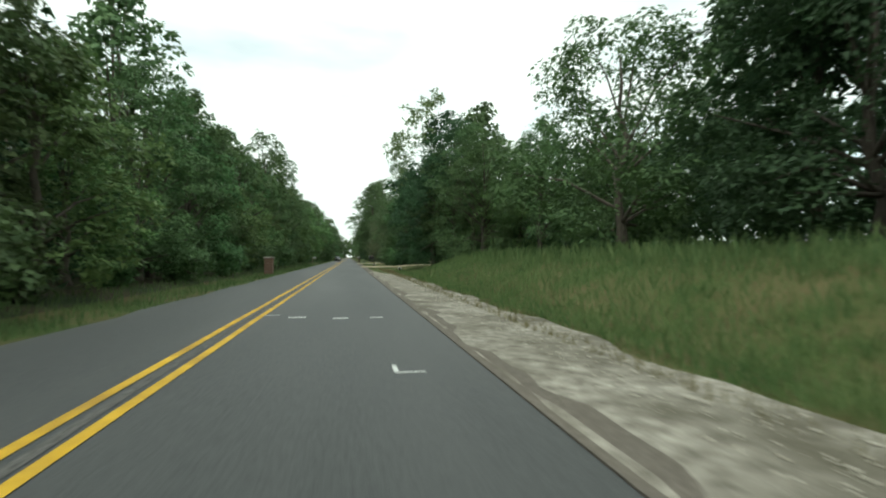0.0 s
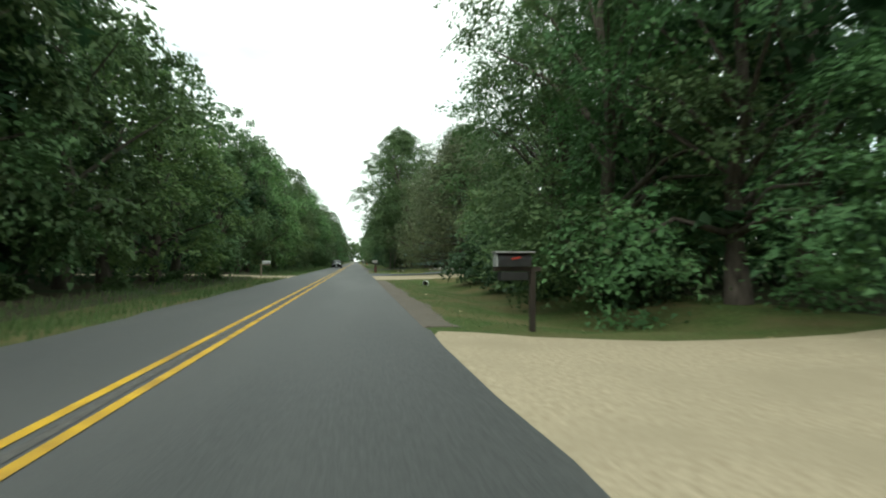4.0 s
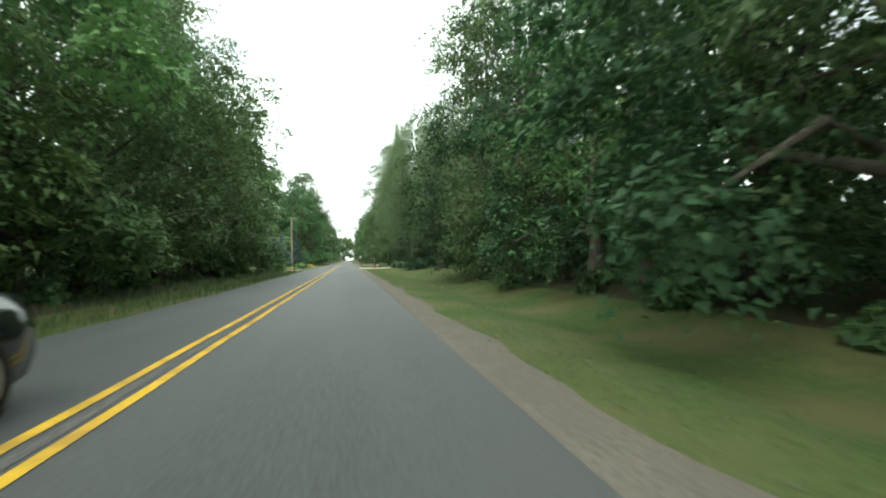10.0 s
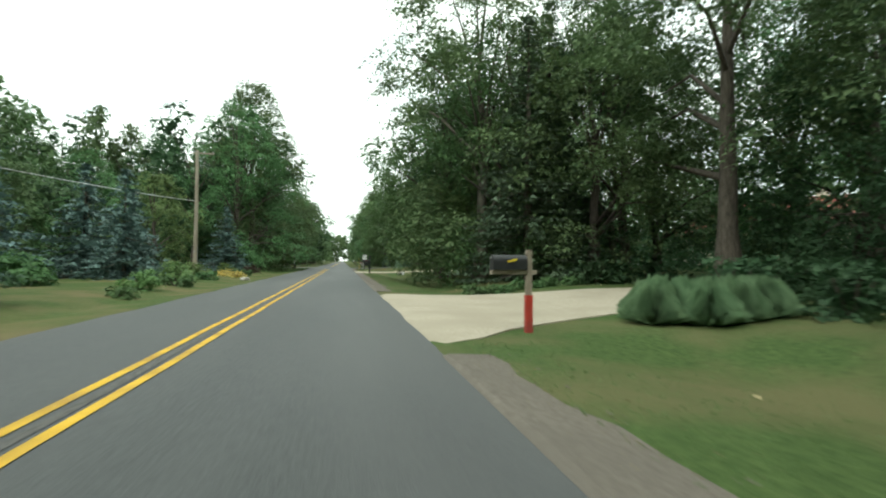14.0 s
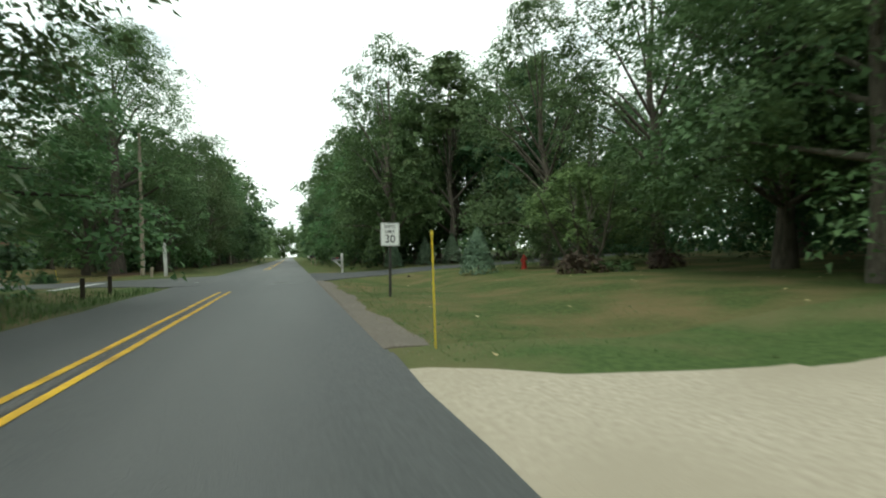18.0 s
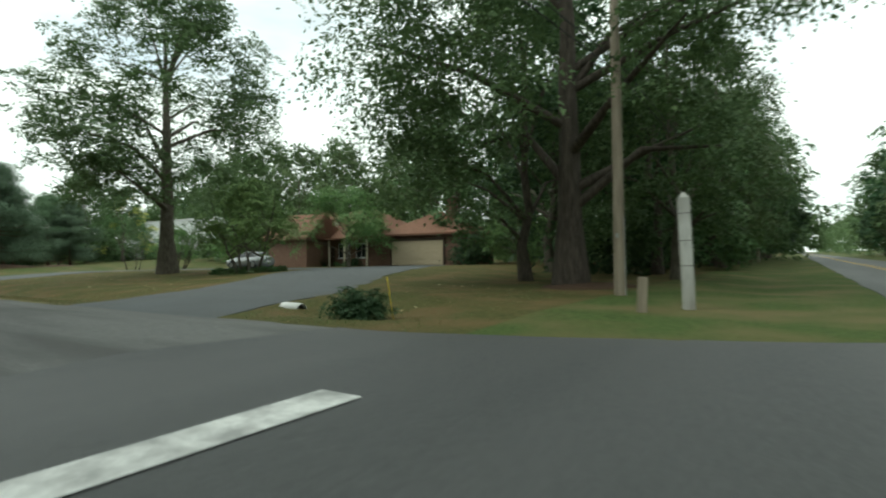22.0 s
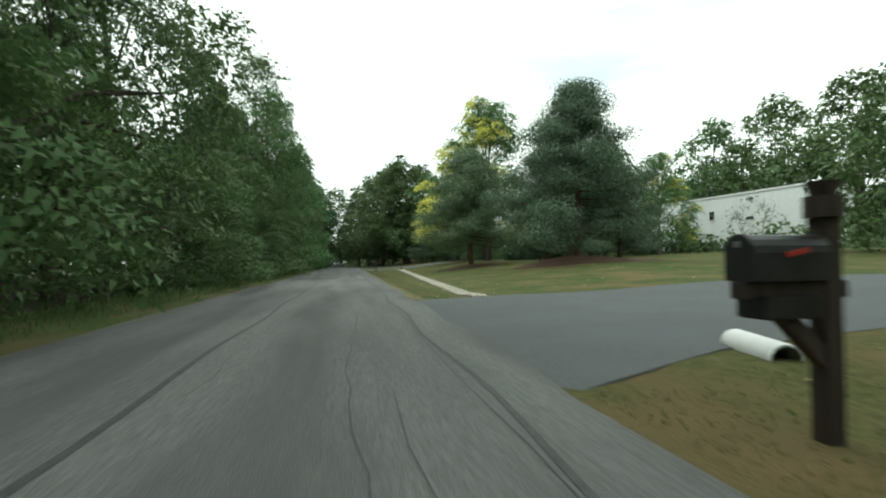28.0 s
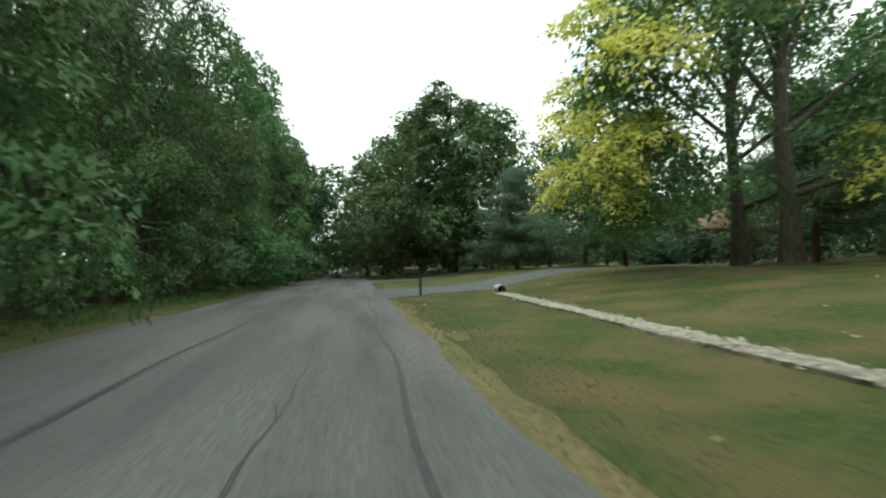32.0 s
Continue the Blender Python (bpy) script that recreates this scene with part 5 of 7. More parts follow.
for x, y, rz in ((11.8, 276.9, 10), (13.3, 277.6, 80), (14.9, 278.3, 150), (16.5, 279.0, 220), (18.6, 279.8, 300), (20.0, 280.3, 30)):
    plant("round_bush", x, y, 1.2, rz=rz, group="low clipped hedge")
for x, y, rz in ((8.6, 275.4, 20), (9.0, 274.8, 140), (9.8, 274.9, 250), (10.8, 275.1, 75)):
    plant("tuft", x, y, 0.78, rz=rz, sz=0.9, group="ornamental grasses")
for x, y, k, s in ((13.6, 326.9, "low_bed", 1.0), (15.2, 326.4, "low_bed", 0.9), (17.0, 327.2, "light_bush", 0.8), (12.7, 338.4, "bronze_bush", 0.9), (13.9, 338.0, "low_bed", 0.9), (16.3, 338.2, "bronze_bush", 0.9), (18.6, 319.6, "light_bush", 0.8), (17.2, 320.0, "low_bed", 0.7), (20.5, 319.4, "low_bed", 0.9)):
    plant(k, x, y, s, group="garden shrubs")
for x, y, s in ((10.4, 343.2, 0.95), (12.3, 349.6, 0.85), (15.9, 358.6, 1.25), (14.2, 359.4, 1.1), (12.2, 359.8, 1.0), (9.8, 360.4, 1.0)):
    plant("cone", x, y, s, group="conical evergreens")
row(10.8, 410, 500, 6.5, ["back_a", "far_a", "back_b"], 1.1, 1.35, 0.6, group="trees north of the corner")
row(10.8, 361, 410, 6.2, ["big_b", "near_a", "big_a", "near_b"], 1.0, 1.25, 0.6, group="trees north of the corner")
row(14.5, 362, 430, 7.0, ["back_a", "back_b"], 1.1, 1.4, group="trees north of the corner")
row(20, 362, 420, 8.0, ["back_a", "back_b"], 1.1, 1.4, group="trees north of the corner")
for x, y, k, s in ((16.0, 364.0, "big_a", 1.3), (21.0, 366.0, "big_b", 1.4), (26.0, 368.0, "big_a", 1.4), (31.0, 370.0, "big_b", 1.2), (23.0, 360.8, "near_b", 1.3), (29.0, 363.5, "near_c", 1.4), (36.0, 366.0, "big_b", 1.1)):
    plant(k, x, y, s, group="trees north of the corner")
for x, y, k, s in ((20.5, 266.0, "near_c", 1.5), (21.5, 272.0, "big_b", 1.2), (19.0, 259.5, "near_c", 1.35), (23.5, 261.0, "near_b", 1.5), (22.0, 262.0, "back_b", 1.4), (-14.0, 279.0, "open", 0.95), (-12.0, 270.5, "near_d", 0.9)):
    plant(k, x, y, s, group="garden trees")
# west side by the gardens
for x, y, k, s in ((-5.2, 261.0, "light_bush", 1.0), (-6.6, 259.4, "wild_bush", 0.9), (-6.0, 270.5, "light_bush", 0.9), (-8.2, 273.0, "wild_bush", 1.0), (-7.0, 279.0, "big_bush", 0.62), (-9.5, 281.5, "big_bush", 0.7), (-5.6, 287.5, "light_bush", 0.85), (-5.4, 291.0, "low_bed", 1.0), (-6.4, 294.5, "light_bush", 1.1), (-5.8, 298.0, "low_bed", 1.0), (-7.2, 301.5, "light_bush", 1.0),
                   (-5.2, 303.6, "flowers", 1.0), (-6.2, 305.0, "flowers", 0.9), (-5.0, 268.6, "flowers", 0.7), (-6.2, 269.0, "flowers", 0.8), (-5.6, 309.0, "low_bed", 0.9), (-7.5, 312.0, "light_bush", 0.9), (-6.0, 314.5, "bronze_bush", 0.9), (-10, 288.0, "wild_bush", 1.2), (-4.9, 284.0, "low_bed", 0.8)):
    plant(k, x, y, s, group="garden shrubs west of the road")
for x, y, s in ((-9.3, 295.7, 1.0), (-12.2, 298.0, 1.1), (-14.8, 294.0, 1.15), (-8.9, 318.3, 1.05), (-11.6, 303.0, 0.95)):
    plant("small_spruce", x, y, s, group="blue spruces")
for x, y, k, s in ((-17, 279, "edge_c", 1.0), (-20, 286, "far_b", 0.75), (-18, 297, "edge_b", 0.85), (-16, 307, "edge_a", 0.85), (-13.5, 313, "edge_c", 0.95), (-17, 320, "big_b", 0.65), (-22, 303, "far_a", 0.8), (-9.2, 324.5, "near_a", 1.6), (-8.4, 329.0, "near_b", 1.65), (-10.4, 333.5, "near_c", 1.8), (-8.8, 337.0, "near_a", 1.65), (-12.5, 339.5, "dark_a", 1.3), (-14.5, 329, "back_b", 1.4), (-12.5, 334.0, "big_b", 1.0), (-25, 278, "far_a", 0.8), (-26, 292, "far_b", 0.9)):
    plant(k, x, y, s, group="trees west of the road")
# wood along the south of the side road
x = -15.5
while x > -190:
    tall = 1.3 if x > -73 else 0.66 if x > -99 else 1.35 if x > -126 else 1.2
    near = ["near_a", "near_b", "near_d", "near_a", "near_d"] if x > -130 else ["edge_a", "edge_b", "dark_a", "edge_d", "edge_a"]
    s = (1.15 if tall > 1 else 1.0) + 0.28 * rngs.random()
    plant(near[int(rngs.integers(5))], x, south_edge(x) - 4.95 + rngs.normal() * 0.5, s, rz=30 + 40 * rngs.random(), sz=s * tall * (0.85 + 0.3 * rngs.random()), group="wood south of the side road")
    if x > -165:
        s = 1.0 + 0.2 * rngs.random()
        plant(["back_a", "back_b"][int(rngs.integers(2))], x - 2, south_edge(x) - 10.2, s, sz=s * min(1.4, tall), group="wood south of the side road")
    if rngs.random() < 0.5:
        plant("wild_bush", x - 1.5, south_edge(x) - 3.2, 0.6 + 0.3 * rngs.random(), group="bushes at the wood's edge")
    x -= 3.9 * (0.85 + 0.3 * rngs.random())
# corner oaks, house gardens
plant("corner_oak", -11.4, 369.6, 1.0), plant("big_a", -14.6, 372.6, 1.0), plant("edge_d", -9.0, 376.0, 1.1)
row(-10.5, 420, 500, 6.5, ["back_a", "far_a", "back_b"], 1.1, 1.35, 0.6, group="trees north of the corner")
row(-10.5, 384, 420, 6.5, ["big_b", "edge_a", "edge_b", "big_a"], 0.95, 1.25, 0.6, tall=1.1, group="trees north of the corner")
row(-16, 384, 440, 7.0, ["back_a", "back_b"], 1.0, 1.3, group="trees north of the corner")
for x, y, k, s in ((-22, 397, "dark_a", 1.2), (-26, 401, "back_a", 1.2), (-19, 390, "edge_c", 0.8), (-17, 381.5, "dark_a", 1.1), (-30, 406, "back_b", 1.2), (-24.5, 392.5, "edge_c", 0.75)):
    plant(k, x, y, s, group="trees behind the house")
plant("tulip", -41.6, 371.0, 1.32, sz=1.04)
plant("small_round", -33.8, 372.2, 1.25, label="small round many-stemmed tree in a bed of low shrubs"), plant("small_round", -62.0, 382.7, 1.0)
for a in range(9):
    plant("low_bed", -33.8 + 1.9 * math.cos(a * 0.7), 372.2 + 1.9 * math.sin(a * 0.7), 0.75, group="low shrubs under the small tree")
plant("dogwood", -39.6, 387.0, 1.0), plant("big_bush", -29.0, 391.8, 0.95)
for x, y, k, s in ((-41, 389.5, "round_bush", 0.9), (-43, 389.5, "low_bed", 1.0), (-45.5, 389.2, "round_bush", 0.9), (-48, 388.8, "round_bush", 1.0)):
    plant(k, x, y, s, group="shrubs by the house")
for k in range(10):
    plant(["far_a", "far_b", "far_a"][k % 3], -22 - k * 7 + rngs.normal(), 404 + rngs.normal() * 3, 0.78 + 0.2 * rngs.random(), group="trees behind the houses")
for k in range(11):
    plant(["far_a", "far_b"][k % 2], -68 - k * 9 + rngs.normal(), 445 + rngs.normal() * 4, 1.5 + 0.35 * rngs.random(), group="trees behind the houses")
plant("scots_a", -83.0, 372.6, 1.0, rz=200), plant("scots_b", -95.8, 368.4, 1.0, rz=60)
plant("scots_a", -103.0, 379.0, 1.0), plant("scots_b", -107, 386, 1.1)
plant("locust", -113.6, 375.2, 1.0, rz=0), plant("locust", -117.0, 375.8, 0.95, rz=-25)
plant("locust", -118.2, 402.5, 0.72, rz=180, label="flat-topped light green locust tree on the lawn"), plant("scots_b", -132.0, 375.4, 0.85), plant("scots_a", -139, 372.5, 0.7), plant("scots_b", -136, 381, 0.8)
plant("round_maple", -154.5, 370.0, 1.08)
for x, y, k, s in ((-164, 366, "far_a", 1.1), (-172, 369, "far_a", 1.25), (-182, 364, "far_a", 1.2), (-148, 373, "far_a", 0.9), (-160, 374, "far_a", 1.1), (-177, 361.5, "far_a", 0.95), (-190, 368, "far_a", 1.3), (-194, 362, "far_b", 1.1), (-205, 356, "far_a", 1.2), (-214, 350, "far_a", 1.3), (-200, 346, "far_a", 1.2), (-143, 383, "far_b", 0.7), (-70, 398, "far_b", 0.75), (-76, 401, "far_b", 0.95), (-62, 394, "small_round", 1.1), (-150, 392, "far_a", 0.9), (-160, 384, "far_a", 0.9), (-125, 398, "far_a", 1.0), (-131, 401, "far_a", 1.05), (-117, 391, "far_b", 0.95), (-104, 388, "scots_a", 0.85), (-123, 386, "scots_b", 1.0)):
    plant(k, x, y, s, group="trees along the side road")
plant("dead", -109.0, 410.6, 0.95), plant("dead", -63.5, 379.0, 0.0001 + 0.75, label="thin young tree near the loop driveway")
for k in range(11):
    plant("round_bush", -107.5 - k * 2.7, 415.6 - k * 0.27 + rngs.normal() * 0.4, 1.5 + 0.6 * rngs.random(), group="round bushes along the white house")


# far woods: clumps of leaves too distant to tell apart
def far_woods(name, label, places, n, leaf, top, size=1.0):
    cs = np.array([(x + rngs.normal() * 1.5, y + rngs.normal() * 1.5, top * (0.1 + 0.9 * rngs.random())) for x, y in places for _ in range(7)])
    rs = 1.6 + 1.6 * rngs.random(len(cs))
    cs[:, 2] = np.minimum(cs[:, 2], top * (0.8 + 0.2 * np.sin(cs[:, 0] * 0.7 + cs[:, 1] * 0.45)))
    v, f = clump_cards(rngs, cs, rs, n, size, hollow=0.4)
    v[:, 2] = np.maximum(v[:, 2], -0.2)
    return tagged(new(name, mesh_of(name, v, f, leaf)), label, "woods", kind="stuff")


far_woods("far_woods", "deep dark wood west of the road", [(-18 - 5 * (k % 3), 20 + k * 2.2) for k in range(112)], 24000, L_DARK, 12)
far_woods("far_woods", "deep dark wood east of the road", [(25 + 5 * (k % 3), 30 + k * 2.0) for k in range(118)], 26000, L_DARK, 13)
far_woods("far_woods", "woods beyond the lawns", [(38 + 6 * (k % 2), 270 + k * 3.0) for k in range(60)], 11000, L_OAK, 14)
far_woods("far_woods", "wood south of the side road", [(-16 - k * 2.6, 336 - 5 * (k % 2)) for k in range(70)], 14000, L_DARK, 12)
far_woods("far_woods", "tree line beyond the houses", [(-20 - k * 3.2, 438 + 6 * (k % 3)) for k in range(68)], 42000, L_OAK, 25)
far_woods("far_woods", "woods at the far end of the side road", [(-222 - 5 * (k % 3), 318 + k * 2.4) for k in range(40)], 7000, L_OAK, 15)
far_woods("far_woods", "trees lining the far road", [((11 if k % 2 else -10.5) * (1 + 0.12 * (k % 3)), 500 + k * 4.0) for k in range(110)], 13000, L_OAK, 16)
far_woods("far_woods", "wooded rise at the end of the road", [(-62 + k * 3.2, 720 + 8 * (k % 4)) for k in range(40)], 17000, L_OAK, 23, 1.7)
far_woods("far_woods", "woods behind the start of the road", [(-40 + k * 2.2, 8 - 4 * (k % 2)) for k in range(36) if abs(-40 + k * 2.2) > 5], 4000, L_DARK, 13)
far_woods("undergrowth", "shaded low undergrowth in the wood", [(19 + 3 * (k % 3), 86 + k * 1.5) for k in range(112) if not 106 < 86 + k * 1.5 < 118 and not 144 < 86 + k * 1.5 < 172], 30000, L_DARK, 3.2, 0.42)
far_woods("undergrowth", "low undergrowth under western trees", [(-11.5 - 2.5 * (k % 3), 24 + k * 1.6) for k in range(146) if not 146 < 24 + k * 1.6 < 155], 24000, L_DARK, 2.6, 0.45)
far_woods("undergrowth", "low bushes behind the house gardens", [(-18 - k * 2.6, 412 + 5 * (k % 3)) for k in range(80)], 9000, L_OAK, 4.5)
far_woods("undergrowth", "low bushes beyond the eastern lawns", [(30 + 3 * (k % 3), 262 + k * 1.7) for k in range(66)], 14000, L_DARK, 4.0, 0.6)
far_woods("undergrowth", "low bushes north of the corner", [((13 if k % 2 else -14), 364 + k * 1.4) for k in range(90) if k % 2 or k > 10], 16000, L_DARK, 3.0, 0.5)
far_woods("undergrowth", "dense bushes at the far end of the side road", [(-236 - 4 * (k % 3), 322 + k * 2.2) for k in range(60)], 7000, L_DARK, 6.5)
far_woods("undergrowth", "dense bushes between the far houses", [(-126 - k * 2.4, 408 + 5 * (k % 3) - k * 0.5) for k in range(44)], 6500, L_DARK, 6.0)
for x, y in ((-141, 388), (-145, 390), (-148.5, 391), (-137, 389), (-133.5, 390), (-129, 391)):
    plant("big_bush", x, y, 0.9 + 0.2 * rngs.random(), group="bushes in front of the brick house")

# ---- things along the roads


def text_part(name, string, size, material, parent, m, label=""):
    """Flat raised lettering in the built-in font."""
    cu = bpy.data.curves.new("lettering", "FONT")
    cu.body, cu.size, cu.align_x, cu.align_y, cu.extrude, cu.offset = string, size, "CENTER", "CENTER", 0.002, 0.008 * size
    tmp = bpy.data.objects.new("lettering", cu)
    scene.collection.objects.link(tmp)
    me = bpy.data.meshes.new_from_object(tmp.evaluated_get(bpy.context.evaluated_depsgraph_get()))
    bpy.data.objects.remove(tmp)
    me.materials.clear()
    me.materials.append(material)
    return part(name, me, None, parent, label, m)


def plate(w, h, r, t, corner=5):
    """A flat sign blank with round corners, standing in the xz plane."""
    pts = []
    for k, (cx, cz) in enumerate(((w / 2 - r, h / 2 - r), (-w / 2 + r, h / 2 - r), (-w / 2 + r, -h / 2 + r), (w / 2 - r, -h / 2 + r))):
        for i in range(corner + 1):
            a = math.pi / 2 * (k + i / corner)
            pts.append((cx + r * math.cos(a), cz + r * math.sin(a)))
    n = len(pts)
    v = [(x, -t / 2, z) for x, z in pts] + [(x, t / 2, z) for x, z in pts]
    f = [tuple(range(n)), tuple(range(2 * n - 1, n - 1, -1))] + [(i, n + i, n + (i + 1) % n, (i + 1) % n) for i in range(n)]
    return v, f


def ring_plate(w, h, r, t, line):
    """A round-cornered border line."""
    a, _ = plate(w, h, r, t)
    b, _ = plate(w - 2 * line, h - 2 * line, max(0.005, r - line), t)
    n = len(a) // 2
    v = a[:n] + b[:n]
    return v, [(i, (i + 1) % n, n + (i + 1) % n, n + i) for i in range(n)]


def speed_sign(x, y, rz, lean):
    ob = thing("speed_limit_sign", "white rectangular speed limit sign on a dark steel post", "road sign", (x, y, lawn_z(x, y) - 0.05), rz)
    ob.matrix_world = pose(x, y, lawn_z(x, y) - 0.05, 0, lean, rz)
    part("post", box(0.075, 0.045, 1.75, 0, 0.03, 0, 0.006), M_DARKSTEEL, ob)
    zc = 1.78
    board = part("sign_board", mesh_of("sign_board", *plate(0.61, 0.76, 0.04, 0.006), M_SIGNWHITE), None, ob, "", pose(0, 0, zc) @ Matrix.Diagonal((0.86, 1, 0.86, 1)))
    part("border", mesh_of("border", *ring_plate(0.585, 0.735, 0.035, 0.010, 0.014), M_BLACK), None, board, "thin black border line")
    for s, z, size in (("SPEED", 0.245, 0.145), ("LIMIT", 0.085, 0.145), ("30", -0.155, 0.36)):
        text_part("lettering", s, size, M_BLACK, board, pose(0, -0.007, z, 90, 0, 0) @ Matrix.Diagonal((0.94, 1, 1, 1)), "black capital lettering")
    for z in (-0.30, 0.345):
        part("bolt", cyl(0.012, 0.012, 0, 0.0, z, seg=8, m=pose(0, 0, 0, 90)), M_GALV, board)
    return ob


def outlet_sign(x, y, rz):
    ob = thing("warning_sign", "orange-yellow diamond warning sign on a thin dark post", "road sign", (x, y, lawn_z(x, y) - 0.05), rz)
    part("post", box(0.06, 0.04, 1.95, 0, 0.03, 0, 0.006), M_DARKSTEEL, ob)
    board = part("sign_board", mesh_of("sign_board", *plate(0.61, 0.61, 0.04, 0.006), M_SIGNYEL), None, ob, "", pose(0, 0, 2.02, 0, 45, 0))
    part("border", mesh_of("border", *ring_plate(0.575, 0.575, 0.035, 0.010, 0.012), M_BLACK), None, board, "thin black border line")
    for s, z in (("NO", 0.10), ("OUTLET", -0.07)):
        text_part("lettering", s, 0.165, M_BLACK, board, pose(0, 0, 0, 0, -45, 0) @ pose(0, -0.007, z, 90, 0, 0) @ Matrix.Diagonal((0.95, 1, 1, 1)), "black capital lettering")
    return ob


speed_sign(4.90, 335.35, -8, 1.5)
outlet_sign(-38.1, 359.95, 84)


def arch_box(w, h, ln, bevel=0.0):
    """A mailbox body: flat floor, upright sides and a half-round top, along y."""
    prof = [(-w / 2, 0), (w / 2, 0)] + [(w / 2 * math.cos(a), h - w / 2 + w / 2 * math.sin(a)) for a in np.linspace(0, math.pi, 9)]
    n = len(prof)
    v = [(x, -ln / 2, z) for x, z in prof] + [(x, ln / 2, z) for x, z in prof]
    f = [tuple(range(n))[::-1], tuple(range(n, 2 * n))] + [(i, (i + 1) % n, n + (i + 1) % n, n + i) for i in range(n)]
    return v, f


def mailbox(x, y, rz, label, post_mat, box_mat, hgt=1.15, bw=0.22, bh=0.26, ln=0.55, post=0.10, tall=0.0, brace=False, tray=False, flag=M_RED, finial=False, rim=None, base_post=None, numbers=True, back=0.30):
    """A kerbside mailbox; its door faces -y before it is turned."""
    ob = thing("mailbox", label, "mailbox", (x, y, lawn_z(x, y) - 0.06), rz)
    top = hgt + 0.06
    part("post", box(post, post, top + tall, 0, back, 0, 0.008), post_mat, ob)
    if base_post:
        part("post_sleeve", box(post * 1.25, post * 1.25, top * 0.62, 0, back, 0, 0.008), base_post, ob, "painted lower part of the post")
    part("arm", box(post * 0.8, ln + 0.25, post * 0.8, 0, 0.02, top - post * 0.8, 0.006), post_mat, ob)
    if brace:
        part("brace", box(post * 0.75, 0.72, post * 0.75, 0, 0.04, top - 0.36, 0.006, rx=-45), post_mat, ob)
    body = part("box", mesh_of("box", *arch_box(bw, bh, ln), box_mat), None, ob, "", pose(0, -0.06, top + 0.004))
    part("door", mesh_of("door", *arch_box(bw * 1.05, bh * 1.03, 0.02), rim or box_mat), None, body, "", pose(0, -ln / 2 - 0.012, -0.003))
    part("latch", box(0.03, 0.025, 0.04, 0, -ln / 2 - 0.03, bh * 0.72, 0.004), M_GALV, body)
    part("flag", box(0.012, 0.17, 0.035, bw / 2 + 0.012, 0.02, bh * 0.55, 0.003, rx=12), flag, body, "small signal flag")
    if numbers:
        for k in range(3):
            part("marking_bar", box(0.004, 0.035, 0.06, -bw / 2 - 0.003, -0.09 + 0.08 * k, bh * 0.32), M_SIGNWHITE if box_mat is not M_WHITE else M_BLACK, body, "plain marking bar")
    if tray:
        part("paper_tray", box(bw * 1.05, ln * 0.8, 0.15, 0, -0.06, top - 0.24, 0.012), box_mat, ob, "newspaper tube under the box")
    if rim:
        part("roof_cap", box(bw * 1.25, ln * 1.15, 0.03, 0, -0.06, top + bh + 0.004, 0.008), rim, ob, "pale cap over the box")
    if finial:
        part("finial", cyl(post * 0.85, 0.14, 0, back, top + tall, seg=14), post_mat, ob)
        part("finial", cyl(post * 0.55, 0.10, 0, back, top + tall + 0.14, post * 0.75, seg=14), post_mat, ob)
    return ob


mailbox(4.95, 116.9, -90, "dark mailbox with a pale cap on a wooden post", M_BROWNWOOD, M_BLACK, 1.15, 0.26, 0.24, 0.62, 0.1, rim=M_GALV, tray=True)
mailbox(-4.75, 149.6, 90, "pale grey mailbox on a wooden post among trees", M_WOODPOLE, M_GALV, 1.0, 0.22, 0.26, 0.55)
mailbox(4.18, 165.0, -78, "pale mailbox on a thick red-brown wooden post", M_BROWNWOOD, M_GALV, 1.08, 0.26, 0.22, 0.46, 0.2, rim=M_WHITE, base_post=M_REDWOOD, back=0.0)
mailbox(-3.55, 262.6, 90, "black mailbox on a black post beside the road", M_BLACK, M_BLACK, 1.0, 0.22, 0.28, 0.6, 0.09)
mailbox(5.04, 274.1, -90, "dark mailbox on a tall grey post with a red sleeve", M_WOODPOLE, M_BLACK, 1.1, 0.22, 0.26, 0.6, 0.1, tall=0.35, base_post=M_RED, flag=M_YSTAKE)
mailbox(4.41, 317.2, -90, "large black mailbox with a paper tube on a carved black post", M_BLACK, M_BLACK, 1.05, 0.24, 0.28, 0.6, 0.1, tall=0.45, brace=True, tray=True, finial=True)
mailbox(5.25, 356.4, -90, "dark mailbox on a white wooden post with a cross arm", M_WHITEWOOD, M_BLACK, 0.95, 0.24, 0.1, 0.55, 0.14, tall=0.38, brace=True)
mailbox(-52.2, 359.36, 0, "large dark mailbox on a heavy braced wooden post", M_BROWNWOOD, M_BLACK, 1.05, 0.24, 0.30, 0.56, 0.14, tall=0.42, brace=True, tray=True, finial=True)
mailbox(-119.0, 361.0, 0, "dark mailbox at a driveway mouth", M_BROWNWOOD, M_BLACK, 1.0)
mailbox(5.0, 392.0, -90, "distant dark mailbox on a wooden post", M_WOODPOLE, M_BLACK, 1.0)
mailbox(5.2, 410.0, -90, "distant white mailbox on a wooden post", M_WOODPOLE, M_WHITE, 1.0)


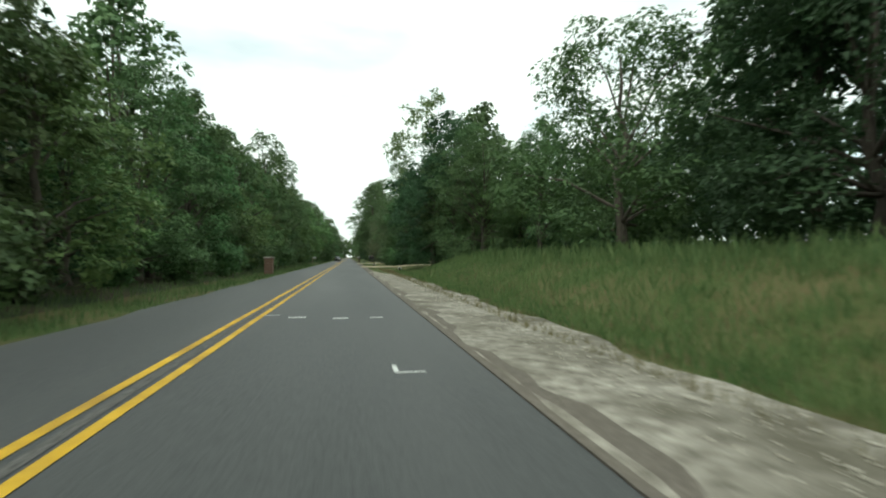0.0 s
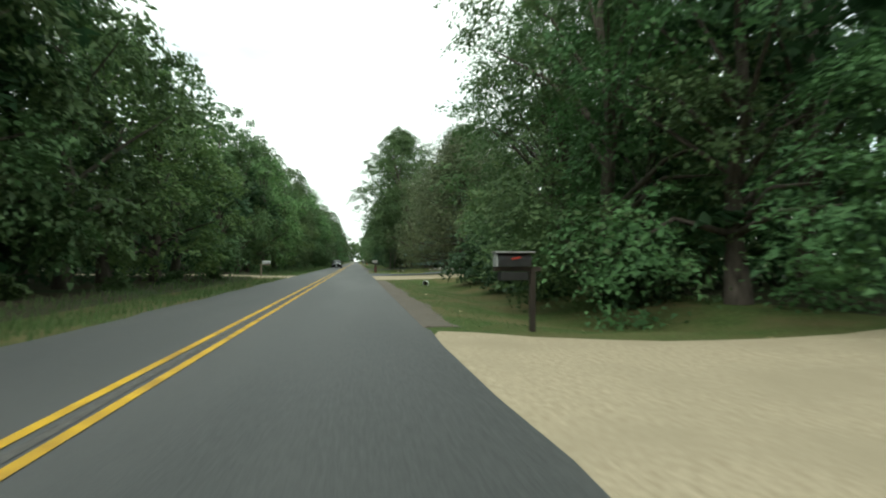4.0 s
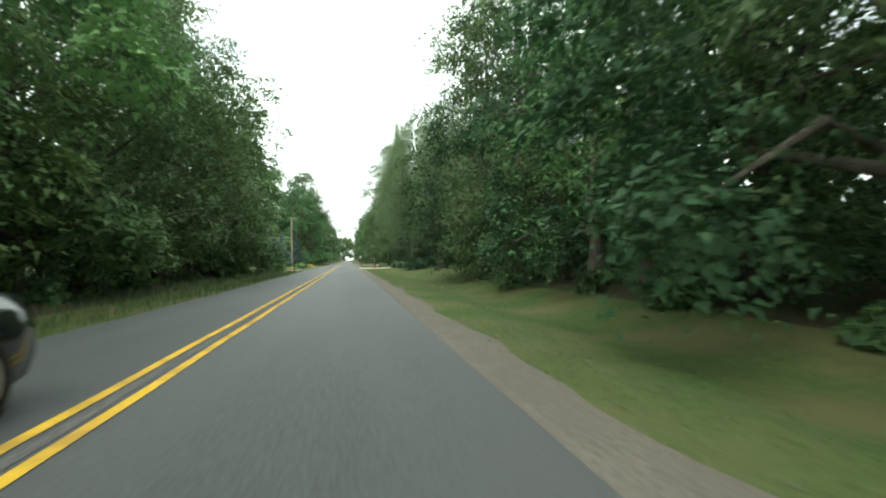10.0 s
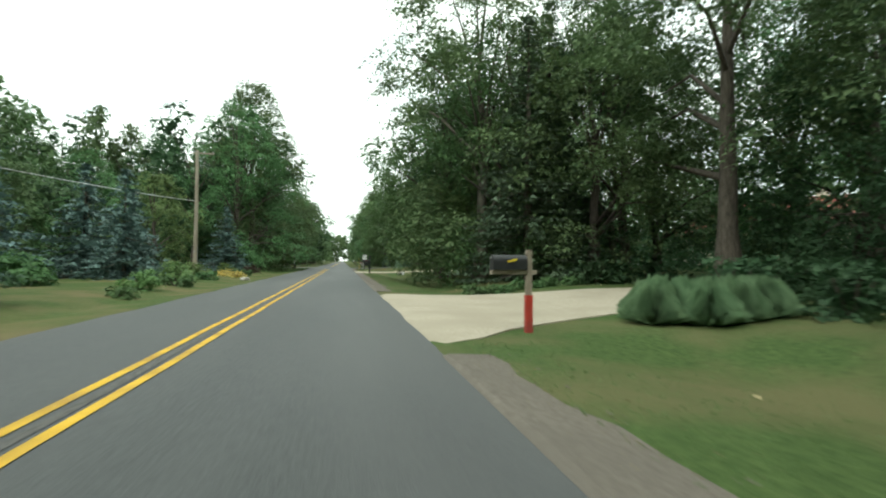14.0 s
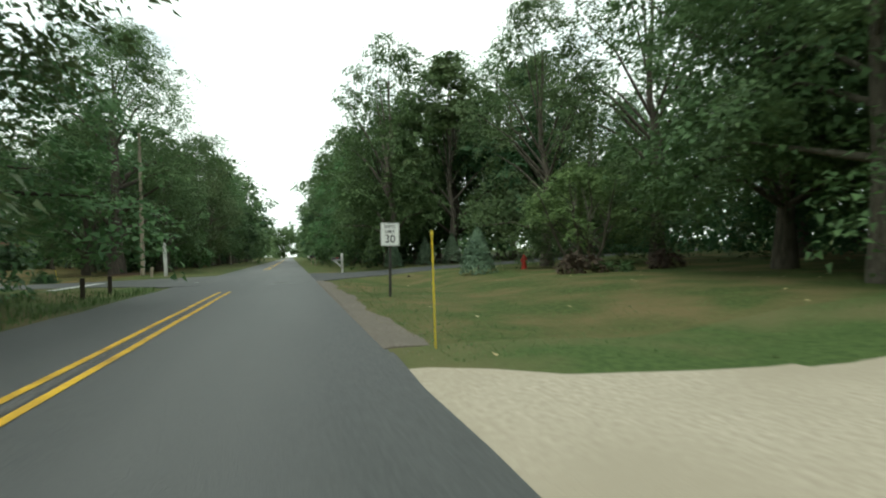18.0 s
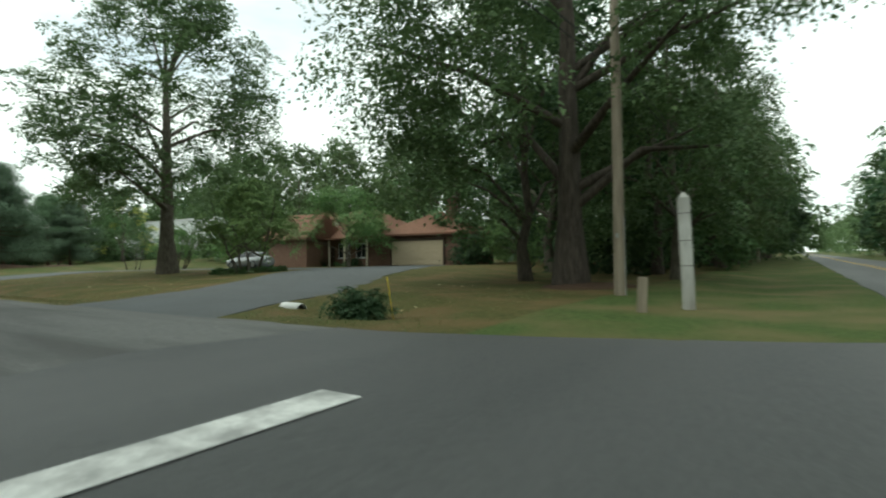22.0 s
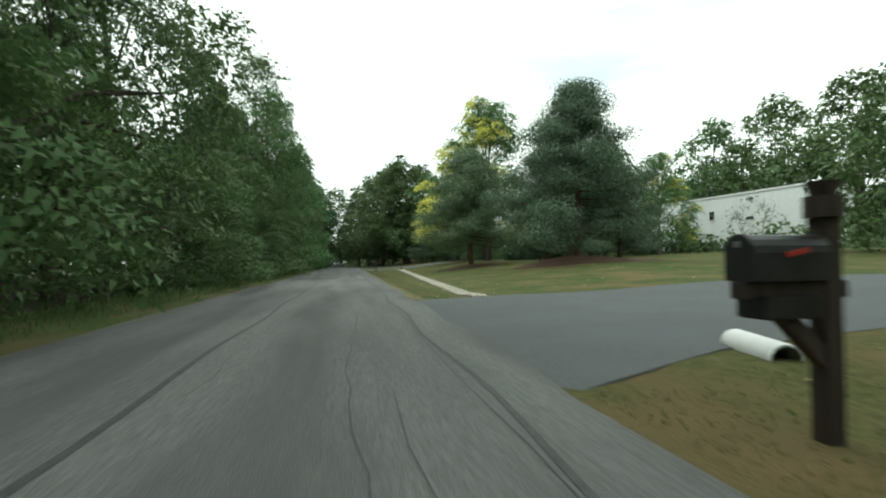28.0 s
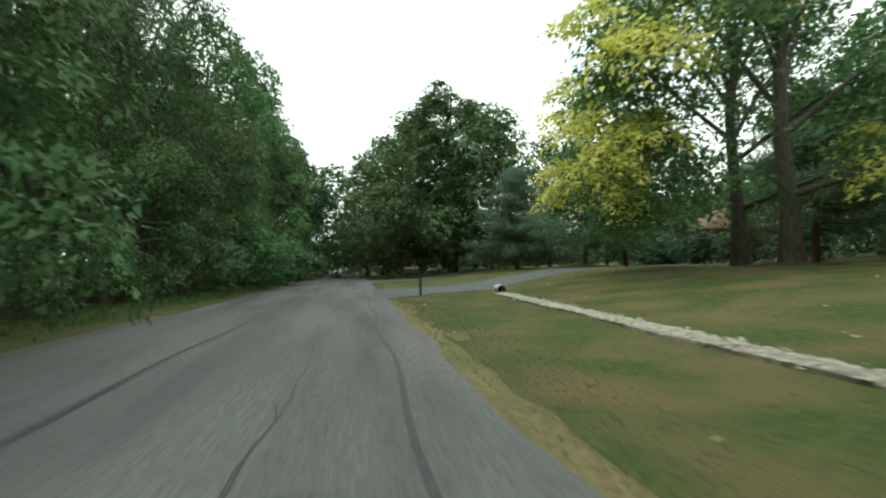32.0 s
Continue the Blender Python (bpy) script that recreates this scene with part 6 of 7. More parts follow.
def pipe(x, y, rz, r, ln, label, material, cut=0.0, dz=0.0):
    """A culvert's end: ribbed open pipe, its inner shade imitated by a dark disc."""
    ob = thing("culvert_pipe", label, "pipe", (x, y, lawn_z(x, y) + dz), rz)
    v, f, seg, rings = [], [], 20, max(6, int(ln / 0.07))
    for wall in (0, 1):
        o = len(v)
        for k in range(rings + 1):
            for s in range(seg):
                a = 2 * math.pi * s / seg
                rr = (r if wall == 0 else r * 0.9) + (0.012 if k % 2 else 0.0)
                yy = -ln / 2 + ln * k / rings
                if k == 0:
                    yy += cut * (math.sin(a) * 0.5 + 0.5)
                v.append((rr * math.cos(a), yy, r * 0.7 + rr * math.sin(a)))
        for k in range(rings):
            for s in range(seg):
                q = (s + 1) % seg
                face = (o + k * seg + s, o + k * seg + q, o + (k + 1) * seg + q, o + (k + 1) * seg + s)
                f.append(face if wall == 0 else face[::-1])
    n = (rings + 1) * seg
    f += [(s, (s + 1) % seg, n + (s + 1) % seg, n + s) for s in range(seg)]
    part("shell", mesh_of("shell", v, f, material, True), None, ob)
    # dark-coloured disc across the far end, in place of the pipe's inner shade
    part("silt", cyl(r * 0.88, 0.02, 0, ln / 2 - 0.06, r * 0.7, seg=16, m=pose(0, 0, 0, 90)), M_LITTER, ob, "dark disc standing in for the shade inside")
    return ob


pipe(7.75, 106.3, -15, 0.18, 0.6, "white-topped culvert pipe under the driveway", M_WHITE)
pipe(6.45, 140.6, -15, 0.17, 0.45, "pale culvert pipe end in the ditch", M_WHITE)
pipe(8.3, 181.4, 0, 0.13, 0.4, "dark culvert pipe with stones round it", M_DARKSTEEL, dz=-0.05)
pipe(7.95, 318.0, -34, 0.26, 0.9, "flared white culvert end in the grass", M_WHITE, cut=0.5, dz=-0.27)
pipe(8.05, 347.2, -10, 0.07, 0.3, "small dark drain pipe end", M_BROWNWOOD, dz=-0.06)
pipe(-15.4, 360.3, 80, 0.13, 0.9, "white plastic culvert pipe beside the driveway", M_WHITE, dz=-0.1)
pipe(-54.65, 361.35, 72, 0.17, 1.3, "white corrugated culvert pipe beside the driveway", M_WHITE, dz=-0.1)
pipe(-117.4, 364.45, 85, 0.19, 0.9, "grey culvert pipe at the end of the stone drain", M_GALV)


def stake(x, y, h, label, lean=0.0):
    ob = thing("marker_stake", label, "marker", (x, y, lawn_z(x, y) - 0.05))
    ob.matrix_world = pose(x, y, lawn_z(x, y) - 0.05, 0, lean, 0)
    part("rod", cyl(0.011, h, seg=8), M_YSTAKE, ob)
    part("cap", cyl(0.02, 0.06, 0, 0, h, 0.012, seg=8), M_YSTAKE, ob)
    return ob


stake(3.98, 327.3, 1.45, "thin yellow marker rod at the driveway edge")
stake(-12.2, 360.5, 0.95, "yellow utility marker stake leaning in the lawn", -10)


def wood_post(x, y, h, r, label, material, lean=0.0, point=0.12):
    ob = thing("wooden_post", label, "post", (x, y, lawn_z(x, y) - 0.05))
    ob.matrix_world = pose(x, y, lawn_z(x, y) - 0.05, 0, lean, 20)
    bm = box(2 * r, 2 * r, h, 0, 0, 0, 0.012)
    part("shaft", bm, material, ob)
    if point:
        part("pointed_top", cyl(r * 1.35, point, 0, 0, h, 0.02, seg=4, m=pose(0, 0, 0, 0, 0, 45)), material, ob)
        for z in (h * 0.86, h * 0.62, h * 0.4):
            part("bracket", box(2 * r + 0.008, 2 * r + 0.008, 0.012, 0, 0, z, 0.003), M_BROWNWOOD, ob, "rusty band")
    return ob


wood_post(-6.5, 363.3, 2.4, 0.11, "tall flaking white wooden post at the corner", M_WHITEWOOD, -1.5)
wood_post(-7.2, 362.2, 0.75, 0.09, "short grey wooden stub post", M_WOODPOLE, 3, 0)
wood_post(-4.7, 342.0, 0.8, 0.07, "short dark wooden post at the verge", M_BROWNWOOD, 0, 0)
wood_post(-4.8, 345.2, 0.75, 0.07, "short dark wooden post at the verge", M_BROWNWOOD, 0, 0)


def utility_pole(x, y, h, label, arm=True, lamp=False):
    ob = thing("utility_pole", label, "pole", (x, y, lawn_z(x, y) - 0.1))
    part("shaft", mesh_of("shaft", *tube_path([(0, 0, 0), (0.03, 0.02, h * 0.5), (0.0, 0.05, h)], [0.16, 0.135, 0.105], 12), M_WOODPOLE, True), None, ob)
    part("pole_cap", cyl(0.11, 0.03, 0, 0.05, h, seg=12), M_WOODPOLE, ob)
    if arm:
        part("crossarm", box(1.5, 0.09, 0.11, 0.45, 0.12, h - 0.25, 0.006), M_WOODPOLE, ob)
        part("brace", box(0.72, 0.03, 0.03, 0.3, 0.12, h - 0.62, ry=-40), M_GALV, ob)
        for dx in (-0.2, 0.5, 1.1):
            part("insulator", cyl(0.035, 0.13, dx, 0.12, h - 0.14, 0.025, seg=8), M_GALV, ob)
    part("ground_guard", box(0.05, 0.03, 2.2, 0.15, 0, 0.1, 0.004), M_GALV, ob, "metal cable guard")
    part("id_tag", box(0.09, 0.008, 0.12, 0, -0.15, 1.7), M_GALV, ob, "small metal tag")
    return ob


utility_pole(-8.8, 307.3, 9.4, "tall bare wooden utility pole with a crossarm")
utility_pole(-8.7, 366.1, 11.1, "tall grey wooden utility pole at the corner", arm=False)
utility_pole(-8.5, 425.0, 10.5, "distant wooden utility pole with a crossarm")


def wire(a, b, sag, label, r=0.018, material=M_WIRE):
    a, b = Vector(a), Vector(b)
    pts = [a.lerp(b, k / 16) - Vector((0, 0, sag * 4 * (k / 16) * (1 - k / 16))) for k in range(17)]
    ob = thing("overhead_cable", label, "cable")
    part("strand", mesh_of("strand", *tube_path(pts, [r] * 17, 5), material, True), None, ob)
    return ob


wire((-8.8, 307.3, 5.6), (-16.0, 262.0, 5.2), 0.6, "pale overhead cable sagging to a house", 0.026, M_GALV)
for z, dx in ((10.9, 0.0), (6.6, 0.1), (6.3, 0.1)):
    wire((-8.7 + dx, 366.1, z), (-8.8 + dx, 307.3, min(z, 9.1) - (0.0 if z > 8 else 0.9)), 0.9, "black overhead cable along the road")
    wire((-8.7 + dx, 366.1, z), (-8.5 + dx, 425.0, min(z, 10.2)), 0.9, "black overhead cable along the road")


def hydrant(x, y):
    ob = thing("fire_hydrant", "faded red fire hydrant on the lawn", "hydrant", (x, y, lawn_z(x, y) - 0.02), 20)
    part("flange", cyl(0.17, 0.05, seg=18), M_RED, ob)
    part("barrel", cyl(0.115, 0.5, 0, 0, 0.05, seg=18), M_RED, ob)
    part("collar", cyl(0.15, 0.05, 0, 0, 0.50, seg=18), M_RED, ob)
    part("bonnet", cyl(0.125, 0.14, 0, 0, 0.55, 0.05, seg=18), M_RED, ob)
    part("operating_nut", cyl(0.03, 0.06, 0, 0, 0.69, seg=6), M_RED, ob)
    for a in (0, 90, 180):
        part("nozzle", cyl(0.055, 0.10, m=pose(0, 0, 0, 90, 0, a) @ Matrix.Translation((0, 0, 0.10)), z=0.42, seg=12), M_RED, ob)
    return ob


hydrant(13.2, 344.4)


ob = thing("manhole_cover", "round iron manhole cover set in the asphalt", "manhole", (1.85, 346.02, -0.003))
part("rim", cyl(0.26, 0.012, seg=28), M_IRON, ob)
part("lid", cyl(0.215, 0.005, 0, 0, 0.012, seg=28), M_DARKSTEEL, ob)


def boulder(x, y, s, seed, label, group):
    r = np.random.default_rng(seed)
    bm = bmesh.new()
    bmesh.ops.create_icosphere(bm, subdivisions=2, radius=0.5)
    k = r.random(3) * 9
    for v in bm.verts:
        n = noise.noise(Vector(v.co) * 2.2 + Vector(k))
        v.co = v.co * (1 + 0.45 * n)
        v.co.z = max(v.co.z, -0.28) * 0.75
    me = bpy.data.meshes.new("boulder")
    bm.to_mesh(me)
    bm.free()
    me.materials.append(M_ROCK)
    ob = new("boulder", me)
    ob.matrix_world = pose(x, y, lawn_z(x, y) + 0.17 * s, 0, 0, r.random() * 360) @ Matrix.Diagonal((s * 1.25, s * 0.9, s, 1))
    return tagged(ob, label, "rock", group)


for k in range(11):
    boulder(10.6 + k * 0.66, 167.8 + 0.5 * math.sin(k) - k * 0.05, 0.36 + 0.3 * ((k * 7) % 5) / 5, k, "pale field stone edging the garden bed", "stones edging the garden")
for k, (x, y) in enumerate(((8.9, 262.3), (9.6, 265.2), (10.2, 267.2), (9.9, 269.4), (8.7, 260.6), (11.2, 270.8), (9.1, 263.8), (11.9, 277.0), (13.0, 276.6))):
    boulder(x, y, 0.3, 30 + k, "pale stone edging the clipped bushes", "stones edging the bushes")
for k, (x, y, s) in enumerate(((-2.98, 261.29, 0.42), (-3.48, 261.64, 0.36), (-4.0, 300.4, 0.45), (8.6, 181.4, 0.26), (7.9, 181.2, 0.22), (16.9, 319.6, 0.5), (17.9, 319.2, 0.45), (18.9, 318.9, 0.5))):
    boulder(x, y, s, 50 + k, "rounded pale field stone by a driveway", "stones by the driveways")


def mulch_bed(x, y, r, h):
    n, rr = 28, 6
    v = [(x, y, lawn_z(x, y) + h)]
    for j in range(1, rr + 1):
        for i in range(n):
            a = 2 * math.pi * i / n
            q = r * j / rr * (1 + 0.10 * math.sin(3 * a) + 0.06 * math.sin(7 * a))
            px, py = x + q * math.cos(a), y + q * math.sin(a)
            v.append((px, py, lawn_z(px, py) + h * math.cos(min(1, j / rr) * math.pi / 2) - (0.05 if j == rr else 0) + 0.02 * math.sin(i * 9 + j * 5)))
    f = [(0, 1 + i, 1 + (i + 1) % n) for i in range(n)]
    for j in range(rr - 1):
        f += [(1 + j * n + i, 1 + (j + 1) * n + i, 1 + (j + 1) * n + (i + 1) % n, 1 + j * n + (i + 1) % n) for i in range(n)]
    return tagged(new("mulch_bed", mesh_of("mulch_bed", v, f, M_MULCH, True)), "low mound of brown bark mulch round a tree", "mulch", "mulch beds")


for x, y, r, h in ((-83.0, 372.6, 4.3, 0.42), (-95.8, 368.4, 3.2, 0.3), (-89, 381, 2.2, 0.2), (-113.6, 375.2, 2.0, 0.12), (-132, 375.4, 2.6, 0.25), (11.2, 265.8, 3.6, 0.06), (-10.8, 369.6, 1.9, 0.15)):
    mulch_bed(x, y, r, h)
ob = thing("newspaper_bag", "yellow plastic newspaper bag lying on the driveway", "bag", (-59.4, 366.0, 0.09), 25)
part("bag", box(0.42, 0.16, 0.12, 0, 0, 0, 0.05), M_YSTAKE, ob)
for x, y, s, rz in ((-12.95, 359.95, 0.27, 30), (-12.55, 360.05, 0.25, 140)):
    plant("big_bush", x, y, s, rz=rz, group="low bushes by the corner", label="low dense dark bush in the lawn")
ob = thing("brick_pillar", "low brown brick gate pillar with a stone cap", "pillar", (-3.85, 85.32, -0.02))
part("pillar_shaft", box(0.6, 0.6, 1.15, 0, 0, 0, 0.02), M_BRICK, ob)
part("cap", box(0.74, 0.74, 0.1, 0, 0, 1.15, 0.02), M_ROCK, ob)
for k in range(5):
    part("course", box(0.615, 0.615, 0.012, 0, 0, 0.18 + 0.19 * k), M_ROCK, ob, "pale mortar joint")


# ---- cars

def loft(secs):
    """A closed body through cross-sections of x and half-profile points (half width, z)."""
    v, f, n = [], [], 2 * len(secs[0][1])
    for x, prof in secs:
        ring = [(x, -w, z) for w, z in prof] + [(x, w, z) for w, z in reversed(prof)]
        v += ring
    for k in range(len(secs) - 1):
        f += [(k * n + i, k * n + (i + 1) % n, (k + 1) * n + (i + 1) % n, (k + 1) * n + i) for i in range(n)]
    f += [tuple(range(n))[::-1], tuple(range((len(secs) - 1) * n, len(secs) * n))]
    return v, f


def smooth_mesh(name, vf, material, round_by=0.35):
    me = mesh_of(name, *vf, material, True)
    bm = bmesh.new()
    bm.from_mesh(me)
    bmesh.ops.subdivide_edges(bm, edges=bm.edges[:], cuts=1, smooth=round_by, use_grid_fill=True)
    bmesh.ops.recalc_face_normals(bm, faces=bm.faces[:])
    bm.to_mesh(me)
    bm.free()
    me.polygons.foreach_set("use_smooth", [True] * len(me.polygons))
    return me


def sedan(name, x, y, z, rz, paint, label):
    """A four-door saloon, its nose towards -x before it is turned."""
    ob = thing(name, label, "car", (x, y, z), rz)
    S = [(-2.28, [(0.62, 0.34), (0.68, 0.50), (0.60, 0.64)]), (-2.12, [(0.80, 0.24), (0.86, 0.52), (0.74, 0.72)]), (-1.55, [(0.84, 0.20), (0.90, 0.56), (0.78, 0.83)]), (-0.95, [(0.84, 0.20), (0.90, 0.60), (0.80, 0.92)]),
         (0.5, [(0.84, 0.20), (0.90, 0.62), (0.80, 0.95)]), (1.5, [(0.84, 0.20), (0.90, 0.62), (0.78, 0.97)]), (2.1, [(0.80, 0.26), (0.86, 0.62), (0.72, 0.93)]), (2.28, [(0.64, 0.36), (0.70, 0.60), (0.60, 0.82)])]
    part("body", smooth_mesh("body", loft(S), paint), None, ob)
    C = [(-1.02, [(0.76, 0.86), (0.75, 0.90), (0.70, 0.91)]), (-0.28, [(0.77, 0.90), (0.70, 1.16), (0.56, 1.38)]), (0.55, [(0.77, 0.92), (0.70, 1.18), (0.57, 1.42)]), (1.15, [(0.76, 0.94), (0.69, 1.14), (0.55, 1.32)]), (1.72, [(0.72, 0.92), (0.68, 0.96), (0.62, 0.97)])]
    part("glazing", smooth_mesh("glazing", loft(C), M_GLASS, 0.12), None, ob, "dark reflecting window glass")
    R = [(-0.36, [(0.60, 1.355), (0.59, 1.375), (0.50, 1.385)]), (0.1, [(0.61, 1.40), (0.59, 1.43), (0.48, 1.445)]), (0.7, [(0.61, 1.40), (0.59, 1.43), (0.48, 1.445)]), (1.2, [(0.58, 1.30), (0.56, 1.325), (0.48, 1.335)])]
    part("roof", smooth_mesh("roof", loft(R), paint, 0.12), None, ob)
    for sy in (-1, 1):
        for p in ([(-1.0, 0.90), (-0.32, 1.37)], [(1.2, 1.31), (1.68, 0.96)], [(0.32, 0.93), (0.34, 1.40)]):
            (xa, za), (xb, zb) = p
            part("pillar", mesh_of("pillar", *tube_path([(xa, sy * 0.765, za), (xb, sy * 0.60, zb)], [0.035, 0.03], 6), paint, True), None, ob)
        part("mirror", box(0.12, 0.17, 0.12, -0.78, sy * 0.93, 0.92, 0.03), paint, ob)
        part("headlight", box(0.30, 0.40, 0.17, -2.10, sy * 0.60, 0.56, 0.035, rz=sy * 20), M_LAMP, ob)
        part("tail_light", box(0.12, 0.34, 0.14, 2.16, sy * 0.58, 0.68, 0.03), M_TAIL, ob)
        part("door_handle", box(0.18, 0.03, 0.03, 0.1, sy * 0.895, 0.78, 0.008), paint, ob)
        part("sill", box(2.3, 0.05, 0.09, 0.0, sy * 0.83, 0.19, 0.01), M_BLACK, ob)
        for wx in (-1.42, 1.36):
            tyre = part("tyre", cyl(0.325, 0.22, m=pose(0, 0, 0, 90), seg=28, y=sy * 0.80 + 0.11, x=wx, z=0.325), M_TYRE, ob)
            part("rim", cyl(0.215, 0.235, m=pose(0, 0, 0, 90), seg=20, y=sy * 0.80 + 0.1175, x=wx, z=0.325), M_RIM, tyre)
            part("wheel_arch", cyl(0.375, 0.19, m=pose(0, 0, 0, 90), seg=24, y=sy * 0.80 + 0.095, x=wx, z=0.335), M_BLACK, ob)
    part("grille", box(0.06, 0.62, 0.14, -2.27, 0, 0.50, 0.02), M_BLACK, ob)
    part("bumper", box(0.12, 1.3, 0.12, -2.22, 0, 0.30, 0.03), paint, ob)
    part("bumper", box(0.12, 1.3, 0.14, 2.22, 0, 0.34, 0.03), paint, ob)
    part("plate_bar", box(0.012, 0.3, 0.13, -2.305, 0, 0.33), M_GALV, ob)
    part("plate_bar", box(0.012, 0.3, 0.15, 2.305, 0, 0.50), M_SIGNWHITE, ob)
    return ob


sedan("car", -1.45, 206.6, 0.0, 90, M_BLACKCAR, "black four-door saloon car standing in the oncoming lane")
sedan("car", -44.7, 380.0, lawn_z(-44.7, 380.0) + 0.10, 4, M_SILVER, "silver four-door saloon car parked on the loop driveway")
sedan("car", 33.5, 287.8, lawn_z(33.5, 287.8) + 0.12, 20, M_WHITECAR, "white saloon car parked beyond the willow")
sedan("car", -186.0, 356.2, 0.0, 182, M_WHITECAR, "distant white car on the side road")
sedan("car", -132.0, 412.0, lawn_z(-132.0, 412.0) + 0.03, 175, M_WHITECAR, "white car parked before the white house")


# ---- houses

def window(parent, x, z, w, h, y=-0.02, frame=M_WHITE, bars=1):
    """A window on a wall that faces -y: frame, sill and panes."""
    ob = part("window", box(w + 0.14, 0.10, h + 0.14, x, y, z - 0.07, 0.01), frame, parent)
    for k in range(bars + 1):
        pw = w / (bars + 1) - 0.05
        part("pane", box(pw, 0.02, h - 0.06, x - w / 2 + (k + 0.5) * w / (bars + 1), y - 0.055, z + 0.03), M_GLASS, ob)
    part("sill", box(w + 0.24, 0.16, 0.06, x, y - 0.04, z - 0.13, 0.01), frame, ob)
    return ob


def roof_mesh(w, d, h, over, t, hip):
    """A hipped or gabled roof slab, its eaves at z = 0."""
    a, b = w / 2 + over, d / 2 + over
    r = max(0.0, a - b) if hip else a
    top = [(-a, -b, 0), (a, -b, 0), (a, b, 0), (-a, b, 0), (-r, 0, h), (r, 0, h)]
    v = top + [(x, y, z - t) for x, y, z in top]
    f = [(0, 1, 5, 4), (2, 3, 4, 5), (1, 2, 5), (3, 0, 4), (7, 6, 10, 11), (9, 8, 11, 10), (8, 7, 11), (6, 9, 10), (0, 6, 7, 1), (1, 7, 8, 2), (2, 8, 9, 3), (3, 9, 6, 0)]
    return v, f


def wing(parent, x, y, w, d, h, rh, wall, roof, hip=True, z=0.0, over=0.6):
    body = part("wall", box(w, d, h, x, y, z), wall, parent)
    top = part("roof", mesh_of("roof", *roof_mesh(w, d, rh, over, 0.18, hip), roof), None, parent, "", pose(x, y, z + h + 0.17))
    if not hip:
        v = [(-w / 2, s * d / 2, 0) for s in (-1, 1)]
        for sx in (-1, 1):
            g = [(sx * w / 2, -d / 2, 0), (sx * w / 2, d / 2, 0), (sx * w / 2, 0, rh * d / (d + 2 * over))]
            g2 = [(p[0] - sx * 0.15, p[1], p[2]) for p in g]
            part("gable", mesh_of("gable", g + g2, [(0, 1, 2), (3, 5, 4), (0, 3, 4, 1), (1, 4, 5, 2), (2, 5, 3, 0)], wall), None, parent, "", pose(x, y, z + h))
    return body


# brown-roofed house with a garage
H = thing("house", "low brick house with brown hipped roof and tan garage", "house", (-34.8, 391.4, lawn_z(-34.8, 391.4) + 0.02), 6)
wing(H, 0.3, 4.1, 8.4, 8.0, 2.9, 2.4, M_BRICK, M_ROOF)
gd = part("garage_door", box(5.7, 0.12, 2.35, 0.0, -0.02, 0.02, 0.01), M_TANSIDE, H, "closed tan garage door")
for k in range(4):
    part("panel", box(5.5, 0.03, 0.5, 0.0, -0.085, 0.08 + k * 0.575, 0.012), M_TANSIDE, gd)
for s in (-1, 1):
    part("door_trim", box(0.16, 0.16, 2.5, s * 2.95, -0.04, 0), M_TRIM, H)
part("door_trim", box(6.1, 0.16, 0.18, 0, -0.04, 2.42), M_TRIM, H)
wing(H, -9.5, 4.6, 12.5, 9.0, 2.8, 3.2, M_BRICK, M_ROOF)
wing(H, -13.4, -1.0, 5.2, 5.0, 2.8, 2.6, M_BRICK, M_ROOF, hip=False, over=0.5)
for xw in (-8.9, -6.6):
    window(H, xw, 0.9, 1.3, 1.4, y=0.06)
door = part("front_door", box(1.0, 0.10, 2.1, -10.6, 0.08, 0.02, 0.01), M_TRIM, H, "dark front door")
part("handle", cyl(0.03, 0.08, -10.25, 0.03, 1.0, seg=8), M_GALV, door)
for xp in (-5.2, -8.0, -10.0):
    part("porch_post", box(0.16, 0.16, 2.75, xp, -1.0, 0), M_CREAM, H)
part("porch_roof", box(6.2, 1.7, 0.16, -7.4, -0.55, 2.76), M_ROOF, H)
dormer = part("dormer", box(2.0, 2.2, 1.5, -12.2, 1.2, 3.6), M_CREAM, H, "small cream-fronted gabled dormer")
part("dormer_gable", mesh_of("dormer_gable", [(-13.2, 0.1, 5.1), (-11.2, 0.1, 5.1), (-12.2, 0.1, 6.0), (-13.2, 2.3, 5.1), (-11.2, 2.3, 5.1), (-12.2, 2.3, 6.0)], [(0, 1, 2), (5, 4, 3), (0, 3, 4, 1)], M_CREAM), None, dormer)
for sx in (-1, 1):
    part("dormer_roof", box(1.65, 2.7, 0.12, -12.2 + sx * 0.62, 1.1, 5.44, ry=sx * 42), M_ROOF, dormer)
part("window", box(0.7, 0.08, 0.9, -12.2, 0.07, 4.2, 0.01), M_GLASS, dormer)
chim = part("chimney", box(0.9, 0.9, 2.2, 1.8, 4.0, 4.6), M_BRICK, H)
part("chimney_cap", box(1.05, 1.05, 0.12, 1.8, 4.0, 6.8), M_ROCK, chim)

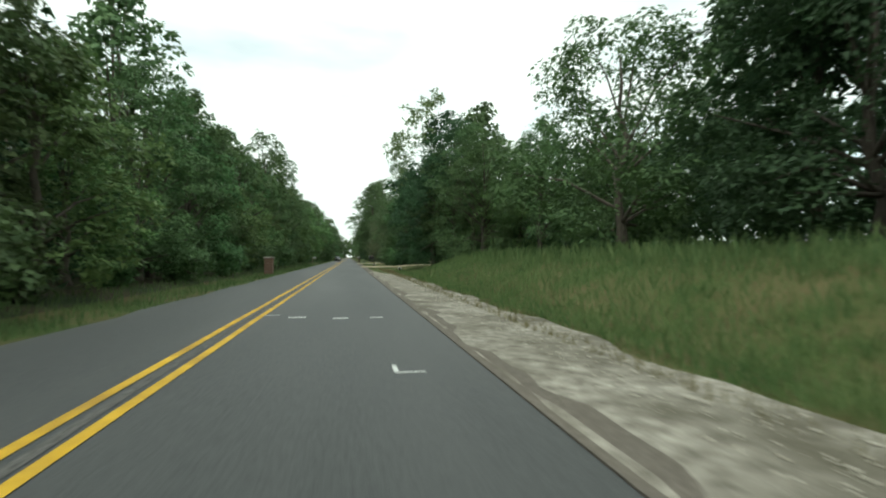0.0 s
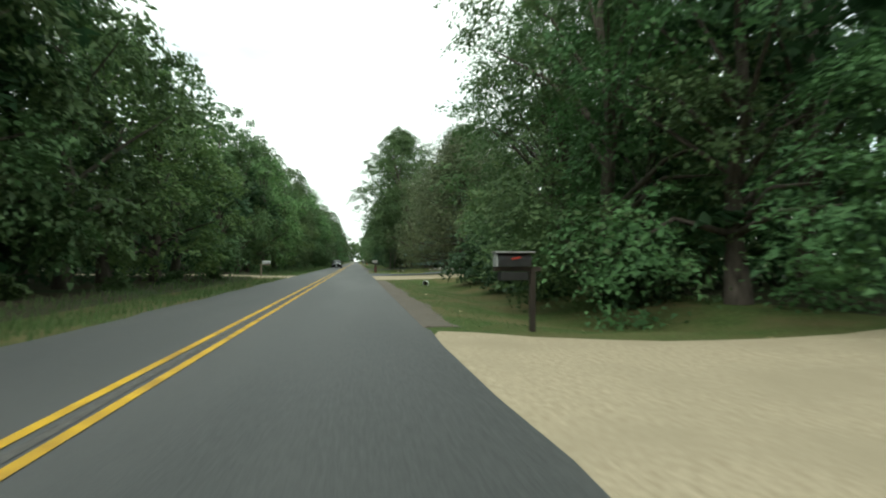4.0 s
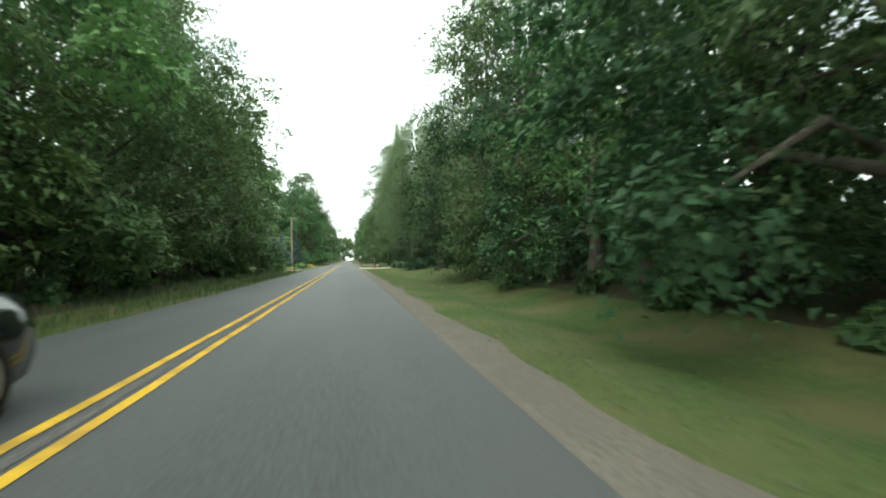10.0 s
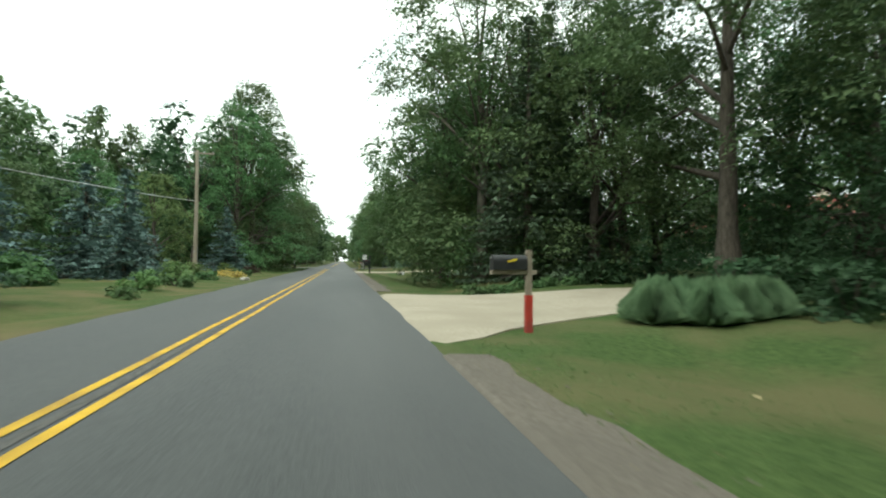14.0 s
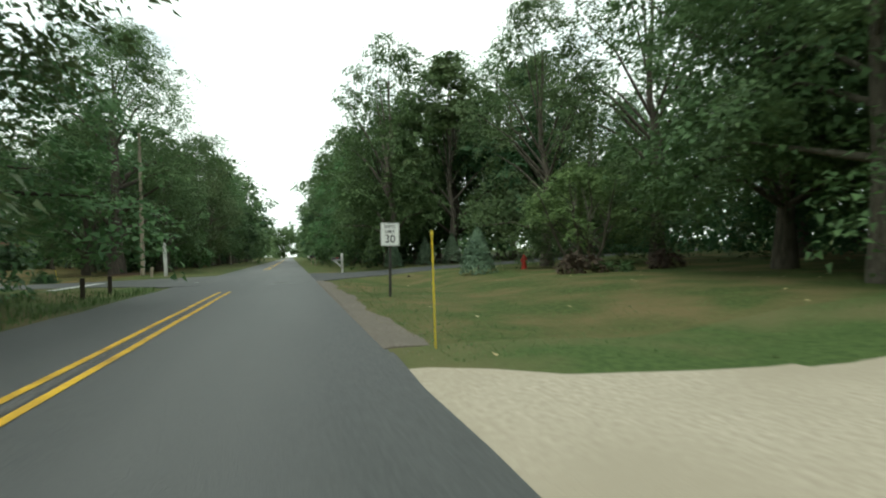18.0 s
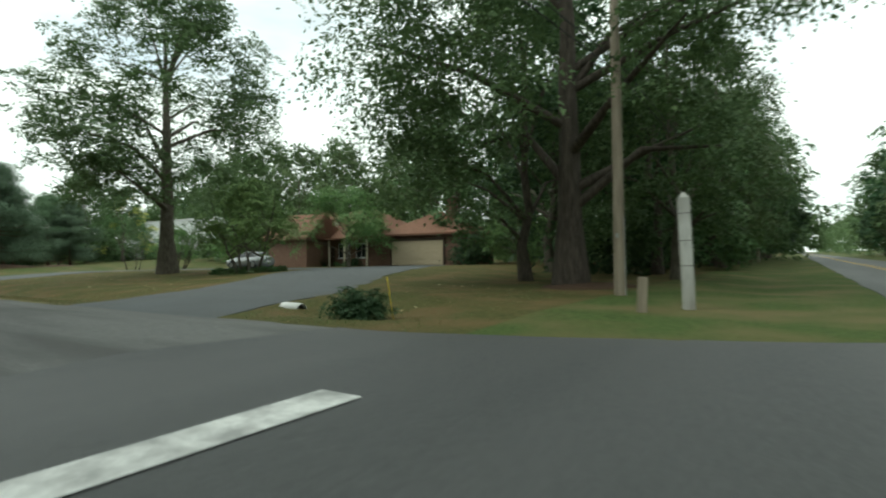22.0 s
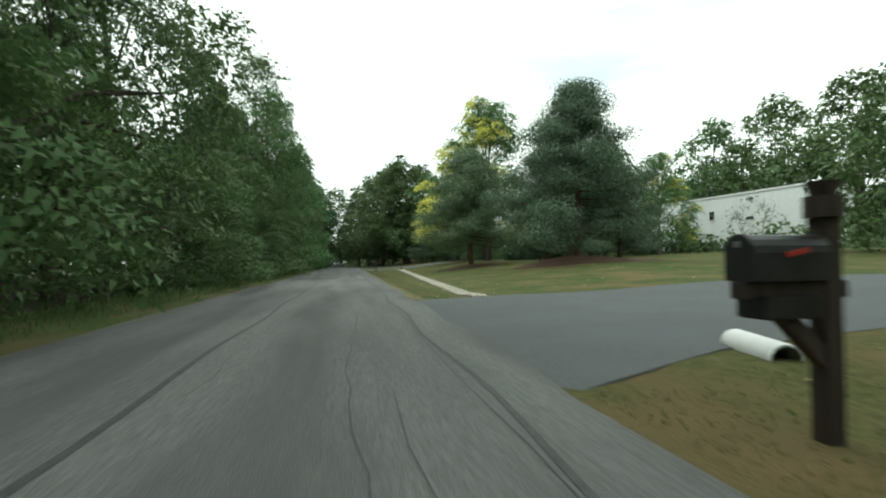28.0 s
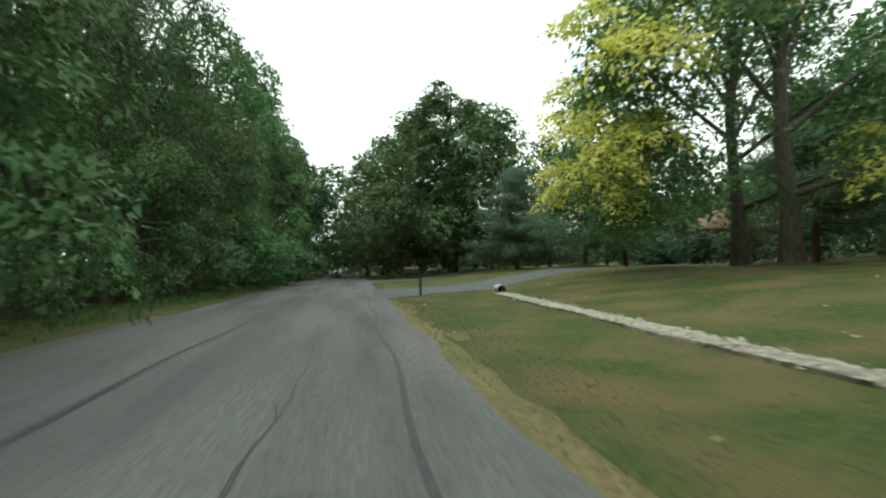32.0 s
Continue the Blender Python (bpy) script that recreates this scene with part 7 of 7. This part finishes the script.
# long white flat-roofed house
W = thing("house", "long white two-storey house with a flat roof", "house", (-124.4, 418.5, lawn_z(-118, 418) - 0.1), 5.8)
part("wall", box(29, 9, 9.2, 0, 4.5, 0), M_WHITEBLOCK, W)
part("parapet", box(29.3, 9.3, 0.3, 0, 4.5, 9.1, 0.03), M_WHITE, W)
part("wall", box(15, 8, 5.2, -22.0, 5.4, 0), M_WHITEBLOCK, W, "lower white end wing")
part("parapet", box(15.2, 8.3, 0.3, -22.05, 5.4, 5.1, 0.03), M_WHITE, W)
window(W, -20, 1.2, 1.6, 1.6, y=1.38)
for xw, z, w, h, b in ((-2.2, 5.4, 1.0, 1.5, 1), (5.3, 5.0, 1.4, 0.5, 1), (5.6, 8.0, 0.7, 0.4, 0), (-11.0, 1.2, 3.2, 0.7, 3), (-8.0, 1.6, 2.6, 1.4, 2), (-4.5, 3.0, 1.6, 0.25, 0), (9.5, 1.2, 1.6, 1.4, 1)):
    window(W, xw, z, w, h, bars=b)
for k in range(6):
    yw = 1.5 + k * 0.75 + (0.9 if k > 2 else 0)
    part("window", box(0.06, 0.5, 1.0, 14.52, yw, 6.6, 0.01), M_GLASS, W)
part("lintel", box(0.12, 3.6, 0.2, 14.55, 5.2, 3.4), M_TRIM, W)
part("downpipe", cyl(0.05, 9.0, 14.3, -0.08, 0.1, seg=8), M_GALV, W)
part("roof_vent", cyl(0.15, 0.8, 12.4, 3, 9.4, seg=10), M_GALV, W)

# red-roofed house behind the trees
R = thing("house", "cream house with a red roof, skylights and a chimney", "house", (50.0, 316.0, lawn_z(50, 316) + 0.0), -60)
wing(R, 0, 6, 16, 10, 4.4, 3.6, M_CREAM, M_REDROOF, hip=False)
wing(R, -9, 2.5, 9, 8, 3.2, 2.8, M_CREAM, M_REDROOF)
for xw in (-5.5, -1.8, 1.8, 5.5):
    window(R, xw, 1.0, 1.3, 1.4, y=0.97)
for xs in (-2.0, 2.0):
    part("skylight", box(0.9, 1.2, 0.12, xs, 3.4, 5.95, 0.01, rx=32), M_WHITE, R)
ch = part("chimney", box(1.1, 1.1, 3.4, 3.0, 6.4, 6.6), M_CREAM, R)
part("chimney_pot", cyl(0.16, 0.5, 2.75, 6.4, 10.0, seg=10), M_BRICK, ch)
part("chimney_pot", cyl(0.16, 0.5, 3.25, 6.4, 10.0, seg=10), M_BRICK, ch)


def plain_house(x, y, rz, w, d, h, rh, wall, roof, label, hip=True, wins=4, doors=True, columns=0):
    ob = thing("house", label, "house", (x, y, lawn_z(x, y) - 0.05), rz)
    wing(ob, 0, d / 2, w, d, h, rh, wall, roof, hip)
    for k in range(wins):
        xw = -w / 2 + (k + 0.5) * w / wins
        window(ob, xw, 0.9, 1.3, 1.4)
    if doors:
        dr = part("front_door", box(1.0, 0.1, 2.1, w * 0.02 + w / wins / 2, -0.02, 0.02, 0.01), M_TRIM, ob)
        part("handle", cyl(0.03, 0.07, w * 0.02 + w / wins / 2 + 0.35, -0.1, 1.0, seg=8), M_GALV, dr)
    for k in range(columns):
        part("column", cyl(0.16, h, -w * 0.22 + k * w * 0.44 / max(1, columns - 1), -1.6, 0, seg=12), M_WHITE, ob)
    if columns:
        part("porch_roof", box(w * 0.5, 2.0, 0.3, 0, -0.95, h), M_WHITE, ob)
    return ob


plain_house(43.0, 178.0, -70, 15, 9, 3.6, 2.6, M_CREAM, M_ROOF, "cream house with a brown roof behind garden trees", hip=False)
plain_house(41.0, 123.0, -80, 14, 9, 2.9, 2.6, M_WHITE, M_ROOF, "white house glimpsed through the trees")
plain_house(38.0, 338.0, -100, 16, 9, 3.2, 2.6, M_WHITE, M_ROOF, "white house behind dark trees")
plain_house(37.5, 268.0, -80, 13, 9, 3.0, 2.6, M_BRICK, M_REDROOF, "brick house beyond the willow's lawn")
plain_house(-156.0, 401.0, -20, 18, 9, 3.4, 3.0, M_BRICK, M_ROOF, "brick house with a white columned porch", columns=4)
plain_house(-212.0, 372.0, 60, 14, 9, 3.0, 2.6, M_BRICK, M_ROOF, "distant brick house at the road's end", wins=3)
plain_house(-29.0, 296.0, 80, 14, 9, 3.0, 2.6, M_CREAM, M_ROOF, "cream house among western garden trees")
